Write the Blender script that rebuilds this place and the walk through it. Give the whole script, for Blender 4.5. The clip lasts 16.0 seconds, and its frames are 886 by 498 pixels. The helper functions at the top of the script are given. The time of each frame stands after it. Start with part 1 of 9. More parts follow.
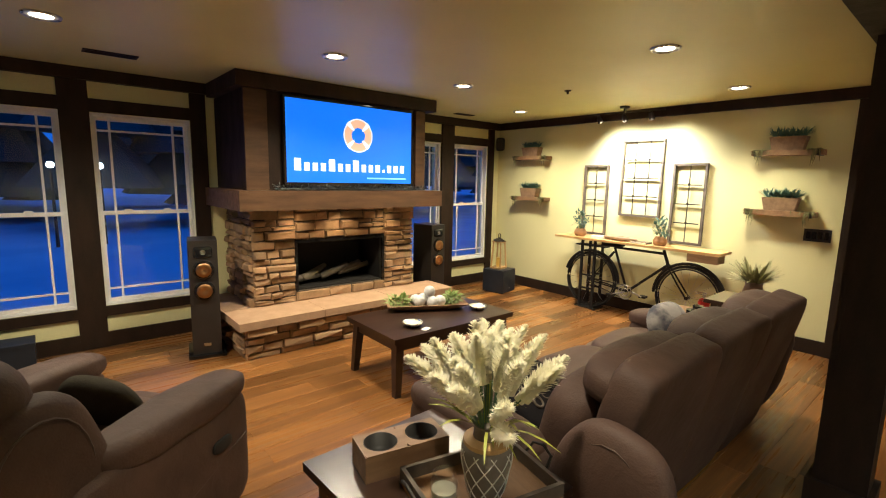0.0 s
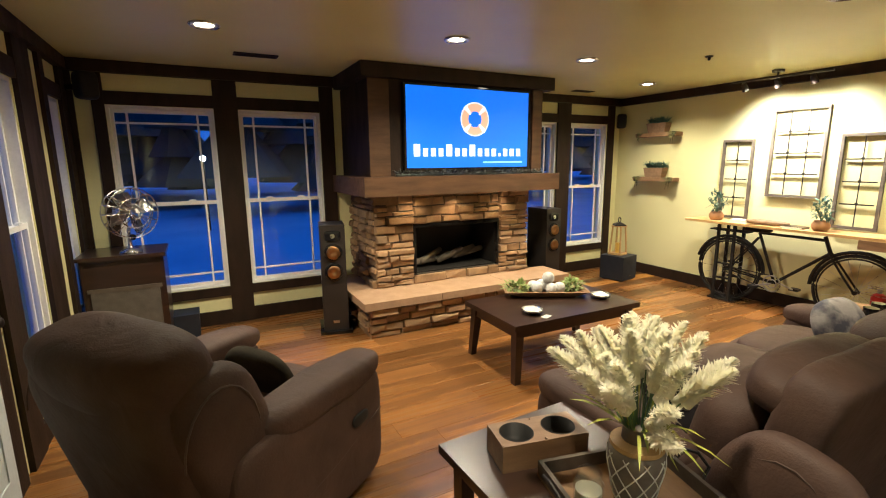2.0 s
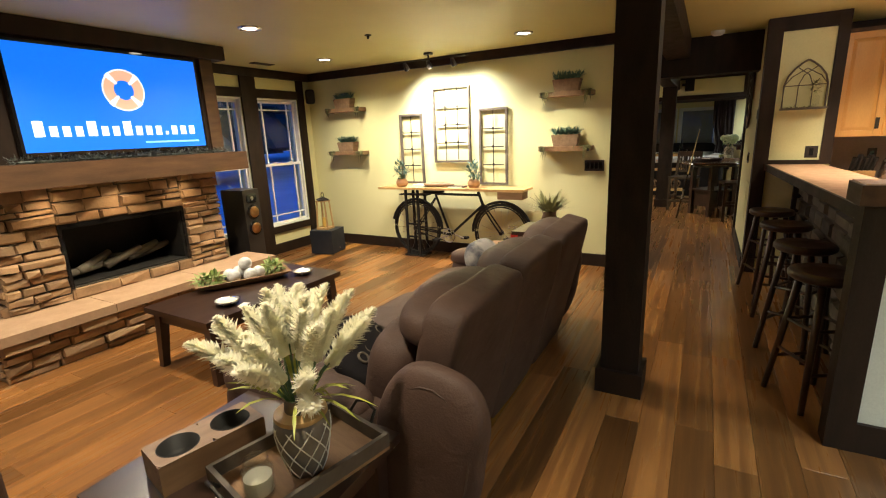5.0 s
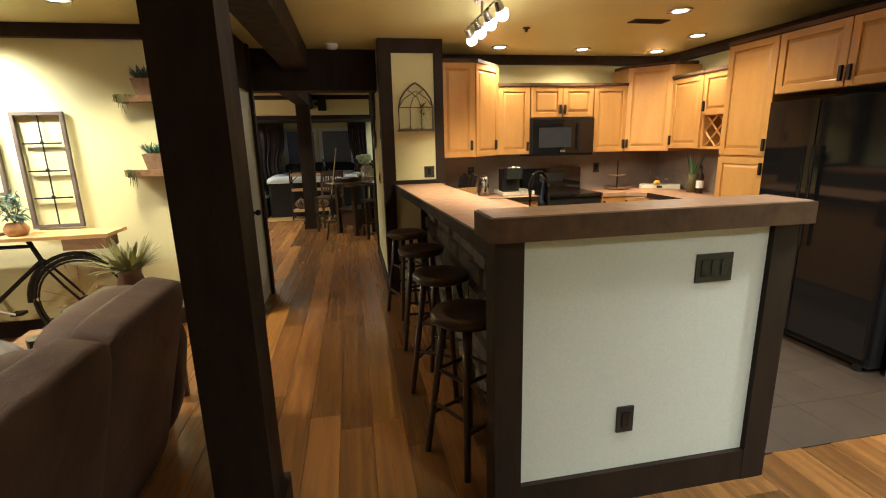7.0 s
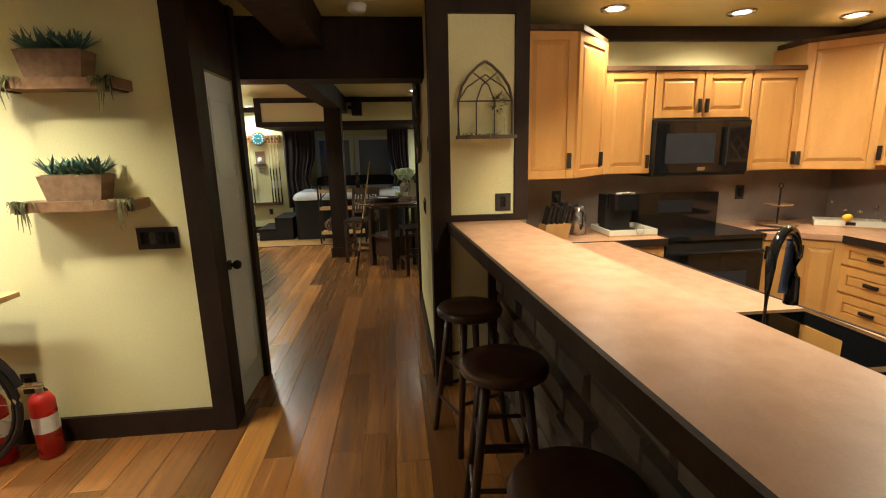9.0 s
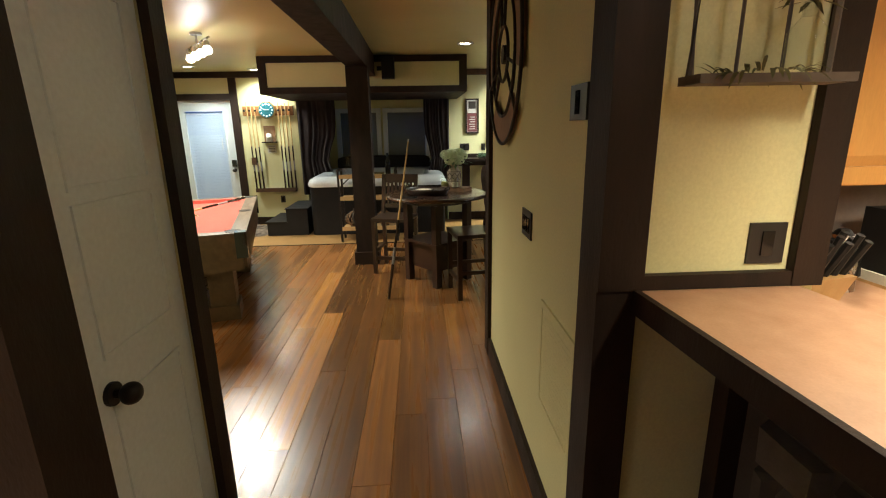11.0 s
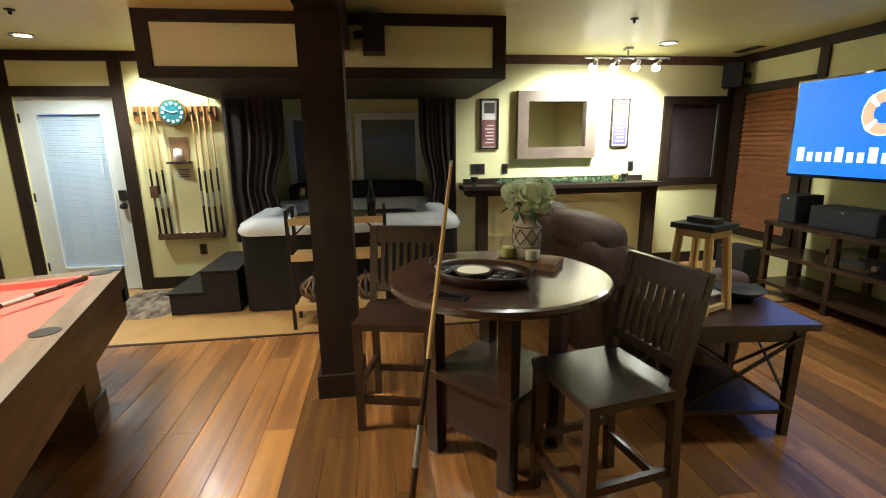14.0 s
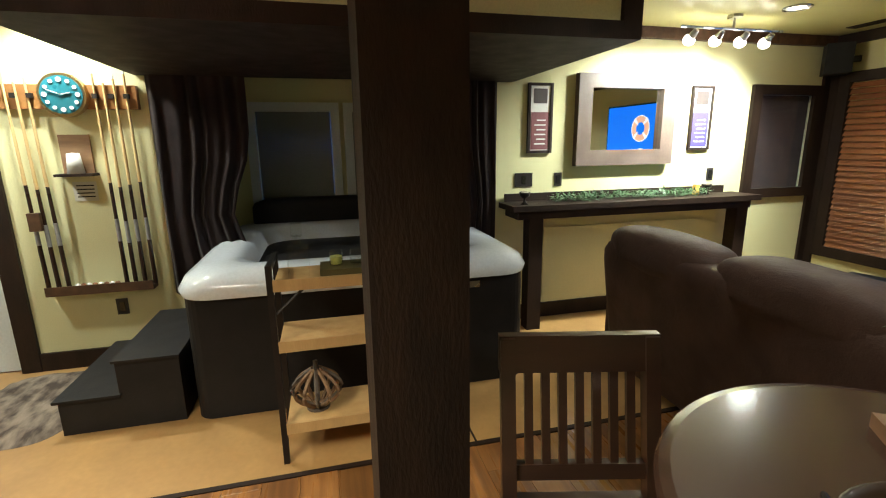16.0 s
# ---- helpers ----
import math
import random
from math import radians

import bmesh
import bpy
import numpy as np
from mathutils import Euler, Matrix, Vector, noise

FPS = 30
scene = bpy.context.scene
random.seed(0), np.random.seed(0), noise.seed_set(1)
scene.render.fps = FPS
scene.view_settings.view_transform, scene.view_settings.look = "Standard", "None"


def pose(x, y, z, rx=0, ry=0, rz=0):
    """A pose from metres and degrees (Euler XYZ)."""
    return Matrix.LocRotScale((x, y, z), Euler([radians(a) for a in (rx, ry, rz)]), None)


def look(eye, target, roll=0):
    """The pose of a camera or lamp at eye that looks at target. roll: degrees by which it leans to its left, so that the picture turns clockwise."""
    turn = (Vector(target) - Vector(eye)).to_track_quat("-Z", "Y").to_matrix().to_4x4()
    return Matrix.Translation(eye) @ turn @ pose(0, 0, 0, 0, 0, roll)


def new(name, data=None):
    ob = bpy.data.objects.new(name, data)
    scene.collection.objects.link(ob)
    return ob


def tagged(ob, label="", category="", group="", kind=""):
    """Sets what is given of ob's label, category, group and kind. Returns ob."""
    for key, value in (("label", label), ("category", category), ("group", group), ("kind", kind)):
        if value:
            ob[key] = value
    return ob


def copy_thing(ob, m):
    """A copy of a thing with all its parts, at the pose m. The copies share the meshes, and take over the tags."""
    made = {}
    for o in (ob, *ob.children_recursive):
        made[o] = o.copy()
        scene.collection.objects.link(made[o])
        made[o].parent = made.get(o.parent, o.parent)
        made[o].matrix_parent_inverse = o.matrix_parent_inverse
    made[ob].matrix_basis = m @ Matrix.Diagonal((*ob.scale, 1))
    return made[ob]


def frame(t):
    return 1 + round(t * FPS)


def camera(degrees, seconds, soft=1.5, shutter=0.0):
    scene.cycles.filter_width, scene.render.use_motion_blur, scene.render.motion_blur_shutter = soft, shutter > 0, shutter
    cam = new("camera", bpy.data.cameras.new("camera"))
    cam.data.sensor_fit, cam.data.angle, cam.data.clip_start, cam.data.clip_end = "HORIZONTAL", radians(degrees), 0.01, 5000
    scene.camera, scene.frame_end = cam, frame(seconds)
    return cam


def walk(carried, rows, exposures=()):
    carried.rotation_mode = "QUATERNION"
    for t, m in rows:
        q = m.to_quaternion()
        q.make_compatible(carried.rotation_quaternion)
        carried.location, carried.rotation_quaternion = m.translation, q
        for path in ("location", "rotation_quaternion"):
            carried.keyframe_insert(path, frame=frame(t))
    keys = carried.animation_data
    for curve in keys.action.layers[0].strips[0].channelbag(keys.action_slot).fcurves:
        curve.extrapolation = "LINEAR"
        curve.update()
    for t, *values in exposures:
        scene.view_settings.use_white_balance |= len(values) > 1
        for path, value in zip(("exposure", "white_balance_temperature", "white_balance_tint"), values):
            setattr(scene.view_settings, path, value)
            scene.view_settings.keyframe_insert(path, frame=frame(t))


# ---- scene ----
cam = camera(87.3, 16.0, soft=1.1)
PATH = [
    (0, (-0.252, 0.379, 1.603), (1.033, 1.883, 1.307), 1.2),
    (0.5, (-0.268, 0.444, 1.619), (0.911, 2.03, 1.315), 0.9),
    (1, (-0.315, 0.487, 1.617), (0.71, 2.173, 1.292), 0.0),
    (1.5, (-0.332, 0.503, 1.61), (0.563, 2.255, 1.247), -0.6),
    (2, (-0.322, 0.492, 1.604), (0.589, 2.234, 1.236), -0.5),
    (2.5, (-0.306, 0.463, 1.603), (0.657, 2.175, 1.229), -0.3),
    (3, (-0.271, 0.434, 1.6), (0.806, 2.073, 1.207), -0.8),
    (3.2, (-0.24, 0.418, 1.592), (0.897, 2.015, 1.194), -0.8),
    (5.3, (0.005, 0.321, 1.558), (1.779, 1.118, 1.09), -2.2),
    (5.5, (0.103, 0.303, 1.556), (1.928, 0.983, 1.105), -1.9),
    (6, (0.339, 0.268, 1.556), (2.264, 0.588, 1.116), -1.4),
    (6.5, (0.641, 0.265, 1.559), (2.588, 0.149, 1.119), -0.8),
    (7, (0.969, 0.206, 1.544), (2.884, -0.153, 1.09), -1.4),
    (7.5, (1.344, 0.127, 1.564), (3.265, -0.203, 1.114), -1.5),
    (8, (1.786, 0.144, 1.559), (3.714, -0.153, 1.119), -1.2),
    (8.5, (2.233, 0.164, 1.541), (4.175, -0.074, 1.125), -1.3),
    (9, (2.704, 0.132, 1.574), (4.651, -0.059, 1.16), -1.3),
    (9.5, (3.151, 0.198, 1.553), (5.097, 0.035, 1.122), -1.1),
    (9.7, (3.342, 0.225, 1.558), (5.284, 0.064, 1.109), -1.0),
    (11.8, (5.169, 0.5, 1.545), (7.1, 0.421, 1.029), -1.0),
    (12, (5.36, 0.54, 1.517), (7.293, 0.440, 1.011), -0.8),
    (12.5, (5.829, 0.597, 1.536), (7.764, 0.52, 1.038), -1.0),
    (13, (6.307, 0.606, 1.546), (8.246, 0.521, 1.064), -1.1),
    (13.5, (6.726, 0.67, 1.533), (8.664, 0.474, 1.079), -0.9),
    (14, (7.134, 0.73, 1.52), (9.068, 0.468, 1.082), -0.9),
    (14.5, (7.547, 0.805, 1.547), (9.47, 0.475, 1.107), -1.0),
    (15, (7.95, 0.957, 1.571), (9.855, 0.542, 1.126), -0.8),
    (15.5, (8.38, 1.082, 1.543), (10.283, 0.645, 1.109), -0.8),
    (16, (8.825, 1.209, 1.551), (10.717, 0.735, 1.107), -0.8),
]
walk(cam, [(t, look(eye, target, roll)) for t, eye, target, roll in PATH], exposures=[(0.0, 0.0), (6.5, 0.0), (7.2, -0.03), (8.0, 0.08), (8.5, 0.0), (9.0, -0.12), (9.5, -0.25), (10.5, -0.15), (11.5, 0.3), (12.2, 0.47), (13.2, 0.30), (14.2, 0.10), (16.0, 0.05)])
# world: dusk outside, lamps inside
world = bpy.data.worlds.new("dusk")
scene.world = world
world.use_nodes = True
_wn = world.node_tree.nodes
_wn["Background"].inputs[0].default_value = (0.006, 0.10, 0.50, 1)
_wn["Background"].inputs[1].default_value = 1.2


def spot(name, loc, target, watts, colour, size=95, blend=0.6, radius=0.06):
    data = bpy.data.lights.new(name, "SPOT")
    data.energy, data.color = watts, colour
    data.spot_size, data.spot_blend, data.shadow_soft_size = radians(size), blend, radius
    ob = new(name, data)
    ob.matrix_world = look(loc, target)
    return tagged(ob, kind="structure")


WARM = (1.0, 0.89, 0.66)
AMBER = (1.0, 0.76, 0.45)
COOL = (1.0, 0.96, 0.86)
GAMES = (0.91, 0.98, 0.90)
CEIL = 2.48
# the last living room entry is an unseen fill lamp added above the end table
LIVING_CANS_AND_FILL = [(-0.19, 4.0), (1.44, 3.62), (2.82, 3.73), (4.43, 4.40), (4.59, 1.98), (2.90, 1.88), (0.6, 1.3)]
KITCHEN_CANS = [(5.93, -1.375), (5.99, -2.33), (6.04, -3.26), (5.25, -3.15), (4.45, -2.35)]
# the last two are unseen, added to brighten the low table and pool table side
GAME_CANS_AND_FILL = [(11.8, 3.65), (12.2, 2.85), (10.1, -0.2), (11.75, -2.2), (8.9, -2.1), (7.2, 3.4)]
FILL_LAMPS = [(0.8, -1.3), (0.7, -2.8), (-0.6, -2.0), (2.2, -2.3)]
# recessed lamps
for _i, (_x, _y) in enumerate(LIVING_CANS_AND_FILL):
    spot("can_or_fill_lamp", (_x, _y, CEIL - 0.03), (_x, _y, 0), (205, 205, 205, 205, 165, 150, 165)[_i], WARM, (145, 145, 145, 145, 118, 100, 82)[_i], 0.85)
for _x, _y in KITCHEN_CANS:
    spot("can_or_fill_lamp", (_x, _y, CEIL - 0.03), (_x, _y, 0), 78, WARM, 155, 0.8)
for _x, _y in GAME_CANS_AND_FILL:
    spot("can_or_fill_lamp", (_x, _y, CEIL - 0.03), (_x, _y, 0), 50 if _y == -0.2 else 120, WARM if _x == 7.2 else GAMES, 145, 0.8)
# fill lamps without fittings, added behind the start of the walk for the peninsula end
for _x, _y in FILL_LAMPS:
    spot("can_or_fill_lamp", (_x, _y, CEIL - 0.03), (_x, _y, 0), 178, (0.84, 0.97, 1.0), 135, 0.9)
# track heads over the bicycle table, the console and the cue rack
for _y in (3.5, 3.25, 2.95):
    spot("track_lamp", (4.86, _y, 2.32), (5.3, _y - 0.1, 1.5), 118, COOL, 125, 1.0, 0.03)
for _y in (-1.6, -1.85, -2.1, -2.3):
    spot("track_lamp", (11.88, _y, 2.30), (12.5, _y + 0.25, 1.50), 105, GAMES, 115, 0.7, 0.03)
for _x in (3.95, 4.2, 4.45, 4.7):
    spot("track_lamp", (_x, -0.73, 2.25), (_x + 0.3, -1.3, 0.9), 44, WARM, 120, 0.7, 0.03)
for _x, _y in ((9.14, 2.27), (9.31, 2.40), (9.49, 2.53), (9.66, 2.66)):
    spot("track_lamp", (_x, _y, 2.25), (_x - 0.3, _y, 0.8), 78, (1.0, 0.95, 0.78), 150, 0.7, 0.03)


# ---- helpers for meshes ----
def part(name, bm, material, parent=None, label="", smooth=False, bevel=0.0):
    if bevel:
        bmesh.ops.bevel(bm, geom=[e for e in bm.edges if e.is_manifold and e.calc_face_angle(0) > 0.6],
                        offset=bevel, segments=2, profile=0.6, affect='EDGES', clamp_overlap=True)
    bmesh.ops.recalc_face_normals(bm, faces=bm.faces[:])
    me = bpy.data.meshes.new(name)
    bm.to_mesh(me)
    bm.free()
    if material:
        me.materials.append(material)
    if smooth:
        me.polygons.foreach_set("use_smooth", [True] * len(me.polygons))
    ob = new(name, me)
    if parent is not None:
        ob.parent = parent
    if label:
        ob["label"] = label
    return ob


def thing(name, label, category, m=None, group=""):
    ob = new(name)
    ob.empty_display_size = 0.1
    if m is not None:
        ob.matrix_basis = m
    return tagged(ob, label, category, group)


def B(*boxes, bm=None):
    """Boxes (x0, y0, z0, x1, y1, z1) in one bmesh."""
    bm = bm or bmesh.new()
    for x0, y0, z0, x1, y1, z1 in boxes:
        v = [bm.verts.new(p) for p in ((x0, y0, z0), (x1, y0, z0), (x1, y1, z0), (x0, y1, z0),
                                       (x0, y0, z1), (x1, y0, z1), (x1, y1, z1), (x0, y1, z1))]
        for f in ((0, 3, 2, 1), (4, 5, 6, 7), (0, 1, 5, 4), (1, 2, 6, 5), (2, 3, 7, 6), (3, 0, 4, 7)):
            bm.faces.new([v[i] for i in f])
    return bm


def C(p0, p1, r0, r1=None, seg=16, bm=None):
    """A tapered round bar from p0 to p1."""
    bm = bm or bmesh.new()
    r1 = r0 if r1 is None else r1
    p0, p1 = Vector(p0), Vector(p1)
    q = (p1 - p0).to_track_quat("Z", "Y").to_matrix()
    rings = []
    for p, r in ((p0, r0), (p1, r1)):
        rings.append([bm.verts.new(p + q @ Vector((r * math.cos(a), r * math.sin(a), 0))) for a in
                      [2 * math.pi * i / seg for i in range(seg)]])
    for i in range(seg):
        j = (i + 1) % seg
        bm.faces.new((rings[0][i], rings[0][j], rings[1][j], rings[1][i]))
    bm.faces.new(rings[0][::-1])
    bm.faces.new(rings[1])
    return bm


def L(profile, seg=28, bm=None, at=(0, 0, 0)):
    """A turned shape from (radius, height) pairs."""
    bm = bm or bmesh.new()
    at = Vector(at)
    prev = None
    for r, z in profile:
        ring = [bm.verts.new(at + Vector((max(r, 1e-4) * math.cos(2 * math.pi * i / seg), max(r, 1e-4) * math.sin(2 * math.pi * i / seg), z))) for i in range(seg)]
        if prev:
            for i in range(seg):
                j = (i + 1) % seg
                bm.faces.new((prev[i], prev[j], ring[j], ring[i]))
        else:
            bm.faces.new(ring[::-1])
        prev = ring
    bm.faces.new(prev)
    return bm


def TUBE(points, r, seg=8, closed=False, bm=None, taper=1.0):
    bm = bm or bmesh.new()
    pts = [Vector(p) for p in points]
    n = len(pts)
    rings = []
    for i, p in enumerate(pts):
        a = pts[i - 1] if (i or closed) else p
        b = pts[(i + 1) % n] if (i < n - 1 or closed) else p
        q = (b - a).to_track_quat("Z", "Y").to_matrix()
        rr = r * (1 + (taper - 1) * i / max(1, n - 1))
        rings.append([bm.verts.new(p + q @ Vector((rr * math.cos(2 * math.pi * k / seg), rr * math.sin(2 * math.pi * k / seg), 0))) for k in range(seg)])
    for i in range(n if closed else n - 1):
        ra, rb = rings[i], rings[(i + 1) % n]
        for k in range(seg):
            bm.faces.new((ra[k], ra[(k + 1) % seg], rb[(k + 1) % seg], rb[k]))
    if not closed:
        bm.faces.new(rings[0][::-1])
        bm.faces.new(rings[-1])
    return bm


def RING(c, r, wire, axis="x", seg=40, bm=None, ws=8):
    pts = []
    for i in range(seg):
        a = 2 * math.pi * i / seg
        u, w = r * math.cos(a), r * math.sin(a)
        pts.append({"x": (c[0], c[1] + u, c[2] + w), "y": (c[0] + u, c[1], c[2] + w), "z": (c[0] + u, c[1] + w, c[2])}[axis])
    return TUBE(pts, wire, ws, True, bm)


def PAD(c, size, power=4.0, n=10, bm=None, turn=None, lump=0.0, seed=0.0):
    """A soft, stuffed block: a superellipsoid, a little lumpy."""
    bm = bm or bmesh.new()
    c, s = Vector(c), Vector(size) / 2
    tmp = bmesh.new()
    bmesh.ops.create_cube(tmp, size=2)
    bmesh.ops.subdivide_edges(tmp, edges=tmp.edges, cuts=n - 1, use_grid_fill=True)
    m = {}
    for v in tmp.verts:
        d = v.co
        k = (abs(d.x) ** power + abs(d.y) ** power + abs(d.z) ** power) ** (1 / power)
        p = d / k
        p = Vector((p.x * s.x, p.y * s.y, p.z * s.z))
        if lump:
            p += p.normalized() * lump * noise.noise(p * 5 + Vector((seed, seed * 2, 0)))
        if turn:
            p = turn @ p
        m[v] = bm.verts.new(c + p)
    for f in tmp.faces:
        bm.faces.new([m[v] for v in f.verts])
    tmp.free()
    return bm


def PRISM(outline, z0, z1, bm=None):
    """An upright prism over a plan outline (anticlockwise)."""
    bm = bm or bmesh.new()
    lo = [bm.verts.new((x, y, z0)) for x, y in outline]
    hi = [bm.verts.new((x, y, z1)) for x, y in outline]
    n = len(outline)
    for i in range(n):
        j = (i + 1) % n
        bm.faces.new((lo[i], lo[j], hi[j], hi[i]))
    bm.faces.new(lo[::-1])
    bm.faces.new(hi)
    return bm


def WALLQ(a, b, depth, z0, z1, bm=None):
    """A flat block between plan points a and b, with its thickness to the right of a->b."""
    d = Vector((b[0] - a[0], b[1] - a[1])).normalized()
    nrm = Vector((d.y, -d.x)) * depth
    return PRISM([(a[0], a[1]), (a[0] + nrm.x, a[1] + nrm.y), (b[0] + nrm.x, b[1] + nrm.y), (b[0], b[1])], z0, z1, bm)


# ---- materials ----
def mat(name, c1, c2=None, scale=6.0, rough=0.6, metal=0.0, bump=0.1, stretch=(1, 1, 1), fine=60.0, rnd=0.0, rvar=0.12, coat=0.0, sheen=0.0, contrast=0.5):
    """Two colours mixed by coarse noise, fine grain in bump and gloss; rnd varies brightness from piece to piece."""
    m = bpy.data.materials.new(name)
    m.use_nodes = True
    nt = m.node_tree
    nd, ln = nt.nodes, nt.links
    bs = nd["Principled BSDF"]
    c2 = c2 or tuple(0.75 * c for c in c1)
    tc = nd.new("ShaderNodeTexCoord")
    mp = nd.new("ShaderNodeMapping")
    mp.inputs["Scale"].default_value = stretch
    ln.new(tc.outputs["Object"], mp.inputs[0])
    info = nd.new("ShaderNodeObjectInfo")
    sh = nd.new("ShaderNodeMath")
    sh.operation = "MULTIPLY"
    sh.inputs[1].default_value = 37.0 if rnd else 0.0
    ln.new(info.outputs["Random"], sh.inputs[0])
    ln.new(sh.outputs[0], mp.inputs["Location"])
    n1, n2 = nd.new("ShaderNodeTexNoise"), nd.new("ShaderNodeTexNoise")
    n1.inputs["Scale"].default_value, n1.inputs["Detail"].default_value = scale, 5
    n2.inputs["Scale"].default_value, n2.inputs["Detail"].default_value = fine, 4
    ln.new(mp.outputs[0], n1.inputs[0])
    ln.new(mp.outputs[0], n2.inputs[0])
    ramp = nd.new("ShaderNodeMapRange")
    ramp.inputs["From Min"].default_value, ramp.inputs["From Max"].default_value = 0.5 - contrast / 2, 0.5 + contrast / 2
    ln.new(n1.outputs["Fac"], ramp.inputs["Value"])
    mix = nd.new("ShaderNodeMix")
    mix.data_type = "RGBA"
    mix.inputs["A"].default_value, mix.inputs["B"].default_value = (*c1, 1), (*c2, 1)
    ln.new(ramp.outputs[0], mix.inputs["Factor"])
    hsv = nd.new("ShaderNodeHueSaturation")
    ln.new(mix.outputs["Result"], hsv.inputs["Color"])
    gain = nd.new("ShaderNodeMath")
    gain.operation = "MULTIPLY_ADD"
    gain.inputs[1].default_value, gain.inputs[2].default_value = rnd, 1.0 - rnd / 2
    ln.new(info.outputs["Random"], gain.inputs[0])
    grain = nd.new("ShaderNodeMath")
    grain.operation = "MULTIPLY_ADD"
    grain.inputs[1].default_value, grain.inputs[2].default_value = 0.25, 0.875
    ln.new(n2.outputs["Fac"], grain.inputs[0])
    both = nd.new("ShaderNodeMath")
    both.operation = "MULTIPLY"
    ln.new(gain.outputs[0], both.inputs[0])
    ln.new(grain.outputs[0], both.inputs[1])
    ln.new(both.outputs[0], hsv.inputs["Value"])
    ln.new(hsv.outputs[0], bs.inputs["Base Color"])
    rr = nd.new("ShaderNodeMapRange")
    rr.inputs["To Min"].default_value, rr.inputs["To Max"].default_value = max(0.02, rough - rvar), min(1.0, rough + rvar)
    ln.new(n1.outputs["Fac"], rr.inputs["Value"])
    ln.new(rr.outputs[0], bs.inputs["Roughness"])
    bs.inputs["Metallic"].default_value = metal
    if bump:
        bp = nd.new("ShaderNodeBump")
        bp.inputs["Strength"].default_value, bp.inputs["Distance"].default_value = bump, 0.004
        ln.new(n2.outputs["Fac"], bp.inputs["Height"])
        ln.new(bp.outputs[0], bs.inputs["Normal"])
    if coat:
        bs.inputs["Coat Weight"].default_value, bs.inputs["Coat Roughness"].default_value = coat, 0.15
    if sheen:
        bs.inputs["Sheen Weight"].default_value = sheen
    return m


def glow(name, colour, strength):
    m = bpy.data.materials.new(name)
    m.use_nodes = True
    b = m.node_tree.nodes["Principled BSDF"]
    b.inputs["Base Color"].default_value = (*[min(1, c) * 0.5 for c in colour], 1)
    b.inputs["Emission Color"].default_value, b.inputs["Emission Strength"].default_value = (*colour, 1), strength
    return m


def glass(name, tint=(1, 1, 1), rough=0.0, thin=True):
    m = bpy.data.materials.new(name)
    m.use_nodes = True
    nd, ln = m.node_tree.nodes, m.node_tree.links
    b = nd["Principled BSDF"]
    b.inputs["Base Color"].default_value, b.inputs["Roughness"].default_value = (*tint, 1), rough
    b.inputs["Transmission Weight"].default_value = 1.0
    if thin:
        b.inputs["IOR"].default_value = 1.45
        tr, gl, mx, fr = nd.new("ShaderNodeBsdfTransparent"), nd.new("ShaderNodeBsdfGlossy"), nd.new("ShaderNodeMixShader"), nd.new("ShaderNodeLayerWeight")
        tr.inputs[0].default_value = (*tint, 1)
        gl.inputs["Roughness"].default_value = 0.02
        fr.inputs[0].default_value = 0.35
        pw, sc = nd.new("ShaderNodeMath"), nd.new("ShaderNodeMath")
        pw.operation, sc.operation = "POWER", "MULTIPLY_ADD"
        pw.inputs[1].default_value = 2.5
        sc.inputs[1].default_value, sc.inputs[2].default_value = 0.6, 0.035
        ln.new(fr.outputs["Facing"], pw.inputs[0])
        ln.new(pw.outputs[0], sc.inputs[0])
        ln.new(sc.outputs[0], mx.inputs[0])
        ln.new(tr.outputs[0], mx.inputs[1])
        ln.new(gl.outputs[0], mx.inputs[2])
        ln.new(mx.outputs[0], nd["Material Output"].inputs[0])
    return m


def translucent(m, share):
    """Lets part of the light through a thin leaf."""
    nd, ln = m.node_tree.nodes, m.node_tree.links
    tl, mx = nd.new("ShaderNodeBsdfTranslucent"), nd.new("ShaderNodeMixShader")
    src = nd["Principled BSDF"].inputs["Base Color"].links[0].from_socket
    ln.new(src, tl.inputs[0])
    mx.inputs[0].default_value = share
    ln.new(nd["Principled BSDF"].outputs[0], mx.inputs[1])
    ln.new(tl.outputs[0], mx.inputs[2])
    ln.new(mx.outputs[0], nd["Material Output"].inputs[0])


M_WALL = mat("cream_paint", (0.69, 0.655, 0.37), (0.64, 0.605, 0.33), 1.5, 0.75, bump=0.15, fine=120)
M_PANEL = mat("pale_grey_paint", (0.62, 0.62, 0.55), (0.58, 0.58, 0.50), 1.5, 0.7, bump=0.12, fine=120)
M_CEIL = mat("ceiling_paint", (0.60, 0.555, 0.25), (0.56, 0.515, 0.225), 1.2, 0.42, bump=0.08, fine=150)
M_TRIM = mat("dark_stained_trim", (0.030, 0.016, 0.010), (0.016, 0.009, 0.006), 3, 0.6, bump=0.3, stretch=(3, 3, 1), fine=40)
M_BEAM = mat("dark_rough_beam", (0.026, 0.015, 0.010), (0.013, 0.008, 0.006), 4, 0.6, bump=0.5, stretch=(3, 3, 1), fine=35)
M_PLANK = mat("red_brown_plank", (0.255, 0.110, 0.031), (0.145, 0.059, 0.018), 2.2, 0.29, bump=0.08, stretch=(0.45, 12, 12), fine=24, rnd=0.95, coat=0.12, contrast=0.3)
_nd, _ln = M_PLANK.node_tree.nodes, M_PLANK.node_tree.links
_hs = [n for n in _nd if n.type == "HUE_SAT"][0]
_mx = [n for n in _nd if n.type == "MIX"][0]
_inf = [n for n in _nd if n.type == "OBJECT_INFO"][0]
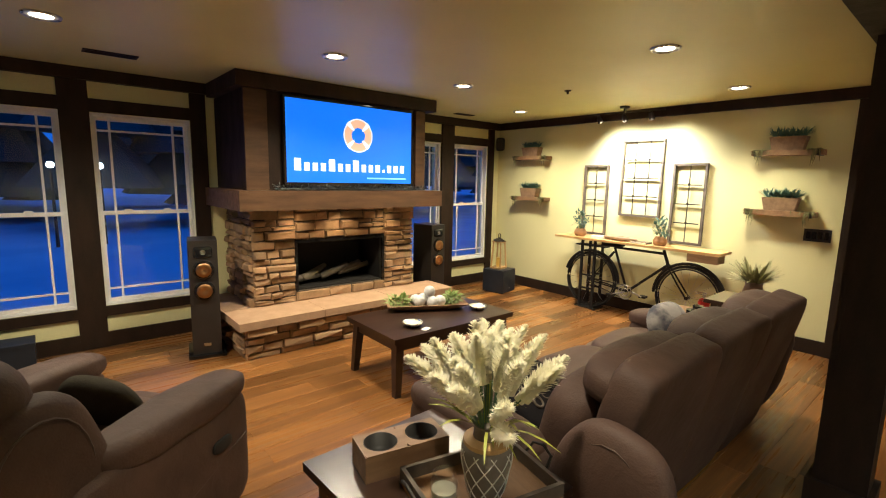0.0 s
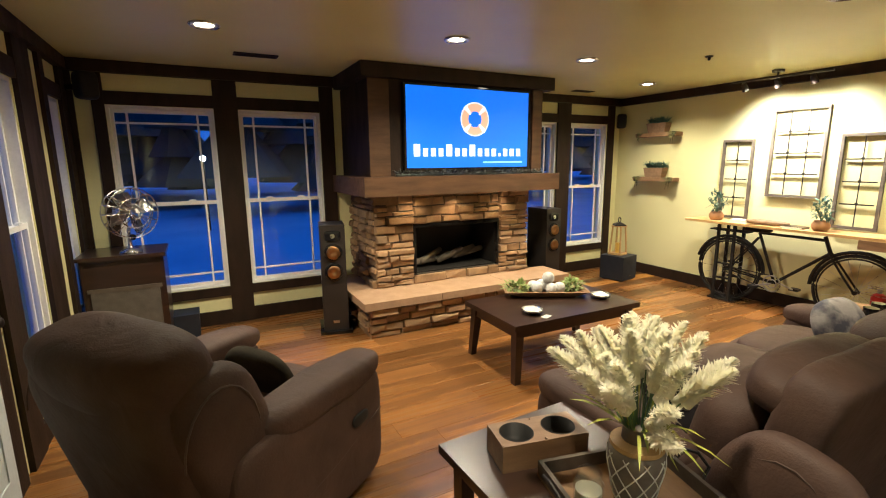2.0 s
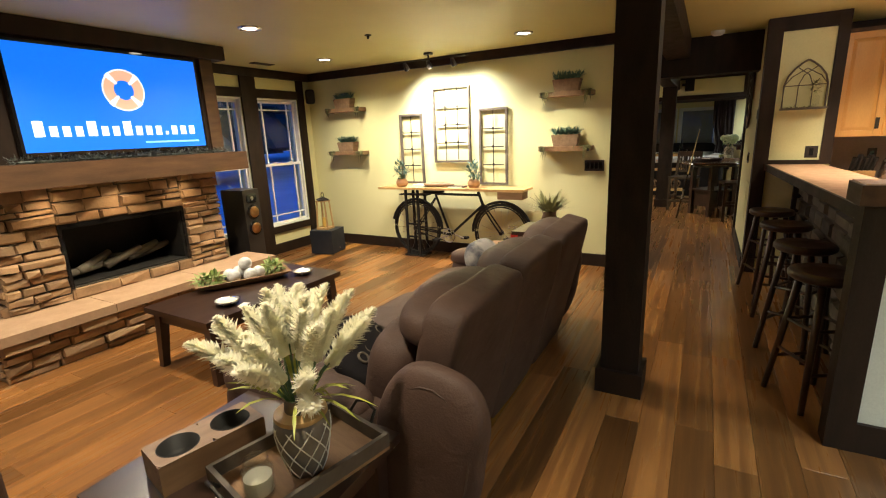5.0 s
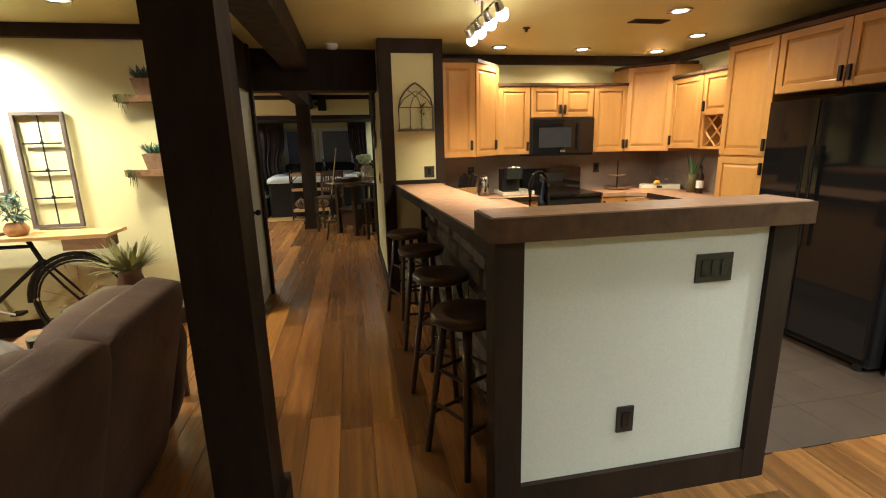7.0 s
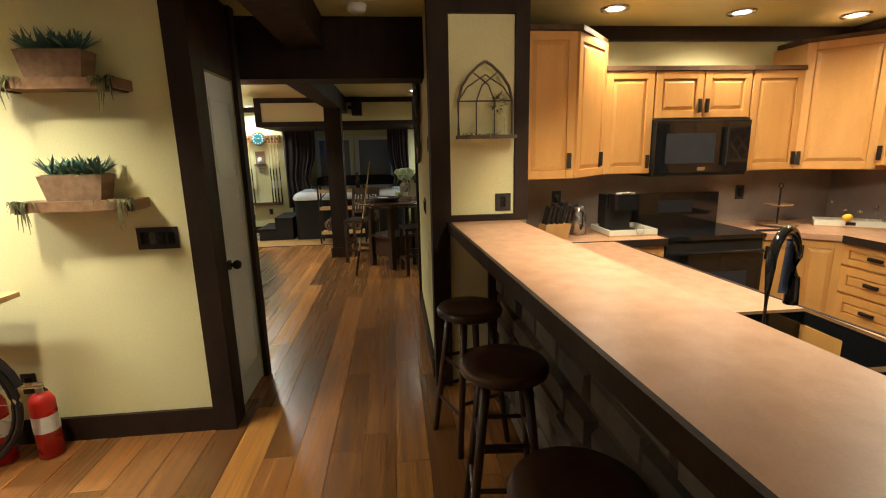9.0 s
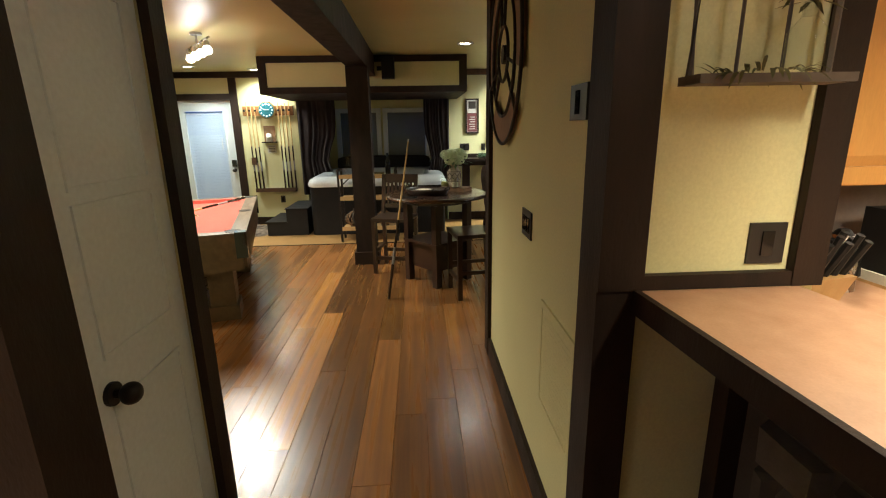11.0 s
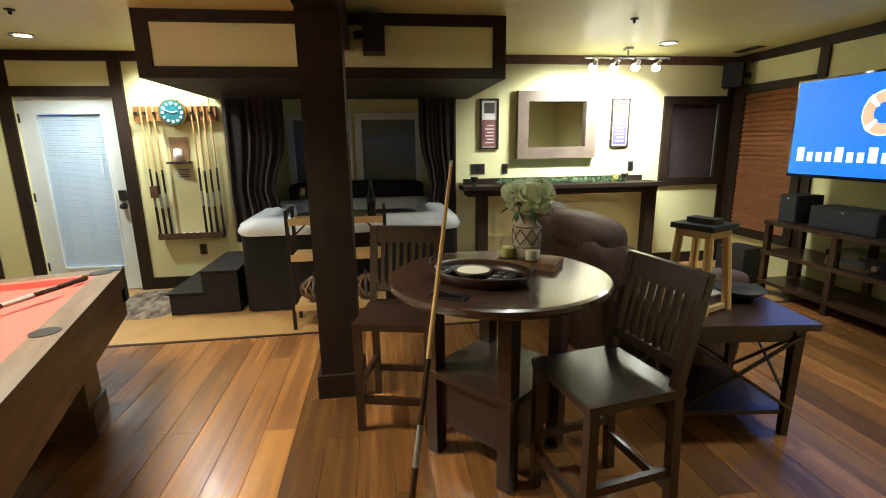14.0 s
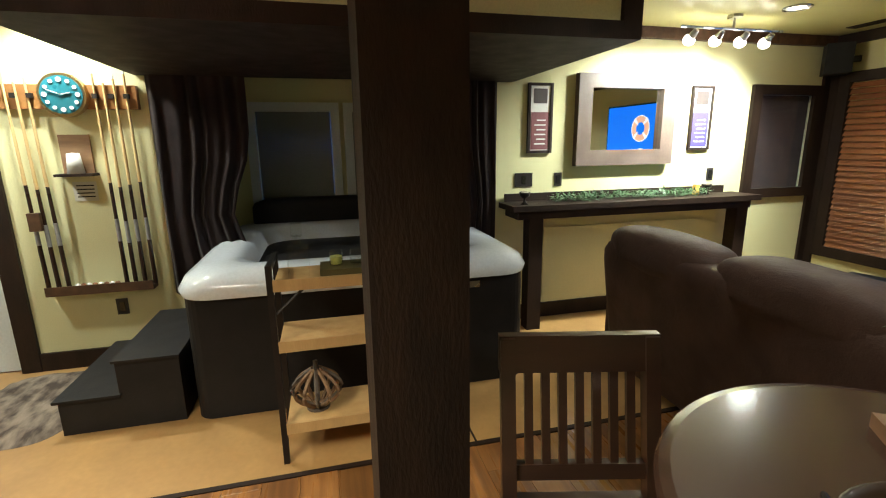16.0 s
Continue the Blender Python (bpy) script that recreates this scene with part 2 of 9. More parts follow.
_wn2 = _nd.new("ShaderNodeTexWhiteNoise")
_wn2.noise_dimensions = '1D'
_ln.new(_inf.outputs["Random"], _wn2.inputs["W"])
_gt = _nd.new("ShaderNodeMapRange")
_gt.inputs["From Min"].default_value, _gt.inputs["From Max"].default_value = 0.91, 0.98
_ln.new(_wn2.outputs["Value"], _gt.inputs["Value"])
_acc = _nd.new("ShaderNodeMix")
_acc.data_type = "RGBA"
_streak = _nd.new("ShaderNodeMix")
_streak.data_type = "RGBA"
_streak.inputs["A"].default_value, _streak.inputs["B"].default_value = (0.47, 0.225, 0.050, 1), (0.22, 0.085, 0.022, 1)
_ln.new([n for n in _nd if n.type == "MAP_RANGE"][0].outputs[0], _streak.inputs["Factor"])
_ln.new(_streak.outputs["Result"], _acc.inputs["B"])
_ln.new(_gt.outputs[0], _acc.inputs["Factor"])
_ln.new(_mx.outputs["Result"], _acc.inputs["A"])
_ln.new(_acc.outputs["Result"], _hs.inputs["Color"])
M_TILE = mat("brown_floor_tile", (0.07, 0.048, 0.034), (0.05, 0.034, 0.024), 4, 0.5, bump=0.2, rnd=0.2)
M_OCHRE = mat("ochre_stained_concrete", (0.46, 0.27, 0.10), (0.33, 0.18, 0.065), 2.5, 0.35, bump=0.08, fine=30)
M_WHITE = mat("white_window_paint", (0.78, 0.78, 0.76), (0.7, 0.7, 0.69), 5, 0.4, bump=0.05)
M_DOOR = mat("white_door_paint", (0.66, 0.71, 0.73), (0.61, 0.66, 0.68), 3, 0.45, bump=0.06)
M_BLACK = mat("black_gloss", (0.008, 0.008, 0.009), (0.010, 0.010, 0.011), 8, 0.06, bump=0.0, rvar=0.02)
M_BLACKM = mat("black_matt", (0.014, 0.013, 0.013), (0.02, 0.019, 0.018), 8, 0.55, bump=0.1)
M_PLATE = mat("black_switch_plate", (0.016, 0.013, 0.012), (0.024, 0.019, 0.017), 8, 0.4, bump=0.05)
M_LEATHER = mat("brown_suede_leather", (0.088, 0.050, 0.038), (0.052, 0.029, 0.022), 4, 0.66, bump=0.35, fine=140)
_nd, _ln = M_LEATHER.node_tree.nodes, M_LEATHER.node_tree.links
_old = [n for n in _nd if n.type == "BUMP"][0]
_crease = _nd.new("ShaderNodeTexNoise")
_crease.inputs["Scale"].default_value, _crease.inputs["Detail"].default_value, _crease.inputs["Distortion"].default_value = 7.0, 3, 1.2
_ln.new([n for n in _nd if n.type == "MAPPING"][0].outputs[0], _crease.inputs[0])
_soft = _nd.new("ShaderNodeBump")
_soft.inputs["Strength"].default_value, _soft.inputs["Distance"].default_value = 0.22, 0.03
_ln.new(_crease.outputs["Fac"], _soft.inputs["Height"])
_ln.new(_soft.outputs[0], _old.inputs["Normal"])
_nd["Principled BSDF"].inputs["Specular IOR Level"].default_value = 0.3
M_DARKWOOD = mat("espresso_wood", (0.040, 0.019, 0.012), (0.024, 0.012, 0.008), 3, 0.30, bump=0.012, stretch=(1, 5, 5), fine=30, coat=0.25, rvar=0.03)
M_TABLETOP = mat("polished_brown_top", (0.060, 0.029, 0.018), (0.044, 0.021, 0.013), 2, 0.24, bump=0.0, stretch=(1, 6, 6), fine=26, coat=0.6, rvar=0.02)
M_MAPLE = mat("honey_maple", (0.58, 0.305, 0.095), (0.50, 0.245, 0.070), 2, 0.36, bump=0.05, stretch=(5, 5, 1), fine=40, coat=0.25)
M_COUNTER = mat("tan_laminate", (0.47, 0.27, 0.165), (0.40, 0.22, 0.13), 14, 0.38, bump=0.05, fine=160)
M_STONE = mat("ledge_stone", (0.37, 0.225, 0.115), (0.19, 0.115, 0.065), 7, 0.85, bump=0.9, fine=45, rnd=0.6)
M_STONE2 = mat("grey_stone", (0.17, 0.145, 0.11), (0.09, 0.075, 0.058), 7, 0.9, bump=0.9, fine=45, rnd=0.6)
M_MORTAR = mat("dark_mortar", (0.07, 0.055, 0.042), (0.05, 0.04, 0.03), 9, 0.95, bump=0.5)
M_SLAB = mat("tan_hearth_slab", (0.42, 0.27, 0.17), (0.34, 0.21, 0.13), 9, 0.75, bump=0.4, fine=60)
M_MANTEL = mat("brown_mantel_wood", (0.115, 0.060, 0.032), (0.06, 0.032, 0.018), 3, 0.5, bump=0.3, stretch=(1, 6, 6), fine=40)
M_RUSTIC = mat("rustic_board", (0.30, 0.17, 0.08), (0.17, 0.09, 0.045), 4, 0.7, bump=0.4, stretch=(6, 1, 6), fine=40, rnd=0.25)
M_PALEWOOD = mat("pale_pine", (0.56, 0.36, 0.15), (0.47, 0.28, 0.11), 3, 0.5, bump=0.15, stretch=(6, 6, 1), fine=40, rnd=0.2)
M_IRON = mat("dark_iron", (0.020, 0.017, 0.015), (0.035, 0.027, 0.022), 12, 0.5, metal=0.6, bump=0.2)
M_STEEL = mat("brushed_steel", (0.55, 0.54, 0.52), (0.48, 0.47, 0.46), 10, 0.28, metal=1.0, bump=0.03)
M_COPPER = mat("copper_cone", (0.50, 0.29, 0.14), (0.40, 0.21, 0.10), 9, 0.34, metal=1.0, bump=0.02)
M_LEAF = mat("green_leaf", (0.085, 0.17, 0.075), (0.045, 0.11, 0.05), 9, 0.5, bump=0.1, rnd=0.4)
M_BLUELEAF = mat("blue_green_leaf", (0.10, 0.20, 0.16), (0.055, 0.125, 0.10), 9, 0.55, bump=0.1, rnd=0.3)
M_YELLOWLEAF = mat("yellow_green_blade", (0.42, 0.42, 0.06), (0.24, 0.28, 0.05), 9, 0.5, bump=0.1)
M_PLUME = mat("cream_pampas", (0.93, 0.91, 0.80), (0.88, 0.85, 0.68), 12, 0.9, bump=0.3, sheen=0.3)
translucent(M_PLUME, 0.5)
M_CREAM = mat("cream_wax", (0.78, 0.72, 0.55), (0.72, 0.66, 0.5), 6, 0.5, bump=0.03)
M_BALL = mat("white_yarn_ball", (0.66, 0.66, 0.65), (0.42, 0.42, 0.42), 30, 0.9, bump=0.8, fine=70)
M_FELT = mat("red_table_felt", (0.50, 0.085, 0.060), (0.45, 0.075, 0.052), 4, 0.95, bump=0.15, fine=200, sheen=0.2)
M_RAIL = mat("pool_table_oak", (0.14, 0.088, 0.046), (0.08, 0.05, 0.027), 3, 0.45, bump=0.15, stretch=(1, 6, 6), fine=40)
M_TUBWHITE = mat("pearl_acrylic", (0.78, 0.81, 0.84), (0.72, 0.76, 0.80), 5, 0.12, bump=0.0)
M_CURTAIN = mat("dark_brown_curtain", (0.042, 0.020, 0.018), (0.02, 0.010, 0.009), 6, 0.8, bump=0.2, sheen=0.2)
M_BLIND = mat("red_brown_blind", (0.27, 0.105, 0.042), (0.18, 0.066, 0.028), 4, 0.3, bump=0.1, stretch=(1, 6, 6), rnd=0.2)
M_STAIR = mat("dark_grey_plastic", (0.013, 0.012, 0.012), (0.019, 0.017, 0.017), 9, 0.55, bump=0.2)
M_RUG = mat("brown_mottled_rug", (0.25, 0.195, 0.145), (0.055, 0.038, 0.028), 7, 0.98, bump=1.0, fine=45, stretch=(1, 2.2, 1), contrast=0.28)
M_RED = mat("red_enamel", (0.50, 0.02, 0.015), (0.42, 0.016, 0.012), 6, 0.3, bump=0.02)
M_PAPER = mat("white_paper", (0.75, 0.74, 0.70), (0.68, 0.67, 0.63), 9, 0.8, bump=0.05)
M_NAVY = mat("navy_box", (0.016, 0.022, 0.034), (0.011, 0.015, 0.024), 8, 0.5, bump=0.15)
for _m in (M_TRIM, M_BEAM, M_BLACKM, M_MANTEL, M_STAIR):
    _m.node_tree.nodes["Principled BSDF"].inputs["Specular IOR Level"].default_value = 0.22
M_SNOW = mat("snow_ground", (0.62, 0.76, 0.84), (0.40, 0.56, 0.70), 0.6, 0.8, bump=0.3)
M_GLASS = glass("window_glass", (0.95, 0.97, 1.0))
M_JAR = glass("clear_glass", (0.965, 0.98, 0.98))
M_LAMP = glow("lamp_glow", (1.0, 0.90, 0.70), 22.0)
M_LAMPW = glow("white_lamp_glow", (1.0, 0.97, 0.92), 26.0)
M_MIRROR = bpy.data.materials.new("mirror")
M_MIRROR.use_nodes = True
_b = M_MIRROR.node_tree.nodes["Principled BSDF"]
_b.inputs["Metallic"].default_value, _b.inputs["Roughness"].default_value = 1.0, 0.02
_b.inputs["Base Color"].default_value = (0.86, 0.87, 0.86, 1)
M_SCREEN = glow("screen_blue", (0.0, 0.155, 0.80), 1.25)
M_SCREEN_W = glow("screen_white", (0.92, 0.95, 1.0), 1.1)
M_SCREEN_O = glow("screen_orange", (0.88, 0.50, 0.33), 1.0)
M_SCREEN_C = glow("screen_cyan", (0.25, 0.75, 1.0), 1.0)


# ---- structure ----
XW, XB, YN = -1.25, 5.30, 5.56          # living room: west wall, bicycle wall, north wall
YS, XK = -3.66, 6.44                    # kitchen: south wall, range wall
YH, YP = 1.14, -0.10                    # hall: door side, partition side
XF, YG, YT = 12.50, 4.86, -3.60         # games room: far wall, north wall, screen wall
XP = 7.53                               # end of the partition


def S(name, *boxes, m=None, bevel=0.0):
    return tagged(part(name, B(*boxes), m or M_WALL, bevel=bevel), kind="structure")


def wall_y(name, x0, x1, y, out, holes, top=CEIL, material=None):
    """A wall along x with its face at y and its body towards y + out, with holes (xa, xb, za, zb)."""
    ya, yb = min(y, y + out), max(y, y + out)
    bm, x = bmesh.new(), x0
    for xa, xb, za, zb in sorted(holes):
        B((x, ya, 0, xa, yb, top), bm=bm)
        if za > 0:
            B((xa, ya, 0, xb, yb, za), bm=bm)
        B((xa, ya, zb, xb, yb, top), bm=bm)
        x = xb
    B((x, ya, 0, x1, yb, top), bm=bm)
    return tagged(part(name, bm, material or M_WALL), kind="structure")


def wall_x(name, y0, y1, x, out, holes, top=CEIL, material=None):
    xa, xb = min(x, x + out), max(x, x + out)
    bm, y = bmesh.new(), y0
    for ya, yb, za, zb in sorted(holes):
        B((xa, y, 0, xb, ya, top), bm=bm)
        if za > 0:
            B((xa, ya, 0, xb, yb, za), bm=bm)
        B((xa, ya, zb, xb, yb, top), bm=bm)
        y = yb
    B((xa, y, 0, xb, y1, top), bm=bm)
    return tagged(part(name, bm, material or M_WALL), kind="structure")


WINS = [(-0.97, -0.12), (0.09, 0.88), (3.30, 4.10), (4.33, 5.05)]
WZ0, WZ1 = 0.385, 2.12
wall_y("wall_north", XW - 0.2, XB + 0.2, YN, 0.2, [(a, b, WZ0, WZ1) for a, b in WINS])
WWIN = [(3.70, 4.28), (4.93, 5.36)]
wall_x("wall_west", YS - 0.2, YN, XW, -0.2, [(a, b, WZ0, WZ1) for a, b in WWIN])
wall_x("wall_bicycle", YH, YN, XB, 0.16, [])
wall_y("wall_south", XW, XP + 0.1, YS, -0.2, [])
wall_x("wall_range", YS, YP - 0.6, XK, 0.15, [])
wall_y("wall_partition", 5.62, XP, YP, -0.60, [])
wall_y("wall_hall", XB + 0.16, 6.02, YH, 0.16, [(5.462, 5.94, 0, 2.04)])
wall_x("wall_games_west", YH + 0.16, YG, 6.10, -0.15, [])
wall_y("wall_games_north", 5.95, XF + 0.15, YG, 0.15, [(11.31, 12.09, 0, 2.04)])
wall_x("wall_far", YT - 0.15, YG, XF, 0.15, [(-0.12, 2.26, 0, 2.10), (3.37, 4.30, 0, 2.05), (-3.42, -2.76, 1.06, 1.96)])
wall_y("wall_screen", XP, XF, YT, -0.15, [])
wall_x("wall_games_east", YT, YP - 0.6, XP, -0.15, [])
# alcove behind the hot tub
wall_x("wall_alcove_back", -0.25, 2.40, 13.45, 0.15, [(1.12, 1.78, 1.00, 1.85), (0.22, 0.92, 1.00, 1.85)])
wall_y("wall_alcove_side", XF + 0.15, 13.45, -0.12, -0.13, [])
wall_y("wall_alcove_side", XF + 0.15, 13.45, 2.26, 0.14, [])
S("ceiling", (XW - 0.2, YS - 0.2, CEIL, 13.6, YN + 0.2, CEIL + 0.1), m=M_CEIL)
S("subfloor", (XW - 0.2, YS - 0.2, -0.12, 13.6, YN + 0.2, -0.016), m=M_MORTAR)
S("floor", (10.90, YT, -0.016, 13.45, YG, 0.0), m=M_OCHRE)
for _y in (0.52,):
    S("floor_joint", (10.9, _y - 0.006, 0.0, 12.5, _y + 0.006, 0.002), m=M_TRIM)
S("floor_joint", (11.60, YT, 0.0, 11.612, 0.5, 0.002), m=M_TRIM)
S("threshold", (10.87, YT, -0.016, 10.90, YG, 0.006), m=M_TRIM)


def trim(*b, m=None):
    return S("trim", *b, m=m or M_TRIM, bevel=0.004)


# timber framing of the north wall
P = 0.028
for _a, _b in ((XW, -1.18), (-1.06, -0.97), (-0.12, 0.09), (0.88, 1.02), (4.10, 4.33), (5.05, 5.17)):
    trim((_a, YN - P, 0, _b, YN, CEIL - 0.10))
for _a, _b in ((-0.97, -0.12), (0.09, 0.88), (3.17, 4.10), (4.33, 5.05)):
    trim((_a, YN - P + 0.003, 2.122, _b, YN, 2.235))
    trim((_a, YN - P + 0.003, 0.29, _b, YN, 0.382))
    S("baseboard", (_a, YN - 0.022, 0, _b, YN, 0.14), m=M_TRIM)
S("baseboard", (5.17, YN - 0.022, 0, XB, YN, 0.14), m=M_TRIM)
S("crown", (XW, YN - 0.07, CEIL - 0.10, XB, YN, CEIL), m=M_TRIM, bevel=0.006)
S("crown", (XB - 0.06, YH, CEIL - 0.10, XB, YN - 0.07, CEIL), m=M_TRIM, bevel=0.006)
S("baseboard", (XB - 0.022, YH + 0.10, 0, XB, YN - 0.022, 0.14), m=M_TRIM)
# west wall
for _a, _b in ((2.28, 2.40), (3.18, 3.36), (3.47, 3.70), (4.28, 4.60), (4.82, 4.93), (5.36, YN - P)):
    trim((XW, _a, 0, XW + P, _b, CEIL - 0.10))
for _a, _b in WWIN:
    trim((XW, _a, 2.122, XW + P - 0.003, _b, 2.235))
    trim((XW, _a, 0.29, XW + P - 0.003, _b, 0.385))
S("crown", (XW, YS, CEIL - 0.10, XW + 0.06, YN - 0.07, CEIL), m=M_TRIM, bevel=0.006)
S("baseboard", (XW, YS, 0, XW + 0.022, 2.28, 0.14), m=M_TRIM)
for _a, _b in WWIN:
    S("baseboard", (XW, _a, 0, XW + 0.022, _b, 0.14), m=M_TRIM)
trim((XW, 2.40, 2.05, XW + P - 0.003, 3.18, 2.14))
# end of the bicycle wall, hall door casing and headers
trim((XB - 0.03, YH - 0.02, 0, XB + 0.13, YH + 0.10, CEIL))
trim((XB + 0.13, YH - 0.006, 0, 5.462, YH, CEIL))
trim((5.93, YH - 0.03, 0, 6.012, YH, CEIL))
trim((6.02, YH - 0.006, 0, 6.04, YH + 0.158, CEIL))
trim((5.462, YH - 0.006, 2.04, 5.93, YH, CEIL))
S("beam", (6.16, YP, 2.08, 6.42, 1.50, CEIL), m=M_BEAM, bevel=0.012)
S("beam", (XW, 0.58, 2.27, 6.16, 0.82, CEIL), m=M_BEAM, bevel=0.012)
S("beam", (6.425, 0.90, 2.22, 10.90, 1.12, CEIL), m=M_BEAM, bevel=0.012)
# partition column facing the living room, and the partition's games room end
trim((5.592, YP - 0.11, 1.13, 5.62, YP + 0.012, CEIL))
trim((5.592, -0.70, 1.13, 5.62, -0.615, CEIL))
trim((5.595, -0.615, 2.355, 5.62, YP - 0.11, CEIL))
trim((5.595, -0.615, 1.13, 5.62, YP - 0.11, 1.17))
trim((5.60, YP - 0.10, 0, 5.62, YP + 0.012, 1.13))
trim((5.62, YP, 0, 5.74, YP + 0.012, CEIL))
trim((XP - 0.10, YP, 0, XP + 0.03, YP + 0.025, CEIL))
trim((XP, YP - 0.72, 0, XP + 0.03, YP, CEIL))
S("baseboard", (5.74, YP, 0, XP - 0.10, YP + 0.02, 0.13), m=M_TRIM)
# games room framing
for _b in ((XF - P, 4.30, 0, XF, 4.42, CEIL - 0.09), (XF - P, 3.25, 0, XF, 3.37, CEIL - 0.09), (XF - P, 3.37, 2.05, XF, 4.30, 2.15), (XF - P, YG - 0.14, 0, XF, YG, CEIL - 0.09),
           (11.20, YG - P, 0, 11.31, YG, CEIL - 0.09), (12.09, YG - P, 0, 12.20, YG, CEIL - 0.09), (11.31, YG - P, 2.05, 12.09, YG, 2.14), (10.62, YG - P, 0, 10.78, YG, CEIL - 0.09),
           (9.3, YG - P, 0, 9.42, YG, CEIL - 0.09), (XF - 0.10, YT, 0, XF, YT + P, CEIL - 0.09), (11.30, YT, 0, 11.40, YT + P, CEIL - 0.09), (XF - P, YT + P, 0, XF, YT + 0.10, CEIL - 0.09)):
    trim(_b)
S("crown", (XF - 0.05, 2.42, CEIL - 0.09, XF, YG - 0.05, CEIL), m=M_TRIM)
S("crown", (XF - 0.05, YT + 0.05, CEIL - 0.09, XF, -0.32, CEIL), m=M_MANTEL)
S("crown", (6.05, YG - 0.05, CEIL - 0.09, XF, YG, CEIL), m=M_TRIM)
S("crown", (XP, YT, CEIL - 0.09, XF, YT + 0.05, CEIL), m=M_TRIM)
S("baseboard", (XF - 0.022, 2.30, 0, XF, 3.25, 0.13), m=M_TRIM)
S("baseboard", (XF - 0.022, YT + 0.1, 0, XF, -0.14, 0.13), m=M_TRIM)
S("baseboard", (XP, YT, 0, 11.30, YT + 0.022, 0.13), m=M_TRIM)
S("baseboard", (6.2, YG - 0.022, 0, 10.62, YG, 0.13), m=M_TRIM)
# kitchen crown
S("crown", (XK - 0.06, YS, CEIL - 0.10, XK, -0.7, CEIL), m=M_TRIM)
S("crown", (2.6, YS, CEIL - 0.10, XK, YS + 0.06, CEIL), m=M_TRIM)


def sash_window(name, m, w, h, muntins=True):
    """A white double-hung window in its opening: x along the wall, y outwards, from its lower corner."""
    ob = tagged(new(name), kind="structure")
    ob.matrix_basis = m
    f, g = 0.024, 0.024
    part("window_frame", B((0, 0.01, 0, f, 0.11, h), (w - f, 0.01, 0, w, 0.11, h), (f, 0.01, h - f, w - f, 0.11, h), (f, 0.01, 0, w - f, 0.11, f)), M_WHITE, ob, bevel=0.004)
    part("window_sill", B((0.002, 0.0, 0.0, w - 0.002, 0.03, 0.018)), M_WHITE, ob, bevel=0.004)
    mid = h * 0.49
    for k, (z0, z1, yy) in enumerate(((f, mid + 0.02, 0.035), (mid - 0.02, h - f, 0.07))):
        s = part("sash", B((f, yy, z0, f + g, yy + 0.03, z1), (w - f - g, yy, z0, w - f, yy + 0.03, z1),
                           (f + g, yy, z0, w - f - g, yy + 0.03, z0 + 0.034), (f + g, yy, z1 - 0.034, w - f - g, yy + 0.03, z1)), M_WHITE, ob, bevel=0.003)
        bars = [(f + 0.11, yy + 0.006, z0 + 0.034, f + 0.128, yy + 0.024, z1 - 0.034), (w - f - 0.128, yy + 0.006, z0 + 0.034, w - f - 0.11, yy + 0.024, z1 - 0.034)]
        zz = z0 + 0.115 if k == 0 else z1 - 0.13
        bars.append((f + g, yy + 0.004, zz, w - f - g, yy + 0.022, zz + 0.018))
        part("muntin", B(*bars), M_WHITE, ob)
        p = part("pane", B((f + g - 0.004, yy + 0.014, z0 + 0.03, w - f - g + 0.004, yy + 0.017, z1 - 0.03)), M_GLASS, ob)
        p.visible_shadow = False
    for xx in (w * 0.3, w * 0.7):
        part("latch", B((xx - 0.03, 0.028, mid + 0.02, xx + 0.03, 0.05, mid + 0.035)), M_WHITE, ob)
    return ob


for _i, (_a, _b) in enumerate(WINS):
    sash_window("window_%d" % (_i + 1), pose(_a, YN, WZ0), _b - _a, WZ1 - WZ0)
for _i, (_a, _b) in enumerate(WWIN):
    sash_window("window_%d" % (_i + 5), pose(XW, _a, WZ0, 0, 0, 90), _b - _a, WZ1 - WZ0)

# outside: snow to the horizon, dark trees, two yard lamps
bm = bmesh.new()
for _p in ((-300, -300), (300, -300), (300, 300), (-300, 300)):
    bm.verts.new((*_p, -0.35))
bm.faces.new(bm.verts)
tagged(part("ground", bm, M_SNOW), kind="structure")


def post(name, x, y, w, label, z1):
    ob = thing(name, label, "post", pose(x, y, 0))
    h = w / 2
    part("shaft", B((-h, -h, 0, h, h, z1)), M_BEAM, ob, bevel=0.012)
    part("plinth", B((-h - 0.025, -h - 0.025, 0, h + 0.025, h + 0.025, 0.15)), M_TRIM, ob, bevel=0.006)
    return ob


post("timber_post", 2.70, 0.69, 0.21, "dark rough timber post under the ceiling beam, with plinth", 2.27)
post("timber_post", 9.95, 1.01, 0.235, "dark timber post between pool table and bar table", 2.22)


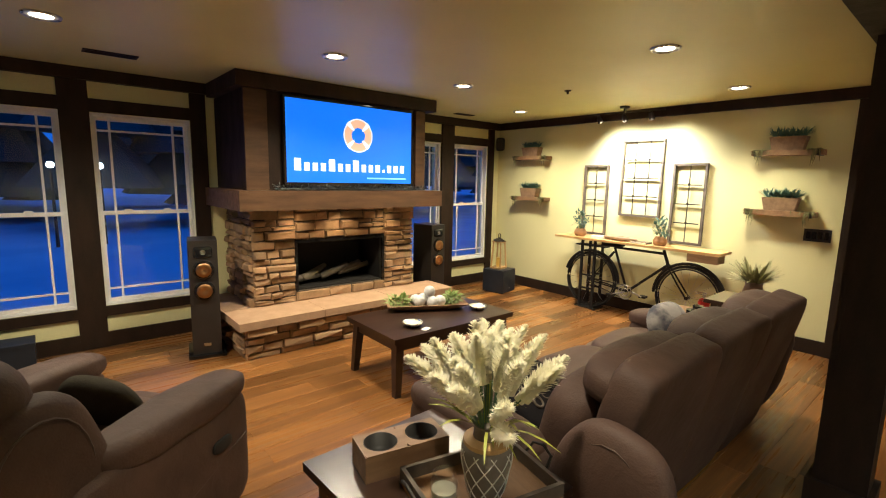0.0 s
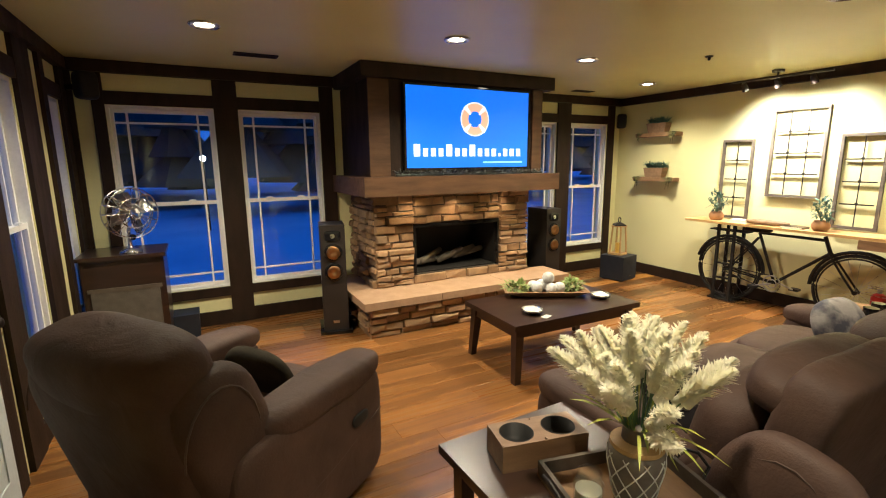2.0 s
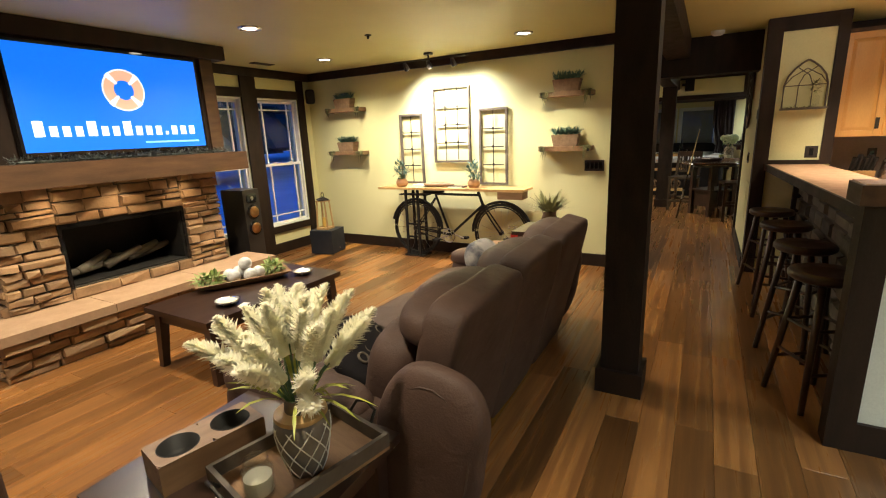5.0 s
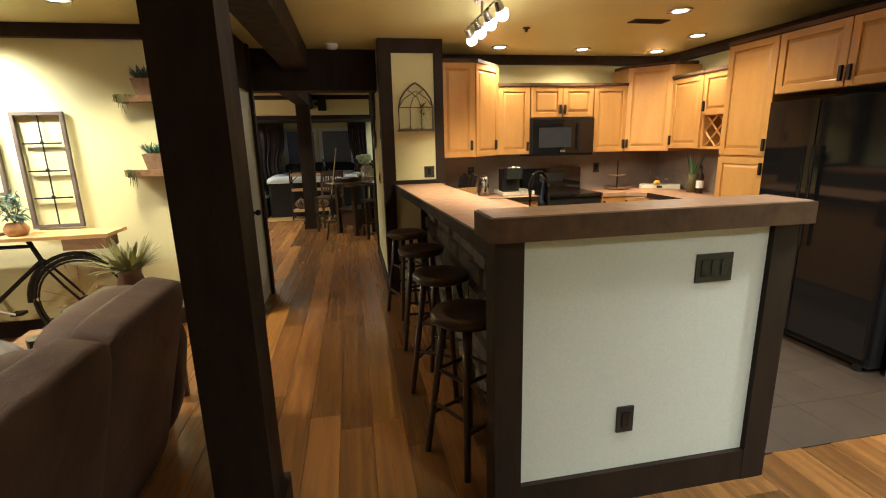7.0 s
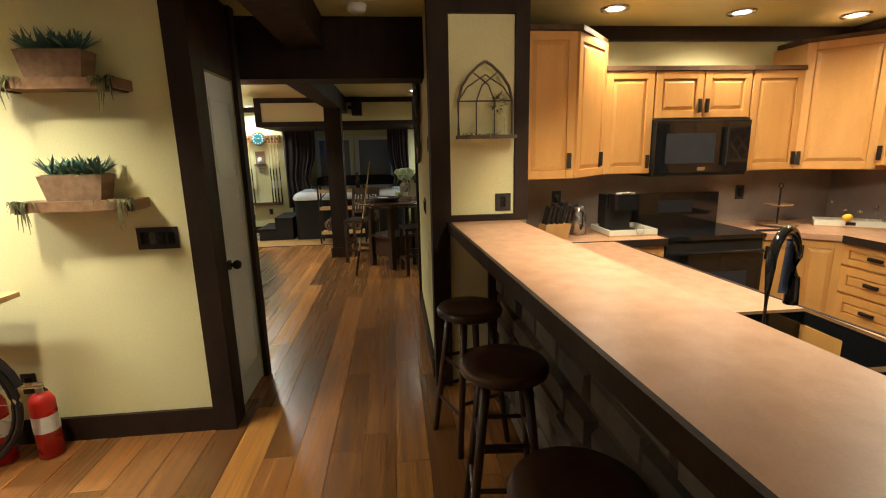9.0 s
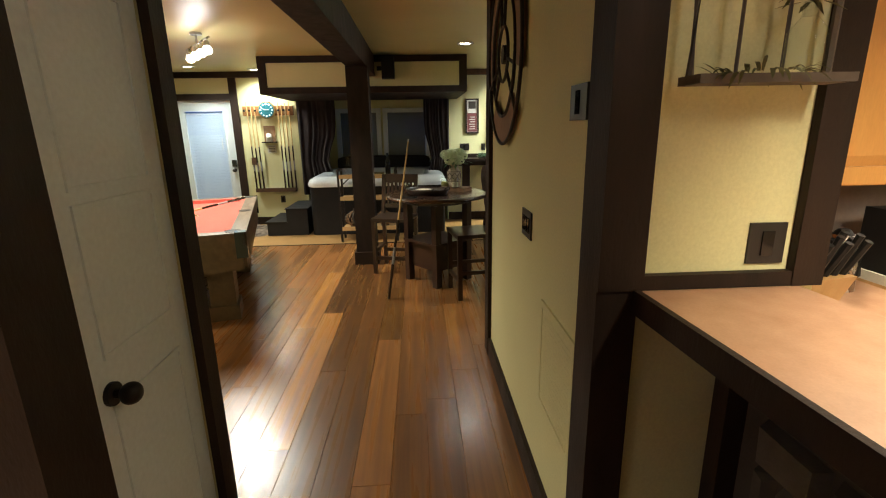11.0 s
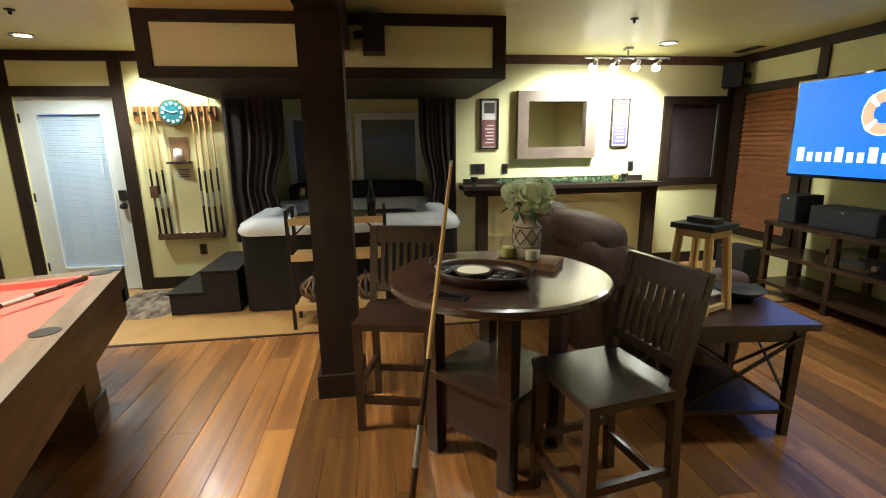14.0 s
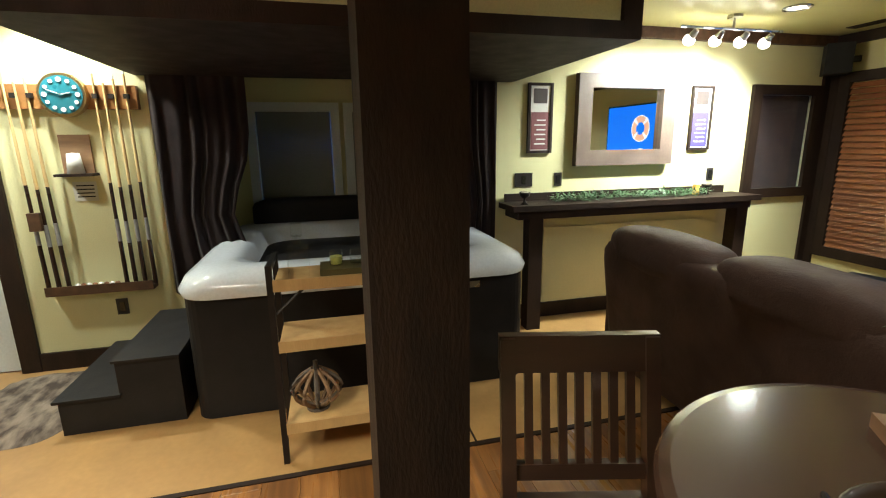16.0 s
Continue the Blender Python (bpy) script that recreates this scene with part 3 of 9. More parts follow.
# ---- living room: large things ----
def screen(name, m, w, h, label, depth=0.16):
    """A flat television with its lit picture: x across, z up, facing -y."""
    ob = thing(name, label, "television", m)
    part("casing", B((-w / 2 - 0.02, 0.0, -0.03, w / 2 + 0.02, 0.06, h + 0.02)), M_BLACK, ob, bevel=0.006)
    part("wall_mount", B((-0.25, 0.06, 0.2 * h, 0.25, depth, 0.7 * h)), M_BLACKM, ob)
    p = part("picture", B((-w / 2, -0.002, 0, w / 2, 0.004, h)), M_SCREEN, ob, "lit blue picture")
    cx, cz, r = 0.03 * w, 0.62 * h, 0.21 * h
    for k in range(4):
        for tone, half, lo, hi in ((M_SCREEN_W, 8, r * 0.42, r * 1.06), (M_SCREEN_O, 37, r * 0.48, r)):
            mid = 90 * k + (45 if half < 10 else 0)
            bm = bmesh.new()
            prev = None
            for i in range(9):
                a = radians(mid - half + 2 * half * i / 8)
                pair = [bm.verts.new((cx + q * math.cos(a), -0.006, cz + q * math.sin(a))) for q in (lo, hi)]
                if prev:
                    bm.faces.new((prev[0], prev[1], pair[1], pair[0]))
                prev = pair
            part("ring_band", bm, tone, p)
    part("ring_rim", RING((cx, -0.005, cz), r, 0.006, "y", 48, ws=4), M_SCREEN_W, p)
    x = -0.45
    for i in range(15):
        tall, dot = i in (0, 4, 7), i == 11
        bw = 0.018 if dot else 0.046 if tall else 0.036
        hh = 0.04 if dot else 0.15 if tall else 0.10
        z0 = 0.145 * h
        part("title_bar", B((x * w, -0.006, z0, (x + bw) * w, -0.004, z0 + hh * h)), M_SCREEN_W, p)
        x += bw + 0.0235
    part("subtitle_bar", B((0.10 * w, -0.006, 0.055 * h, 0.45 * w, -0.004, 0.075 * h)), M_SCREEN_C, p)
    return ob


def stones(parent, x0, x1, z0, z1, face, axis, material, seed, h0=0.07, h1=0.13, w0=0.14, w1=0.34, holes=()):
    """Courses of ledge stones, each its own piece, proud of the face by uneven amounts. axis 'y': face looks to -y; 'x': looks to -x."""
    rng = random.Random(seed)
    z = z0
    while z < z1 - 0.02:
        h = min(rng.uniform(h0, h1), z1 - z)
        if z1 - z - h < 0.04:
            h = z1 - z
        x = x0
        while x < x1 - 0.01:
            w = min(rng.uniform(w0, w1), x1 - x)
            if x1 - x - w < 0.08:
                w = x1 - x
            rows = [(z, z + h)]
            if h > 0.10 and rng.random() < 0.35:
                s = z + h * rng.uniform(0.4, 0.6)
                rows = [(z, s), (s, z + h)]
            for za, zb in rows:
                cx, cz = x + w / 2, (za + zb) / 2
                if any(a - 0.02 < cx < b + 0.02 and c - 0.02 < cz < d + 0.02 for a, b, c, d in holes):
                    continue
                d = rng.uniform(0.010, 0.062)
                g = 0.005
                bm = bmesh.new()
                j = lambda: rng.uniform(-0.008, 0.008)
                ins = 0.012
                if axis == "y":
                    bk = [(x + g, face + 0.01, za + g), (x + w - g, face + 0.01, za + g), (x + w - g, face + 0.01, zb - g), (x + g, face + 0.01, zb - g)]
                    md = [(p[0] + j(), face - d * 0.6, p[2] + j()) for p in bk]
                    fr = [(cx + (p[0] - cx) * (1 - 2 * ins / w) + j(), face - d + j() * 1.3, cz + (p[2] - cz) * (1 - 2 * ins / (zb - za)) + j()) for p in bk]
                else:
                    bk = [(face + 0.01, x + w - g, za + g), (face + 0.01, x + g, za + g), (face + 0.01, x + g, zb - g), (face + 0.01, x + w - g, zb - g)]
                    md = [(face - d * 0.6, p[1] + j(), p[2] + j()) for p in bk]
                    fr = [(face - d + j() * 1.3, cx + (p[1] - cx) * (1 - 2 * ins / w) + j(), cz + (p[2] - cz) * (1 - 2 * ins / (zb - za)) + j()) for p in bk]
                rings = [[bm.verts.new(p) for p in r] for r in (bk, md, fr)]
                for r0, r1 in zip(rings, rings[1:]):
                    for i in range(4):
                        bm.faces.new((r0[i], r0[(i + 1) % 4], r1[(i + 1) % 4], r1[i]))
                bm.faces.new(rings[-1])
                part("stone", bm, material, parent)
            x += w
        z += h


def fireplace():
    ob = thing("fireplace", "ledge stone gas fireplace with raised hearth and timber mantel", "fireplace")
    part("core", B((1.19, 4.80, 0.33, 1.60, YN, 1.30), (2.61, 4.80, 0.33, 3.01, YN, 1.30), (1.60, 4.80, 0.33, 2.61, YN, 0.46), (1.60, 4.80, 0.97, 2.61, YN, 1.30), (1.60, 5.30, 0.46, 2.61, YN, 0.97)), M_MORTAR, ob)
    stones(ob, 1.17, 1.585, 0.36, 1.30, 4.80, "y", M_STONE, 3, 0.045, 0.095, 0.10, 0.27)
    stones(ob, 2.625, 3.03, 0.36, 1.30, 4.80, "y", M_STONE, 4, 0.045, 0.095, 0.10, 0.27)
    stones(ob, 1.585, 2.625, 0.36, 0.455, 4.80, "y", M_STONE, 6, 0.09, 0.1, 0.2, 0.4)
    stones(ob, 1.585, 2.625, 0.985, 1.30, 4.80, "y", M_STONE, 7, 0.06, 0.12, 0.12, 0.3)
    stones(ob, 4.79, YN, 0.36, 1.30, 1.19, "x", M_STONE, 5, 0.045, 0.10, 0.12, 0.28)
    part("firebox", B((1.60, 4.82, 0.46, 1.62, 5.30, 0.97), (2.59, 4.82, 0.46, 2.61, 5.30, 0.97), (1.62, 4.82, 0.95, 2.59, 5.30, 0.97), (1.62, 4.82, 0.46, 2.59, 5.30, 0.475), (1.62, 5.28, 0.475, 2.59, 5.30, 0.95)), M_BLACKM, ob, "black firebox")
    part("trim_frame", B((1.585, 4.775, 0.455, 1.61, 4.80, 0.985), (2.60, 4.775, 0.455, 2.625, 4.80, 0.985), (1.61, 4.775, 0.945, 2.60, 4.80, 0.985)), M_BLACK, ob, "black metal firebox frame")
    rng = random.Random(4)
    for i in range(7):
        x = 1.8 + i * 0.105
        part("log", C((x - 0.16, 4.95 + rng.uniform(0, 0.2), 0.53 + rng.uniform(0, 0.05)), (x + 0.16, 4.95 + rng.uniform(0, 0.2), 0.53 + rng.uniform(0, 0.12)), 0.04, 0.03, 9), M_STONE2, ob, "grey ceramic log", smooth=True)
    # hearth
    part("hearth_core", B((0.98, 4.42, 0, 3.22, YN, 0.29)), M_MORTAR, ob)
    stones(ob, 0.96, 3.24, 0.0, 0.29, 4.42, "y", M_STONE, 8, 0.045, 0.085, 0.12, 0.32)
    stones(ob, 4.41, YN, 0.0, 0.29, 0.98, "x", M_STONE, 9, 0.045, 0.085, 0.12, 0.32)
    for a, b in ((0.90, 1.68), (1.684, 2.47), (2.474, 3.29)):
        part("hearth_slab", B((a, 4.34, 0.29, b, 4.80, 0.36)), M_SLAB, ob, "tan stone hearth slab", bevel=0.012)
    part("hearth_slab", B((0.90, 4.804, 0.29, 1.17, YN - 0.03, 0.36)), M_SLAB, ob, bevel=0.012)
    # mantel and chimney breast
    part("mantel", B((0.98, 4.46, 1.30, 3.20, YN - 0.03, 1.475)), M_MANTEL, ob, "thick brown timber mantel", bevel=0.014)
    part("breast", B((1.10, 4.66, 1.475, 3.08, YN - 0.03, CEIL - 0.13)), M_TRIM, ob, "dark panelled chimney breast", bevel=0.006)
    for a, b in ((1.10, 1.30), (2.95, 3.08)):
        part("breast_stile", B((a, 4.635, 1.475, b, 4.66, CEIL - 0.13)), M_MANTEL, ob, bevel=0.004)
    part("breast_crown", B((1.02, 4.56, CEIL - 0.13, 3.18, YN - 0.075, CEIL - 0.002)), M_TRIM, ob, bevel=0.012)
    return ob


fireplace()
screen("television", pose(2.14, 4.575, 1.55), 1.40, 0.755, "wall-mounted flat television with a lit blue picture")
for _x in (1.55, 2.05, 2.6):
    spot("mantel_lamp", (_x, 4.60, 1.285), (_x, 4.80, 0.7), 8.0, AMBER, 110, 0.9, 0.02)


def seam(parent, pts, r=0.004):
    part("seam", TUBE(pts, r, 5), M_THREAD, parent, "raised stitched seam")


M_THREAD = mat("leather_piping", (0.075, 0.045, 0.034), (0.055, 0.033, 0.025), 8, 0.6, bump=0.2)


def sofa():
    ob = thing("sofa", "long brown leather reclining sofa with padded arms and back", "sofa")
    x0, n, w = 1.25, 3, 0.69
    xm = x0 + n * w / 2
    part("base", PAD((xm, 1.68, 0.22), (n * w + 0.08, 0.84, 0.38), 10, 10), M_LEATHER, ob, smooth=True)
    t = Matrix.Rotation(radians(13), 3, 'X')
    for i in range(n):
        x = x0 + (i + 0.5) * w
        part("back_shell", PAD((x, 1.215, 0.49), (w + 0.016, 0.18, 0.95), 9, 14, turn=t, lump=0.008, seed=i + 2), M_LEATHER, ob, smooth=True)
        part("back_cushion", PAD((x, 1.41, 0.59), (w + 0.006, 0.25, 0.44), 3.6, 12, turn=t, lump=0.012, seed=i), M_LEATHER, ob, smooth=True)
        part("headrest", PAD((x, 1.235, 0.845), (w + 0.004, 0.27, 0.22), 2.8, 14, turn=t, lump=0.016, seed=i + 5), M_LEATHER, ob, smooth=True)
        part("seat_cushion", PAD((x, 1.80, 0.40), (w + 0.01, 0.76, 0.20), 4.0, 12, lump=0.014, seed=i + 9), M_LEATHER, ob, smooth=True)
        part("footrest", PAD((x, 2.14, 0.27), (w, 0.17, 0.34), 4.0, 10, lump=0.012, seed=i + 12), M_LEATHER, ob, smooth=True)
    for s, x, yw in ((-1, x0 - 0.09, 1.14), (1, x0 + n * w + 0.05, 1.34)):
        part("arm", PAD((x, 1.72, 0.29), (0.22, 0.92, 0.52), 6, 12), M_LEATHER, ob, smooth=True)
        part("arm_pad", PAD((x, 1.80, 0.53), (0.25, 0.80, 0.16), 3.0, 12, lump=0.014), M_LEATHER, ob, smooth=True)
        part("side_wing", PAD((x + s * 0.005, yw, 0.43), (0.17, 0.44, 0.74), 2.8, 14, lump=0.010, turn=t), M_LEATHER, ob, smooth=True)
        rim = [t @ Vector((0, 0.185 * math.cos(radians(a)), 0.315 * math.sin(radians(a)))) for a in range(-30, 211, 15)]
        seam(ob, [(x + s * 0.066, yw + p.y, 0.43 + p.z) for p in rim])
    return ob


sofa()


def recliner(m, label):
    """A padded recliner: forward +x, base at the origin."""
    ob = thing("recliner", label, "armchair", m)
    part("base", PAD((0.02, 0, 0.24), (0.86, 0.66, 0.36), 9, 10), M_LEATHER, ob, smooth=True)
    part("seat_cushion", PAD((0.12, 0, 0.43), (0.66, 0.60, 0.18), 4, 12, lump=0.012), M_LEATHER, ob, smooth=True)
    part("footrest", PAD((0.47, 0, 0.30), (0.14, 0.60, 0.36), 4, 10, lump=0.01), M_LEATHER, ob, smooth=True)
    t = Matrix.Rotation(radians(-14), 3, 'Y')
    part("back_shell", PAD((-0.42, 0, 0.52), (0.26, 0.80, 0.88), 5, 12, turn=t), M_LEATHER, ob, smooth=True)
    part("back_cushion", PAD((-0.27, 0, 0.62), (0.26, 0.62, 0.46), 3.5, 12, turn=t, lump=0.014), M_LEATHER, ob, smooth=True)
    part("headrest", PAD((-0.47, 0, 0.90), (0.34, 0.80, 0.30), 3.0, 12, turn=t, lump=0.014, seed=3), M_LEATHER, ob, smooth=True)
    for s in (-1, 1):
        part("arm", PAD((0.03, s * 0.41, 0.33), (0.90, 0.20, 0.58), 7, 12), M_LEATHER, ob, smooth=True)
        part("arm_pad", PAD((0.12, s * 0.41, 0.62), (0.78, 0.23, 0.15), 3.2, 12, lump=0.012, seed=s), M_LEATHER, ob, smooth=True)
        part("side_wing", PAD((-0.36, s * 0.37, 0.66), (0.34, 0.20, 0.52), 3.0, 12, lump=0.01, turn=t), M_LEATHER, ob, smooth=True)
        seam(ob, [(-0.36 + k * 0.1, s * 0.508, 0.20 + 0.022 * k + 0.01 * math.sin(k)) for k in range(9)], 0.0035)
        seam(ob, [(-0.42 + 0.15 * math.cos(radians(a)), s * 0.462, 0.66 + 0.22 * math.sin(radians(a))) for a in range(0, 181, 15)])
        part("recline_lever", PAD((0.26, s * 0.515, 0.42), (0.12, 0.02, 0.06), 3, 6), M_BLACKM, ob, "dark recessed lever")
    return ob


recliner(pose(-0.26, 2.71, 0, 0, 0, 37), "brown leather recliner facing the fireplace")


def leg_table(name, label, category, m, w, d, h, leg, top=0.04, material=None, splay=0.0, shelf=None, bev=0.006):
    """A table with its top centred over the origin."""
    mt = material or M_DARKWOOD
    ob = thing(name, label, category, m)
    part("tabletop", B((-w / 2, -d / 2, h - top, w / 2, d / 2, h)), mt, ob, bevel=bev)
    i = 0.05
    part("apron", B((-w / 2 + i, -d / 2 + i, h - top - 0.075, w / 2 - i, -d / 2 + i + 0.02, h - top), (-w / 2 + i, d / 2 - i - 0.02, h - top - 0.075, w / 2 - i, d / 2 - i, h - top),
                    (-w / 2 + i, -d / 2 + i + 0.02, h - top - 0.075, -w / 2 + i + 0.02, d / 2 - i - 0.02, h - top), (w / 2 - i - 0.02, -d / 2 + i + 0.02, h - top - 0.075, w / 2 - i, d / 2 - i - 0.02, h - top)), mt, ob)
    for sx in (-1, 1):
        for sy in (-1, 1):
            bm = bmesh.new()
            cx, cy = sx * (w / 2 - i - leg / 2 + 0.01), sy * (d / 2 - i - leg / 2 + 0.01)
            lo, hi = [], []
            for dx, dy in ((-1, -1), (1, -1), (1, 1), (-1, 1)):
                hi.append(bm.verts.new((cx + dx * leg / 2, cy + dy * leg / 2, h - top)))
                lo.append(bm.verts.new((cx + sx * splay + dx * leg * 0.36, cy + sy * splay + dy * leg * 0.36, 0)))
            for k in range(4):
                bm.faces.new((lo[k], lo[(k + 1) % 4], hi[(k + 1) % 4], hi[k]))
            bm.faces.new(lo[::-1])
            bm.faces.new(hi)
            part("leg", bm, mt, ob, bevel=0.004)
    if shelf:
        part("shelf", B((-w / 2 + 0.06, -d / 2 + 0.06, shelf, w / 2 - 0.06, d / 2 - 0.06, shelf + 0.025)), mt, ob, bevel=0.004)
    return ob


leg_table("coffee_table", "dark espresso wooden coffee table before the hearth", "coffee table", pose(2.19, 3.36, 0, 0, 0, -1), 1.24, 0.72, 0.46, 0.07, 0.04, splay=0.03)
leg_table("end_table", "dark espresso wooden end table beside the sofa", "end table", pose(0.74, 1.56, 0, 0, 0, 2), 0.66, 0.74, 0.55, 0.06, 0.035)


# ---- living room: fixtures and small things ----
def recessed(x, y, m=None):
    ob = thing("recessed_light", "round recessed ceiling light, lit, with a white trim ring", "ceiling light", pose(x, y, CEIL), "recessed ceiling lights")
    part("trim_ring", RING((0, 0, -0.004), 0.086, 0.010, "z", 32, ws=6), M_STEEL, ob, smooth=True)
    part("baffle", C((0, 0, -0.006), (0, 0, -0.001), 0.080, seg=28), M_WHITE, ob)
    part("lens", L([(0.0, -0.012), (0.035, -0.011), (0.056, -0.006), (0.0, -0.005)], 28), m or M_LAMP, ob, "glowing lens").visible_shadow = False
    return ob


# the two added games room lamps get fittings as well
for _x, _y in LIVING_CANS_AND_FILL[:6] + KITCHEN_CANS + GAME_CANS_AND_FILL:
    recessed(_x, _y)


def ceiling_vent(x, y, w, d, rz=0):
    ob = thing("ceiling_vent", "dark slotted ceiling air vent", "vent", pose(x, y, CEIL, 0, 0, rz), "ceiling vents")
    part("frame", B((-w / 2, -d / 2, -0.008, w / 2, -d / 2 + 0.015, -0.001), (-w / 2, d / 2 - 0.015, -0.008, w / 2, d / 2, -0.001), (-w / 2, -d / 2 + 0.015, -0.008, -w / 2 + 0.015, d / 2 - 0.015, -0.001), (w / 2 - 0.015, -d / 2 + 0.015, -0.008, w / 2, d / 2 - 0.015, -0.001)), M_TRIM, ob)
    part("backing", B((-w / 2 + 0.01, -d / 2 + 0.01, -0.003, w / 2 - 0.01, d / 2 - 0.01, -0.001)), M_BLACKM, ob)
    for i in range(4):
        y0 = -d / 2 + 0.02 + i * (d - 0.04) / 4
        part("slat", B((-w / 2 + 0.015, y0, -0.007, w / 2 - 0.015, y0 + 0.006, -0.003)), M_TRIM, ob)


for _v in ((0.20, 4.77, 0.34, 0.12, 0), (4.14, 5.14, 0.30, 0.11, 0), (4.78, -2.31, 0.32, 0.12, 90), (12.0, -3.3, 0.34, 0.11, 0), (11.4, 4.45, 0.34, 0.11, 0)):
    ceiling_vent(*_v)
for _x, _y in ((3.68, 3.17), (0.55, 2.2), (5.1, -1.35), (11.0, 3.2), (10.9, -1.35)):
    ob = thing("sprinkler_head", "small dark ceiling sprinkler head", "sprinkler", pose(_x, _y, CEIL), "sprinkler heads")
    part("plate", C((0, 0, -0.008), (0, 0, 0), 0.032, seg=16), M_IRON, ob)
    part("nozzle", C((0, 0, -0.035), (0, 0, -0.008), 0.010, 0.014, seg=10), M_IRON, ob)
ob = thing("smoke_detector", "white round smoke detector on the hall ceiling", "smoke detector", pose(5.9, 0.33, CEIL))
part("body", L([(0.0, -0.045), (0.045, -0.045), (0.06, -0.03), (0.065, -0.001), (0, -0.001)], 24), M_WHITE, ob, smooth=True)


def track_light(p0, p1, n, tilt, label, glowmat, material, stem=0.05):
    """A ceiling track with n spot heads between plan points p0 and p1; tilt: aiming direction."""
    a, b = Vector((*p0, CEIL - stem)), Vector((*p1, CEIL - stem))
    mid = (a + b) / 2
    ob = thing("track_light", label, "track light", pose(mid.x, mid.y, CEIL))
    o = Vector((mid.x, mid.y, CEIL))
    part("rail", C(a - o, b - o, 0.009, seg=8), material, ob)
    part("canopy", C((0, 0, -0.022), (0, 0, -0.001), 0.055, seg=20), material, ob)
    part("stem", C((0, 0, -stem), (0, 0, -0.02), 0.010, seg=8), material, ob)
    t = Vector(tilt).normalized()
    for i in range(n):
        p = a + (b - a) * ((i + 0.5) / n) - o
        q = p + Vector((0, 0, -0.045))
        h = part("head", C(q - t * 0.03, q + t * 0.055, 0.020, 0.034, seg=16), material, ob)
        part("yoke", C(p, q, 0.005, seg=6), material, h)
        if glowmat:
            part("bulb", PAD(q + t * 0.056, (0.08, 0.08, 0.08), 2.2, 8), glowmat, h, "lit bulb", smooth=True).visible_shadow = False
    return ob


track_light((4.86, 3.70), (4.96, 2.80), 3, (0.6, 0, -0.8), "dark iron track light with three heads above the bicycle table", None, M_IRON, 0.07)
track_light((3.80, -0.73), (4.80, -0.73), 4, (0.4, -0.5, -0.75), "steel track light with four lit heads over the bar", M_LAMPW, M_STEEL, 0.10)
track_light((12.02, -1.45), (12.02, -2.40), 4, (0.7, 0.1, -0.7), "steel track light with four lit heads above the console", M_LAMPW, M_STEEL, 0.10)
track_light((9.05, 2.20), (9.75, 2.72), 4, (-0.2, -0.1, -0.9), "steel track light with lit heads above the pool table", M_LAMPW, M_STEEL, 0.10)


def plate(name, label, m, w=0.075, h=0.118, n=1, material=None):
    """A wall plate: x across, z up, facing -y; toggles or sockets on it."""
    ob = thing(name, label, "switch", m, "")
    part("cover", B((-w / 2, -0.007, -h / 2, w / 2, 0.0, h / 2)), material or M_PLATE, ob, bevel=0.003)
    for i in range(n):
        x = (i - (n - 1) / 2) * 0.046
        part("rocker", B((x - 0.016, -0.011, -0.033, x + 0.016, -0.007, 0.033)), M_BLACK, ob, bevel=0.002)
    return ob


plate("switch_plate", "black four-rocker switch plate on the cream wall", pose(XB - 0.001, 1.41, 1.15, 0, 0, -90), 0.21, 0.118, 4)
plate("power_outlet", "black power outlet low on the cream wall", pose(XB - 0.001, 2.20, 0.36, 0, 0, -90))
plate("switch_plate", "black switch plate on the painted peninsula end", pose(2.544, -1.20, 1.02, 0, 0, -90), 0.165, 0.118, 3)
plate("power_outlet", "black power outlet on the painted peninsula end", pose(2.544, -0.85, 0.385, 0, 0, -90))
plate("thermostat", "black lit thermostat on the column", pose(5.62, -0.545, 1.245, 0, 0, -90), 0.10, 0.11, 1)
plate("switch_plate", "black switch plate on the hall wall", pose(6.44, YP + 0.001, 1.145, 0, 0, 180), 0.165, 0.118, 3)
plate("switch_plate", "black switch plate high on the hall wall", pose(5.84, YP + 0.001, 1.62, 0, 0, 180), 0.14, 0.10, 1)
plate("power_outlet", "black power outlet under the cue rack", pose(XF - 0.001, 2.69, 0.43, 0, 0, -90))
plate("switch_plate", "black switch plate beside the white door", pose(11.02, YG - 0.001, 1.15), 0.075)
for _y, _z, _w in ((-0.42, 1.24, 0.16), (-0.74, 1.235, 0.07), (-2.31, 1.235, 0.07)):
    plate("power_outlet", "black power outlet above the console shelf", pose(XF - 0.001, _y, _z, 0, 0, -90), _w, 0.115)
for _y in (-1.18, -2.80):
    plate("power_outlet", "black power outlet on the kitchen backsplash", pose(XK - 0.013, _y, 1.17, 0, 0, -90))


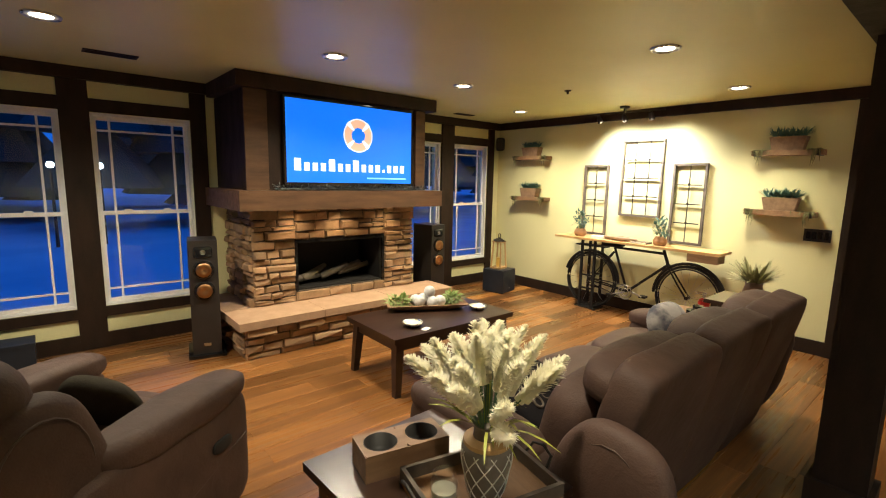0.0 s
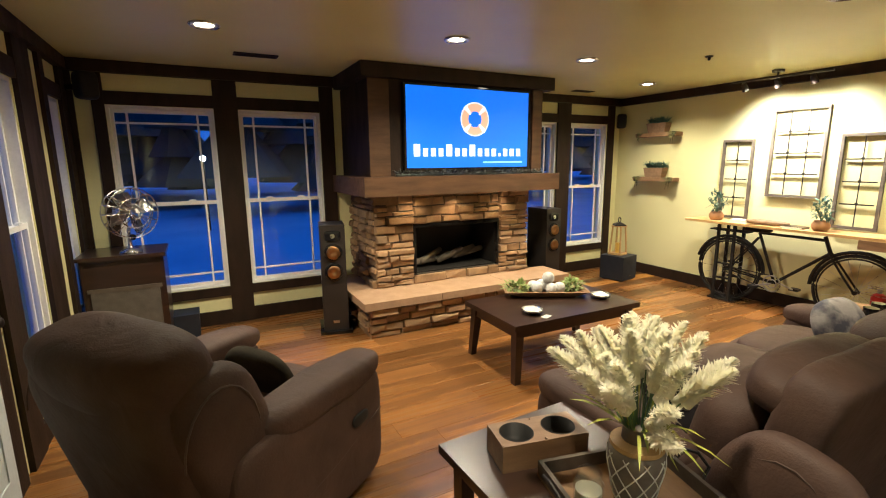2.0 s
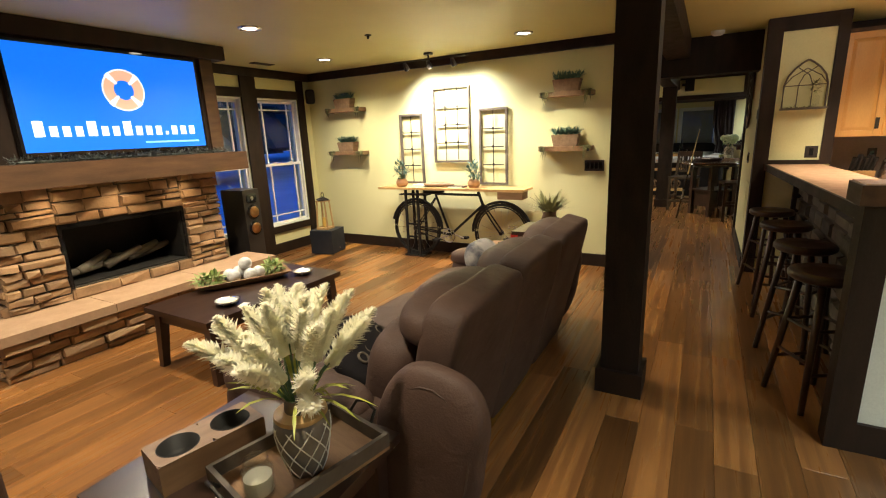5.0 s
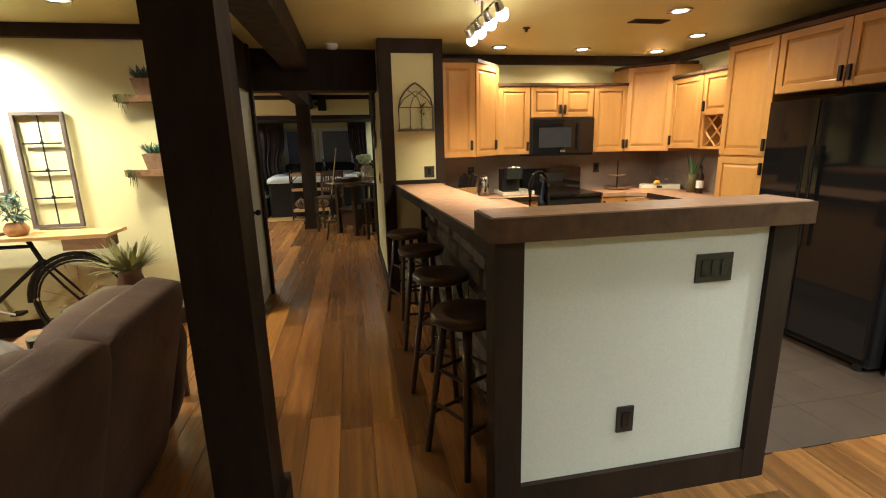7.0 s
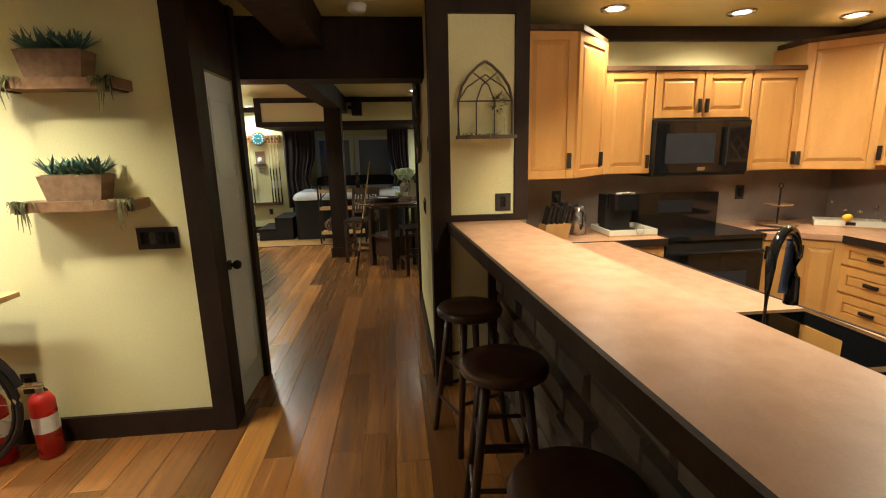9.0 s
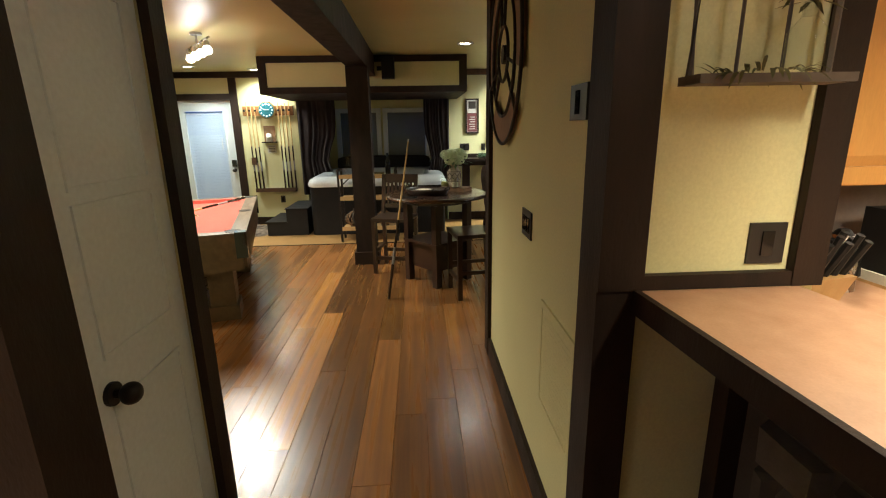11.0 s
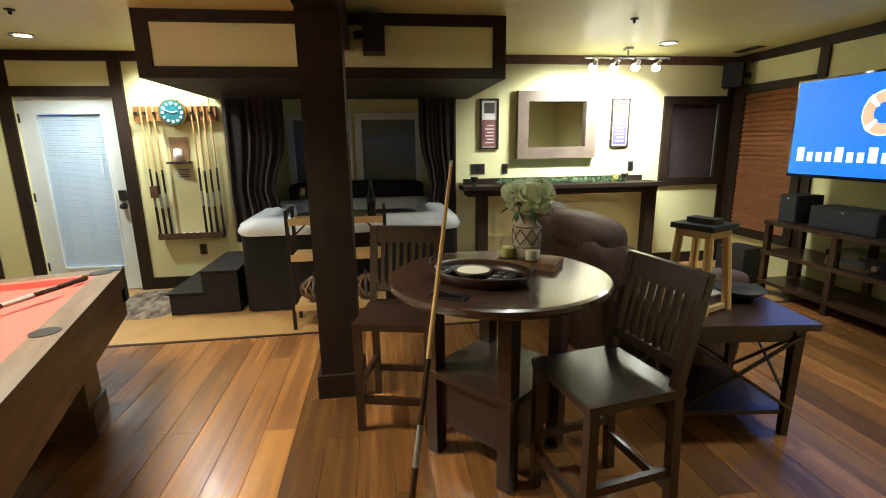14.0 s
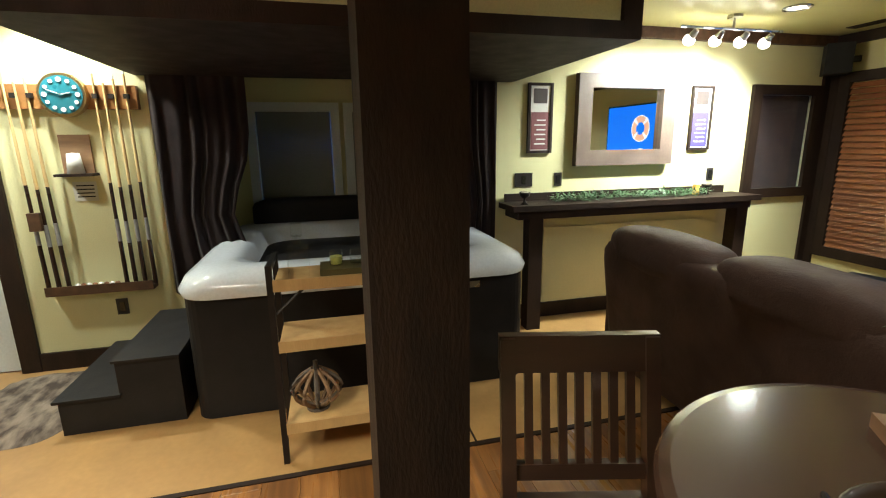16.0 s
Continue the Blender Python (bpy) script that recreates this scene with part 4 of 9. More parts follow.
def tower_speaker(m):
    ob = thing("floor_speaker", "black floor-standing speaker with copper cones by the fireplace", "speaker", m, "speakers beside the fireplace")
    part("cabinet", B((-0.115, -0.16, 0.03, 0.115, 0.18, 1.04)), M_PLATE, ob, bevel=0.008)
    part("plinth", B((-0.15, -0.20, 0, 0.15, 0.20, 0.03)), M_BLACK, ob, bevel=0.006)
    part("horn", PAD((0, -0.160, 0.94), (0.15, 0.02, 0.10), 5, 6), M_BLACK, ob)
    part("tweeter", C((0, -0.172, 0.94), (0, -0.16, 0.94), 0.022, seg=16), M_STEEL, ob)
    for z in (0.785, 0.60):
        c = part("cone", L([(0.0, 0.0), (0.02, 0.004), (0.062, 0.026), (0.062, 0.016), (0, -0.006)], 28), M_COPPER, ob, "copper cone", smooth=True)
        c.matrix_basis = pose(0, -0.163, z, 90)
        part("surround", RING((0, -0.163, z), 0.072, 0.012, "y", 32), M_BLACK, ob)
    part("badge", B((-0.03, -0.164, 0.10, 0.03, -0.16, 0.125)), M_STEEL, ob)
    return ob


sp = tower_speaker(pose(0.77, 4.88, 0, 0, 0, -12))
copy_thing(sp, pose(3.45, 4.98, 0, 0, 0, 4))

ob = thing("subwoofer", "navy-black box subwoofer standing in the corner", "speaker", pose(4.72, 4.92, 0, 0, 0, 12))
part("cabinet", B((-0.17, -0.17, 0.015, 0.17, 0.17, 0.335)), M_NAVY, ob, bevel=0.01)
for _s in (-1, 1):
    part("foot", B((_s * 0.13 - 0.02, -0.15, 0, _s * 0.13 + 0.02, 0.15, 0.015)), M_BLACKM, ob)
part("badge", B((-0.02, -0.174, 0.06, 0.02, -0.17, 0.075)), M_STEEL, ob)


def lantern():
    ob = thing("candle_lantern", "wooden candle lantern with iron top on the subwoofer", "lantern", pose(4.72, 4.94, 0.335, 0, 0, 12))
    part("floor", B((-0.09, -0.09, 0, 0.09, 0.09, 0.025)), M_PALEWOOD, ob, bevel=0.003)
    for sx in (-1, 1):
        for sy in (-1, 1):
            bm = bmesh.new()
            C((sx * 0.078, sy * 0.078, 0.025), (sx * 0.058, sy * 0.058, 0.40), 0.013, 0.011, 4, bm)
            part("upright", bm, M_PALEWOOD, ob)
    part("roof", L([(0.0, 0.40), (0.105, 0.40), (0.10, 0.415), (0.04, 0.44), (0.0, 0.44)], 4), M_IRON, ob)
    part("rim", B((-0.075, -0.075, 0.385, 0.075, 0.075, 0.40)), M_PALEWOOD, ob)
    part("finial", RING((0, 0, 0.475), 0.032, 0.006, "y", 20), M_IRON, ob)
    part("candle", C((0, 0, 0.025), (0, 0, 0.16), 0.036, seg=18), mat("amber_candle", (0.75, 0.50, 0.12), (0.7, 0.45, 0.1), 6, 0.5, bump=0.02), ob, "amber candle")


lantern()
ob = thing("small_speaker", "small black satellite speaker under the crown moulding", "speaker", pose(5.18, 5.42, 2.08, 0, 0, -40))
part("case", PAD((0, 0, 0.08), (0.13, 0.13, 0.20), 5, 8), M_BLACKM, ob, smooth=True)
part("grille", C((0, -0.07, 0.11), (0, -0.06, 0.11), 0.045, seg=18), M_STAIR, ob)
part("bracket", B((-0.015, 0.05, 0.06, 0.015, 0.14, 0.10)), M_BLACKM, ob)
ob = thing("small_speaker", "small black satellite speaker in the ceiling corner", "speaker", pose(-1.05, 5.33, 2.16, 0, 0, 40))
part("case", PAD((0, 0, 0.08), (0.15, 0.14, 0.22), 5, 8), M_BLACKM, ob, smooth=True)
part("bracket", B((-0.015, 0.05, 0.06, 0.015, 0.25, 0.10)), M_BLACKM, ob)


def blade(bm, base, direction, length, width, droop, n=4, up=Vector((0, 0, 1))):
    """One thin leaf blade that arches over."""
    d = Vector(direction).normalized()
    side = d.cross(up)
    side = side.normalized() if side.length > 0.05 else Vector((1, 0, 0))
    prev = None
    base = Vector(base)
    for k in range(n + 1):
        t = k / n
        p = base + d * length * t - up * droop * t * t
        w = width * (0.35 + 1.2 * t) * (1 - t) ** 0.6 + 0.0004
        a, b = bm.verts.new(p - side * w), bm.verts.new(p + side * w + up * 0.0006)
        if prev:
            bm.faces.new((prev[0], prev[1], b, a))
        prev = (a, b)


def tuft(seed, n, spread, length, width, droop=0.1, base=(0, 0, 0), r=0.02, lo=0.3):
    rng = random.Random(seed)
    bm = bmesh.new()
    for i in range(n):
        a = rng.uniform(0, 2 * math.pi)
        e = rng.uniform(lo, 1.0)
        d = (math.cos(a) * spread * rng.uniform(0.3, 1), math.sin(a) * spread * rng.uniform(0.3, 1), e)
        b = (base[0] + r * math.cos(a), base[1] + r * math.sin(a), base[2])
        blade(bm, b, d, length * rng.uniform(0.6, 1.1), width * rng.uniform(0.7, 1.3), droop * rng.uniform(0.3, 1.3))
    return bm


def foliage(seed, n, centre, size, leaf, bm=None):
    """Scattered small leaves in an uneven crown."""
    rng = random.Random(seed)
    bm = bm or bmesh.new()
    for i in range(n):
        v = Vector((rng.gauss(0, 1), rng.gauss(0, 1), rng.gauss(0, 1))).normalized() * rng.uniform(0.25, 1.0) ** 0.5
        k = 0.75 + 0.4 * noise.noise(v * 2 + Vector((seed, 0, 0)))
        p = Vector(centre) + Vector((v.x * size[0], v.y * size[1], v.z * size[2])) * k
        d = (v + Vector((rng.uniform(-1, 1), rng.uniform(-1, 1), rng.uniform(-0.4, 1)))).normalized()
        blade(bm, p, d, leaf * rng.uniform(0.7, 1.3), leaf * 0.28, leaf * 0.2, 2)
    return bm


def planter_shelf(y, z, label, seed, w=0.58, plant="spike"):
    ob = thing("wall_shelf", label, "shelf", pose(XB, y, z, 0, 0, -90), "rustic wall shelves")
    part("board", B((-w / 2, -0.14, -0.05, w / 2, 0, 0.0)), M_RUSTIC, ob, bevel=0.006)
    part("iron_band", B((-w / 2 + 0.02, -0.146, -0.056, -w / 2 + 0.05, 0, -0.05), (-w / 2 + 0.02, -0.146, -0.05, -w / 2 + 0.05, -0.14, 0.004)), M_IRON, ob)
    part("iron_band", B((w / 2 - 0.05, -0.146, -0.056, w / 2 - 0.02, 0, -0.05), (w / 2 - 0.05, -0.146, -0.05, w / 2 - 0.02, -0.14, 0.004)), M_IRON, ob)
    g = thing("shelf_garland", "trailing moss garland on the rustic shelf", "garland", pose(XB, y, z, 0, 0, -90), "shelf garlands")
    rng = random.Random(seed + 50)
    for s in (-1, 1):
        bm = bmesh.new()
        for i in range(46):
            x = s * (w / 2 - 0.01 - abs(rng.gauss(0, 0.05)))
            blade(bm, (x, -0.12 - rng.uniform(0, 0.03), 0.004), (rng.uniform(-1, 1), -rng.random(), rng.uniform(-0.2, 1)), 0.04, 0.006, 0.05, 2)
        for i in range(7):
            x = s * (w / 2 - 0.03 - 0.05 * rng.random())
            blade(bm, (x, -0.150, 0.0), (rng.uniform(-0.2, 0.2), -0.03, -1), rng.uniform(0.06, 0.16), 0.005, 0.0, 3, Vector((0, -1, 0)))
        part("sprig", bm, M_DRYMOSS, g)
    b = thing("planter_box", "rustic wooden planter box with blue-green succulents", "planter", pose(XB, y, z, 0, 0, -90), "planter boxes")
    o0, o1 = [(-0.125, -0.125), (0.125, -0.125), (0.125, -0.025), (-0.125, -0.025)], [(-0.15, -0.135), (0.15, -0.135), (0.15, -0.015), (-0.15, -0.015)]
    bm = bmesh.new()
    lo, hi = [bm.verts.new((p, q, 0.001)) for p, q in o0], [bm.verts.new((p, q, 0.125)) for p, q in o1]
    for k in range(4):
        bm.faces.new((lo[k], lo[(k + 1) % 4], hi[(k + 1) % 4], hi[k]))
    bm.faces.new(lo[::-1])
    bm.faces.new(hi)
    part("box", bm, M_BOXWOOD, b, bevel=0.004)
    part("soil", B((-0.135, -0.125, 0.125, 0.135, -0.025, 0.13)), M_DRYMOSS, b)
    bm = bmesh.new()
    for i in range(5):
        x = -0.11 + i * 0.055
        t = tuft(seed * 7 + i, 40, 1.0, 0.115 if plant == "spike" else 0.06, 0.0085, 0.015, (x, -0.075, 0.128), 0.012, 0.4)
        me = bpy.data.meshes.new("tmp")
        t.to_mesh(me)
        t.free()
        bm.from_mesh(me)
        bpy.data.meshes.remove(me)
    part("succulent", bm, M_BLUELEAF, b)


M_DRYMOSS = mat("olive_moss", (0.16, 0.15, 0.055), (0.09, 0.09, 0.035), 20, 0.9, bump=0.2)
M_BOXWOOD = mat("weathered_box_wood", (0.28, 0.175, 0.10), (0.17, 0.10, 0.055), 5, 0.7, bump=0.3, stretch=(6, 1, 6))
planter_shelf(4.83, 1.965, "rustic board shelf with iron bands and a planter box", 1, 0.62)
planter_shelf(4.83, 1.375, "rustic board shelf with iron bands and a planter box", 2, 0.62)
planter_shelf(1.71, 1.95, "rustic board shelf with iron bands and a planter box", 3, 0.57)
planter_shelf(1.715, 1.37, "rustic board shelf with iron bands and a planter box", 4, 0.58)


def window_frame_decor(y0, y1, z0, z1, cols, label):
    ob = thing("decorative_frame", label, "wall decor", pose(XB - 0.012, 0, 0), "old window frames over the bicycle table")
    f = 0.026
    part("frame", B((-0.03, y0, z0, 0, y0 + f, z1), (-0.03, y1 - f, z0, 0, y1, z1), (-0.03, y0 + f, z0, 0, y1 - f, z0 + f), (-0.03, y0 + f, z1 - f, 0, y1 - f, z1)), M_FRAMEWOOD, ob, bevel=0.003)
    rows = 4
    for r in range(1, rows):
        z = z0 + f + (z1 - z0 - 2 * f) * r / rows
        part("crossbar", B((-0.022, y0 + 0.05, z - 0.006, -0.008, y1 - 0.05, z + 0.006)), M_IRON, ob)
        for c in range(1, cols + 1):
            y = y0 + (y1 - y0) * c / (cols + 1)
            part("knob", PAD((-0.018, y, z + 0.006), (0.02, 0.03, 0.034), 2.2, 4), M_IRON, ob)
    for c in range(1, cols + 1):
        y = y0 + (y1 - y0) * c / (cols + 1)
        part("muntin", B((-0.017, y - 0.004, z0 + f, -0.009, y + 0.004, z1 - f)), M_IRON, ob)


M_FRAMEWOOD = mat("weathered_frame", (0.13, 0.10, 0.075), (0.07, 0.052, 0.04), 8, 0.7, bump=0.3)
window_frame_decor(3.60, 3.95, 0.925, 1.83, 1, "narrow weathered window frame with iron bars")
window_frame_decor(2.91, 3.43, 1.20, 2.13, 2, "large weathered window frame with iron bars")
window_frame_decor(2.42, 2.79, 0.925, 1.84, 1, "narrow weathered window frame with iron bars")


def bicycle_table():
    ob = thing("bicycle_table", "old black bicycle made into a console under a board", "console table", pose(5.05, 3.02, 0))
    # local y runs along the wall, towards the window wall
    part("board", B((-0.16, -0.93, 0.885, 0.17, 1.08, 0.912)), M_PALEWOOD, ob, "pale timber board", bevel=0.004)
    R = 0.345
    for y in (0.60, -0.60):
        w = part("wheel", RING((0, y, R + 0.02), R, 0.016, "x", 56), M_BLACKM, ob)
        part("rim", RING((0, y, R + 0.02), R - 0.028, 0.009, "x", 48), M_IRON, w)
        part("hub", C((-0.04, y, R + 0.02), (0.04, y, R + 0.02), 0.02, seg=12), M_IRON, w)
        bm = bmesh.new()
        for i in range(20):
            a = 2 * math.pi * i / 20
            C(((-1) ** i * 0.025, y, R + 0.02), (0, y + (R - 0.03) * math.cos(a), R + 0.02 + (R - 0.03) * math.sin(a)), 0.0018, seg=4, bm=bm)
        part("spokes", bm, M_STEEL, w)
        bm = bmesh.new()
        pts = [(0, y + (R + 0.035) * math.cos(radians(a)), R + 0.02 + (R + 0.035) * math.sin(radians(a))) for a in range(15, 181, 11)]
        if y < 0:
            pts = [(p[0], 2 * y - p[1], p[2]) for p in pts]
        part("mudguard", TUBE(pts, 0.018, 6), M_BLACKM, ob)
    hr, hf, bb = (0, 0.60, R + 0.02), (0, -0.60, R + 0.02), (0, 0.10, 0.30)
    seat, head, headlo = (0, 0.30, 0.82), (0, -0.30, 0.86), (0, -0.36, 0.70)
    for a, b, r in ((bb, seat, 0.015), (seat, (0, -0.31, 0.82), 0.015), (bb, headlo, 0.016), (head, headlo, 0.018)):
        part("frame_tube", C(a, b, r, seg=10), M_BLACKM, ob)
    for s in (-1, 1):
        part("chain_stay", C((s * 0.02, bb[1], bb[2]), (s * 0.045, hr[1], hr[2]), 0.009, seg=8), M_BLACKM, ob)
        part("seat_stay", C((s * 0.02, seat[1], seat[2] - 0.05), (s * 0.045, hr[1], hr[2]), 0.008, seg=8), M_BLACKM, ob)
        part("fork", TUBE([(s * 0.03, headlo[1], headlo[2]), (s * 0.045, -0.50, 0.50), (s * 0.045, hf[1], hf[2])], 0.010, 8), M_BLACKM, ob)
        part("stand_leg", B((s * 0.09 - 0.012, 0.50, 0.0, s * 0.09 + 0.012, 0.53, 0.885)), M_BLACKM, ob)
        part("stand_leg", B((s * 0.09 - 0.012, 0.68, 0.0, s * 0.09 + 0.012, 0.71, 0.885)), M_BLACKM, ob)
        part("crank", C((s * 0.06, bb[1], bb[2]), (s * 0.07, bb[1] - s * 0.15, bb[2] - 0.05), 0.010, seg=8), M_STEEL, ob)
        part("pedal", B((s * 0.07 - 0.0, bb[1] - s * 0.15 - 0.04, bb[2] - 0.065, s * 0.07 + s * 0.08, bb[1] - s * 0.15 + 0.04, bb[2] - 0.04)) if s > 0 else B((-0.15, bb[1] + 0.11, bb[2] - 0.065, -0.07, bb[1] + 0.19, bb[2] - 0.04)), M_BLACKM, ob)
        for z in (0.25, 0.42):
            part("stand_rung", B((s * 0.09 - 0.010, 0.53, z, s * 0.09 + 0.010, 0.68, z + 0.02)), M_BLACKM, ob)
    part("stand_plate", B((-0.11, 0.46, 0.0, 0.11, 0.75, 0.018)), M_BLACKM, ob)
    part("chainring", RING((-0.05, bb[1], bb[2]), 0.085, 0.008, "x", 28), M_STEEL, ob)
    part("chainring", RING((-0.05, bb[1], bb[2]), 0.045, 0.006, "x", 20), M_STEEL, ob)
    part("chain", TUBE([(-0.05, bb[1], bb[2] + 0.085), (-0.05, hr[1], hr[2] + 0.03), (-0.05, hr[1] + 0.03, hr[2]), (-0.05, hr[1], hr[2] - 0.03), (-0.05, bb[1], bb[2] - 0.085)], 0.006, 6), M_IRON, ob)
    part("saddle", PAD((0, 0.32, 0.85), (0.20, 0.26, 0.05), 3, 8), M_BLACKM, ob, smooth=True)
    part("luggage_rack", B((-0.06, 0.40, 0.80, 0.06, 0.82, 0.815)), M_BLACKM, ob)
    part("basket", B((-0.17, -0.92, 0.80, 0.02, -0.62, 0.884)), M_RUSTIC, ob, "wooden crate on the handlebar")


bicycle_table()


def leafy_pot(x, y, z, label, seed, h=0.22):
    ob = thing("potted_plant", label, "plant", pose(x, y, z), "plants on the bicycle table")
    part("pot", L([(0.0, 0.0), (0.055, 0.0), (0.075, 0.03), (0.078, 0.06), (0.06, 0.09), (0.055, 0.10), (0.045, 0.10), (0.045, 0.085), (0, 0.085)], 24), mat("terracotta_pot", (0.42, 0.22, 0.10), (0.34, 0.17, 0.075), 8, 0.6, bump=0.1), ob, smooth=True)
    part("leaves", foliage(seed, 170, (0, 0, 0.10 + h * 0.5), (0.12, 0.12, h * 0.6), 0.055), M_BLUELEAF, ob)
    bm = bmesh.new()
    rng = random.Random(seed)
    for i in range(9):
        C((0, 0, 0.09), (rng.uniform(-0.08, 0.08), rng.uniform(-0.08, 0.08), 0.1 + h * rng.uniform(0.4, 0.9)), 0.003, 0.002, 5, bm)
    part("stem", bm, M_LEAF, ob)


leafy_pot(5.02, 3.80, 0.912, "small green plant in a terracotta pot", 5)
leafy_pot(5.02, 2.76, 0.912, "small green plant in a terracotta pot", 6)
ob = thing("wooden_dough_bowl", "shallow wooden bowl on the bicycle console", "bowl", pose(5.02, 3.25, 0.912))
part("bowl", PAD((0, 0, 0.03), (0.12, 0.44, 0.055), 2.8, 10), M_BOXWOOD, ob, smooth=True)
ob = thing("book", "closed book lying on the bicycle console", "book", pose(5.02, 2.98, 0.912))
part("cover", B((-0.07, -0.10, 0, 0.07, 0.10, 0.022)), M_DARKWOOD, ob, bevel=0.003)
part("pages", B((-0.072, -0.096, 0.004, 0.066, 0.096, 0.018)), M_PAPER, ob)
ob = thing("book", "stacked papers lying on the bicycle console", "papers", pose(5.04, 3.52, 0.912))
part("pages", B((-0.07, -0.09, 0, 0.07, 0.09, 0.03)), M_PAPER, ob, bevel=0.002)


def extinguisher(x, y, h):
    ob = thing("fire_extinguisher", "red fire extinguisher standing on the floor", "fire extinguisher", pose(x, y, 0), "fire extinguishers by the wall")
    r = 0.058
    part("cylinder", L([(0, 0), (r, 0.0), (r, h * 0.76), (r * 0.8, h * 0.83), (0.022, h * 0.87), (0, h * 0.87)], 24), M_RED, ob, smooth=True)
    part("label", L([(r + 0.0012, h * 0.36), (r + 0.0012, h * 0.58)], 24), M_PAPER, ob, "white label band")
    part("valve", C((0, 0, h * 0.87), (0, 0, h * 0.94), 0.018, seg=10), M_STEEL, ob)
    part("handle", B((-0.012, -0.02, h * 0.94, 0.012, 0.09, h * 0.96)), M_STEEL, ob)
    part("lever", B((-0.010, -0.02, h * 0.98, 0.010, 0.09, h)), M_STEEL, ob)
    part("hose", TUBE([(0.02, 0, h * 0.9), (0.07, 0.02, h * 0.82), (0.075, 0.03, h * 0.5), (0.068, 0.02, h * 0.3)], 0.009, 7), M_BLACKM, ob)


extinguisher(5.17, 2.06, 0.42)
extinguisher(5.14, 2.28, 0.44)

# side table with a leafy plant behind the end of the sofa
leg_table("side_table", "small dark wooden side table at the end of the sofa", "side table", pose(3.76, 1.50, 0), 0.44, 0.44, 0.74, 0.045, 0.03)
ob = thing("potted_plant", "long-leaved grassy plant in a glass vase", "plant", pose(3.72, 1.45, 0.74))
part("vase", L([(0.0, 0.0), (0.06, 0.0), (0.075, 0.06), (0.055, 0.13), (0.06, 0.16), (0.054, 0.16), (0.05, 0.13), (0, 0.13)], 24), mat("brown_vase", (0.22, 0.13, 0.08), (0.14, 0.08, 0.05), 10, 0.4, bump=0.1), ob, smooth=True)
part("blade", tuft(12, 170, 0.9, 0.25, 0.011, 0.07, (0, 0, 0.13), 0.025, 0.5), mat("olive_blade", (0.26, 0.26, 0.10), (0.42, 0.40, 0.22), 9, 0.6, bump=0.1), ob)


# coffee table dressing
ob = thing("dough_bowl", "shallow wooden tray bowl with white yarn balls and greenery", "tray", pose(2.28, 3.56, 0.46, 0, 0, -28))
bm = bmesh.new()
for _k, (_l, _w, _z) in enumerate(((0.22, 0.10, 0.001), (0.36, 0.155, 0.055), (0.345, 0.14, 0.055), (0.21, 0.09, 0.012))):
    bm_r = [bm.verts.new((sx * _l, sy * _w, _z)) for sx, sy in ((-1, -1), (1, -1), (1, 1), (-1, 1))]
    if _k:
        for _i in range(4):
            bm.faces.new((_pr[_i], _pr[(_i + 1) % 4], bm_r[(_i + 1) % 4], bm_r[_i]))
    else:
        bm.faces.new(bm_r[::-1])
    _pr = bm_r
bm.faces.new(_pr)
part("tray", bm, M_RUSTIC, ob, bevel=0.004)
for _i, (_x, _y, _z) in enumerate(((-0.07, -0.03, 0.065), (0.03, 0.035, 0.065), (0.12, -0.03, 0.065), (-0.02, 0.03, 0.075), (0.05, -0.05, 0.06), (0.03, 0.0, 0.145), (-0.09, 0.05, 0.06))):
    b = thing("yarn_ball", "white textured decorative ball in the tray bowl", "ball", pose(2.28, 3.56, 0.46, 0, 0, -28) @ pose(_x, _y, _z), "decorative balls")
    part("ball", PAD((0, 0, 0), (0.105, 0.105, 0.105), 2, 8, lump=0.004, seed=_i), M_BALL, b, smooth=True)
g = thing("greenery", "light green sprigs in the tray bowl", "greenery", pose(2.28, 3.56, 0.47, 0, 0, -28))
M_SPRIG = mat("pale_green_sprig", (0.30, 0.38, 0.12), (0.18, 0.25, 0.08), 9, 0.6)
part("sprig", foliage(31, 150, (-0.24, 0, 0.05), (0.12, 0.10, 0.05), 0.06), M_SPRIG, g)
part("sprig", foliage(32, 150, (0.24, 0.02, 0.06), (0.11, 0.10, 0.06), 0.06), M_SPRIG, g)
for _x, _y in ((1.86, 3.20), (2.62, 3.24)):
    c = thing("candle_dish", "round dish candle with cream wax", "candle", pose(_x, _y, 0.46), "dish candles on the coffee table")
    part("dish", L([(0, 0), (0.045, 0), (0.075, 0.02), (0.082, 0.035), (0.075, 0.035), (0.068, 0.024), (0, 0.022)], 28), M_STEEL, c, smooth=True)
    part("wax", L([(0, 0.022), (0.066, 0.022), (0.066, 0.029), (0, 0.029)], 24), M_CREAM, c)
ob = thing("coaster", "small paper card on the coffee table", "card", pose(1.90, 3.08, 0.46, 0, 0, 20))
part("card", B((-0.04, -0.025, 0, 0.04, 0.025, 0.003)), M_PAPER, ob)

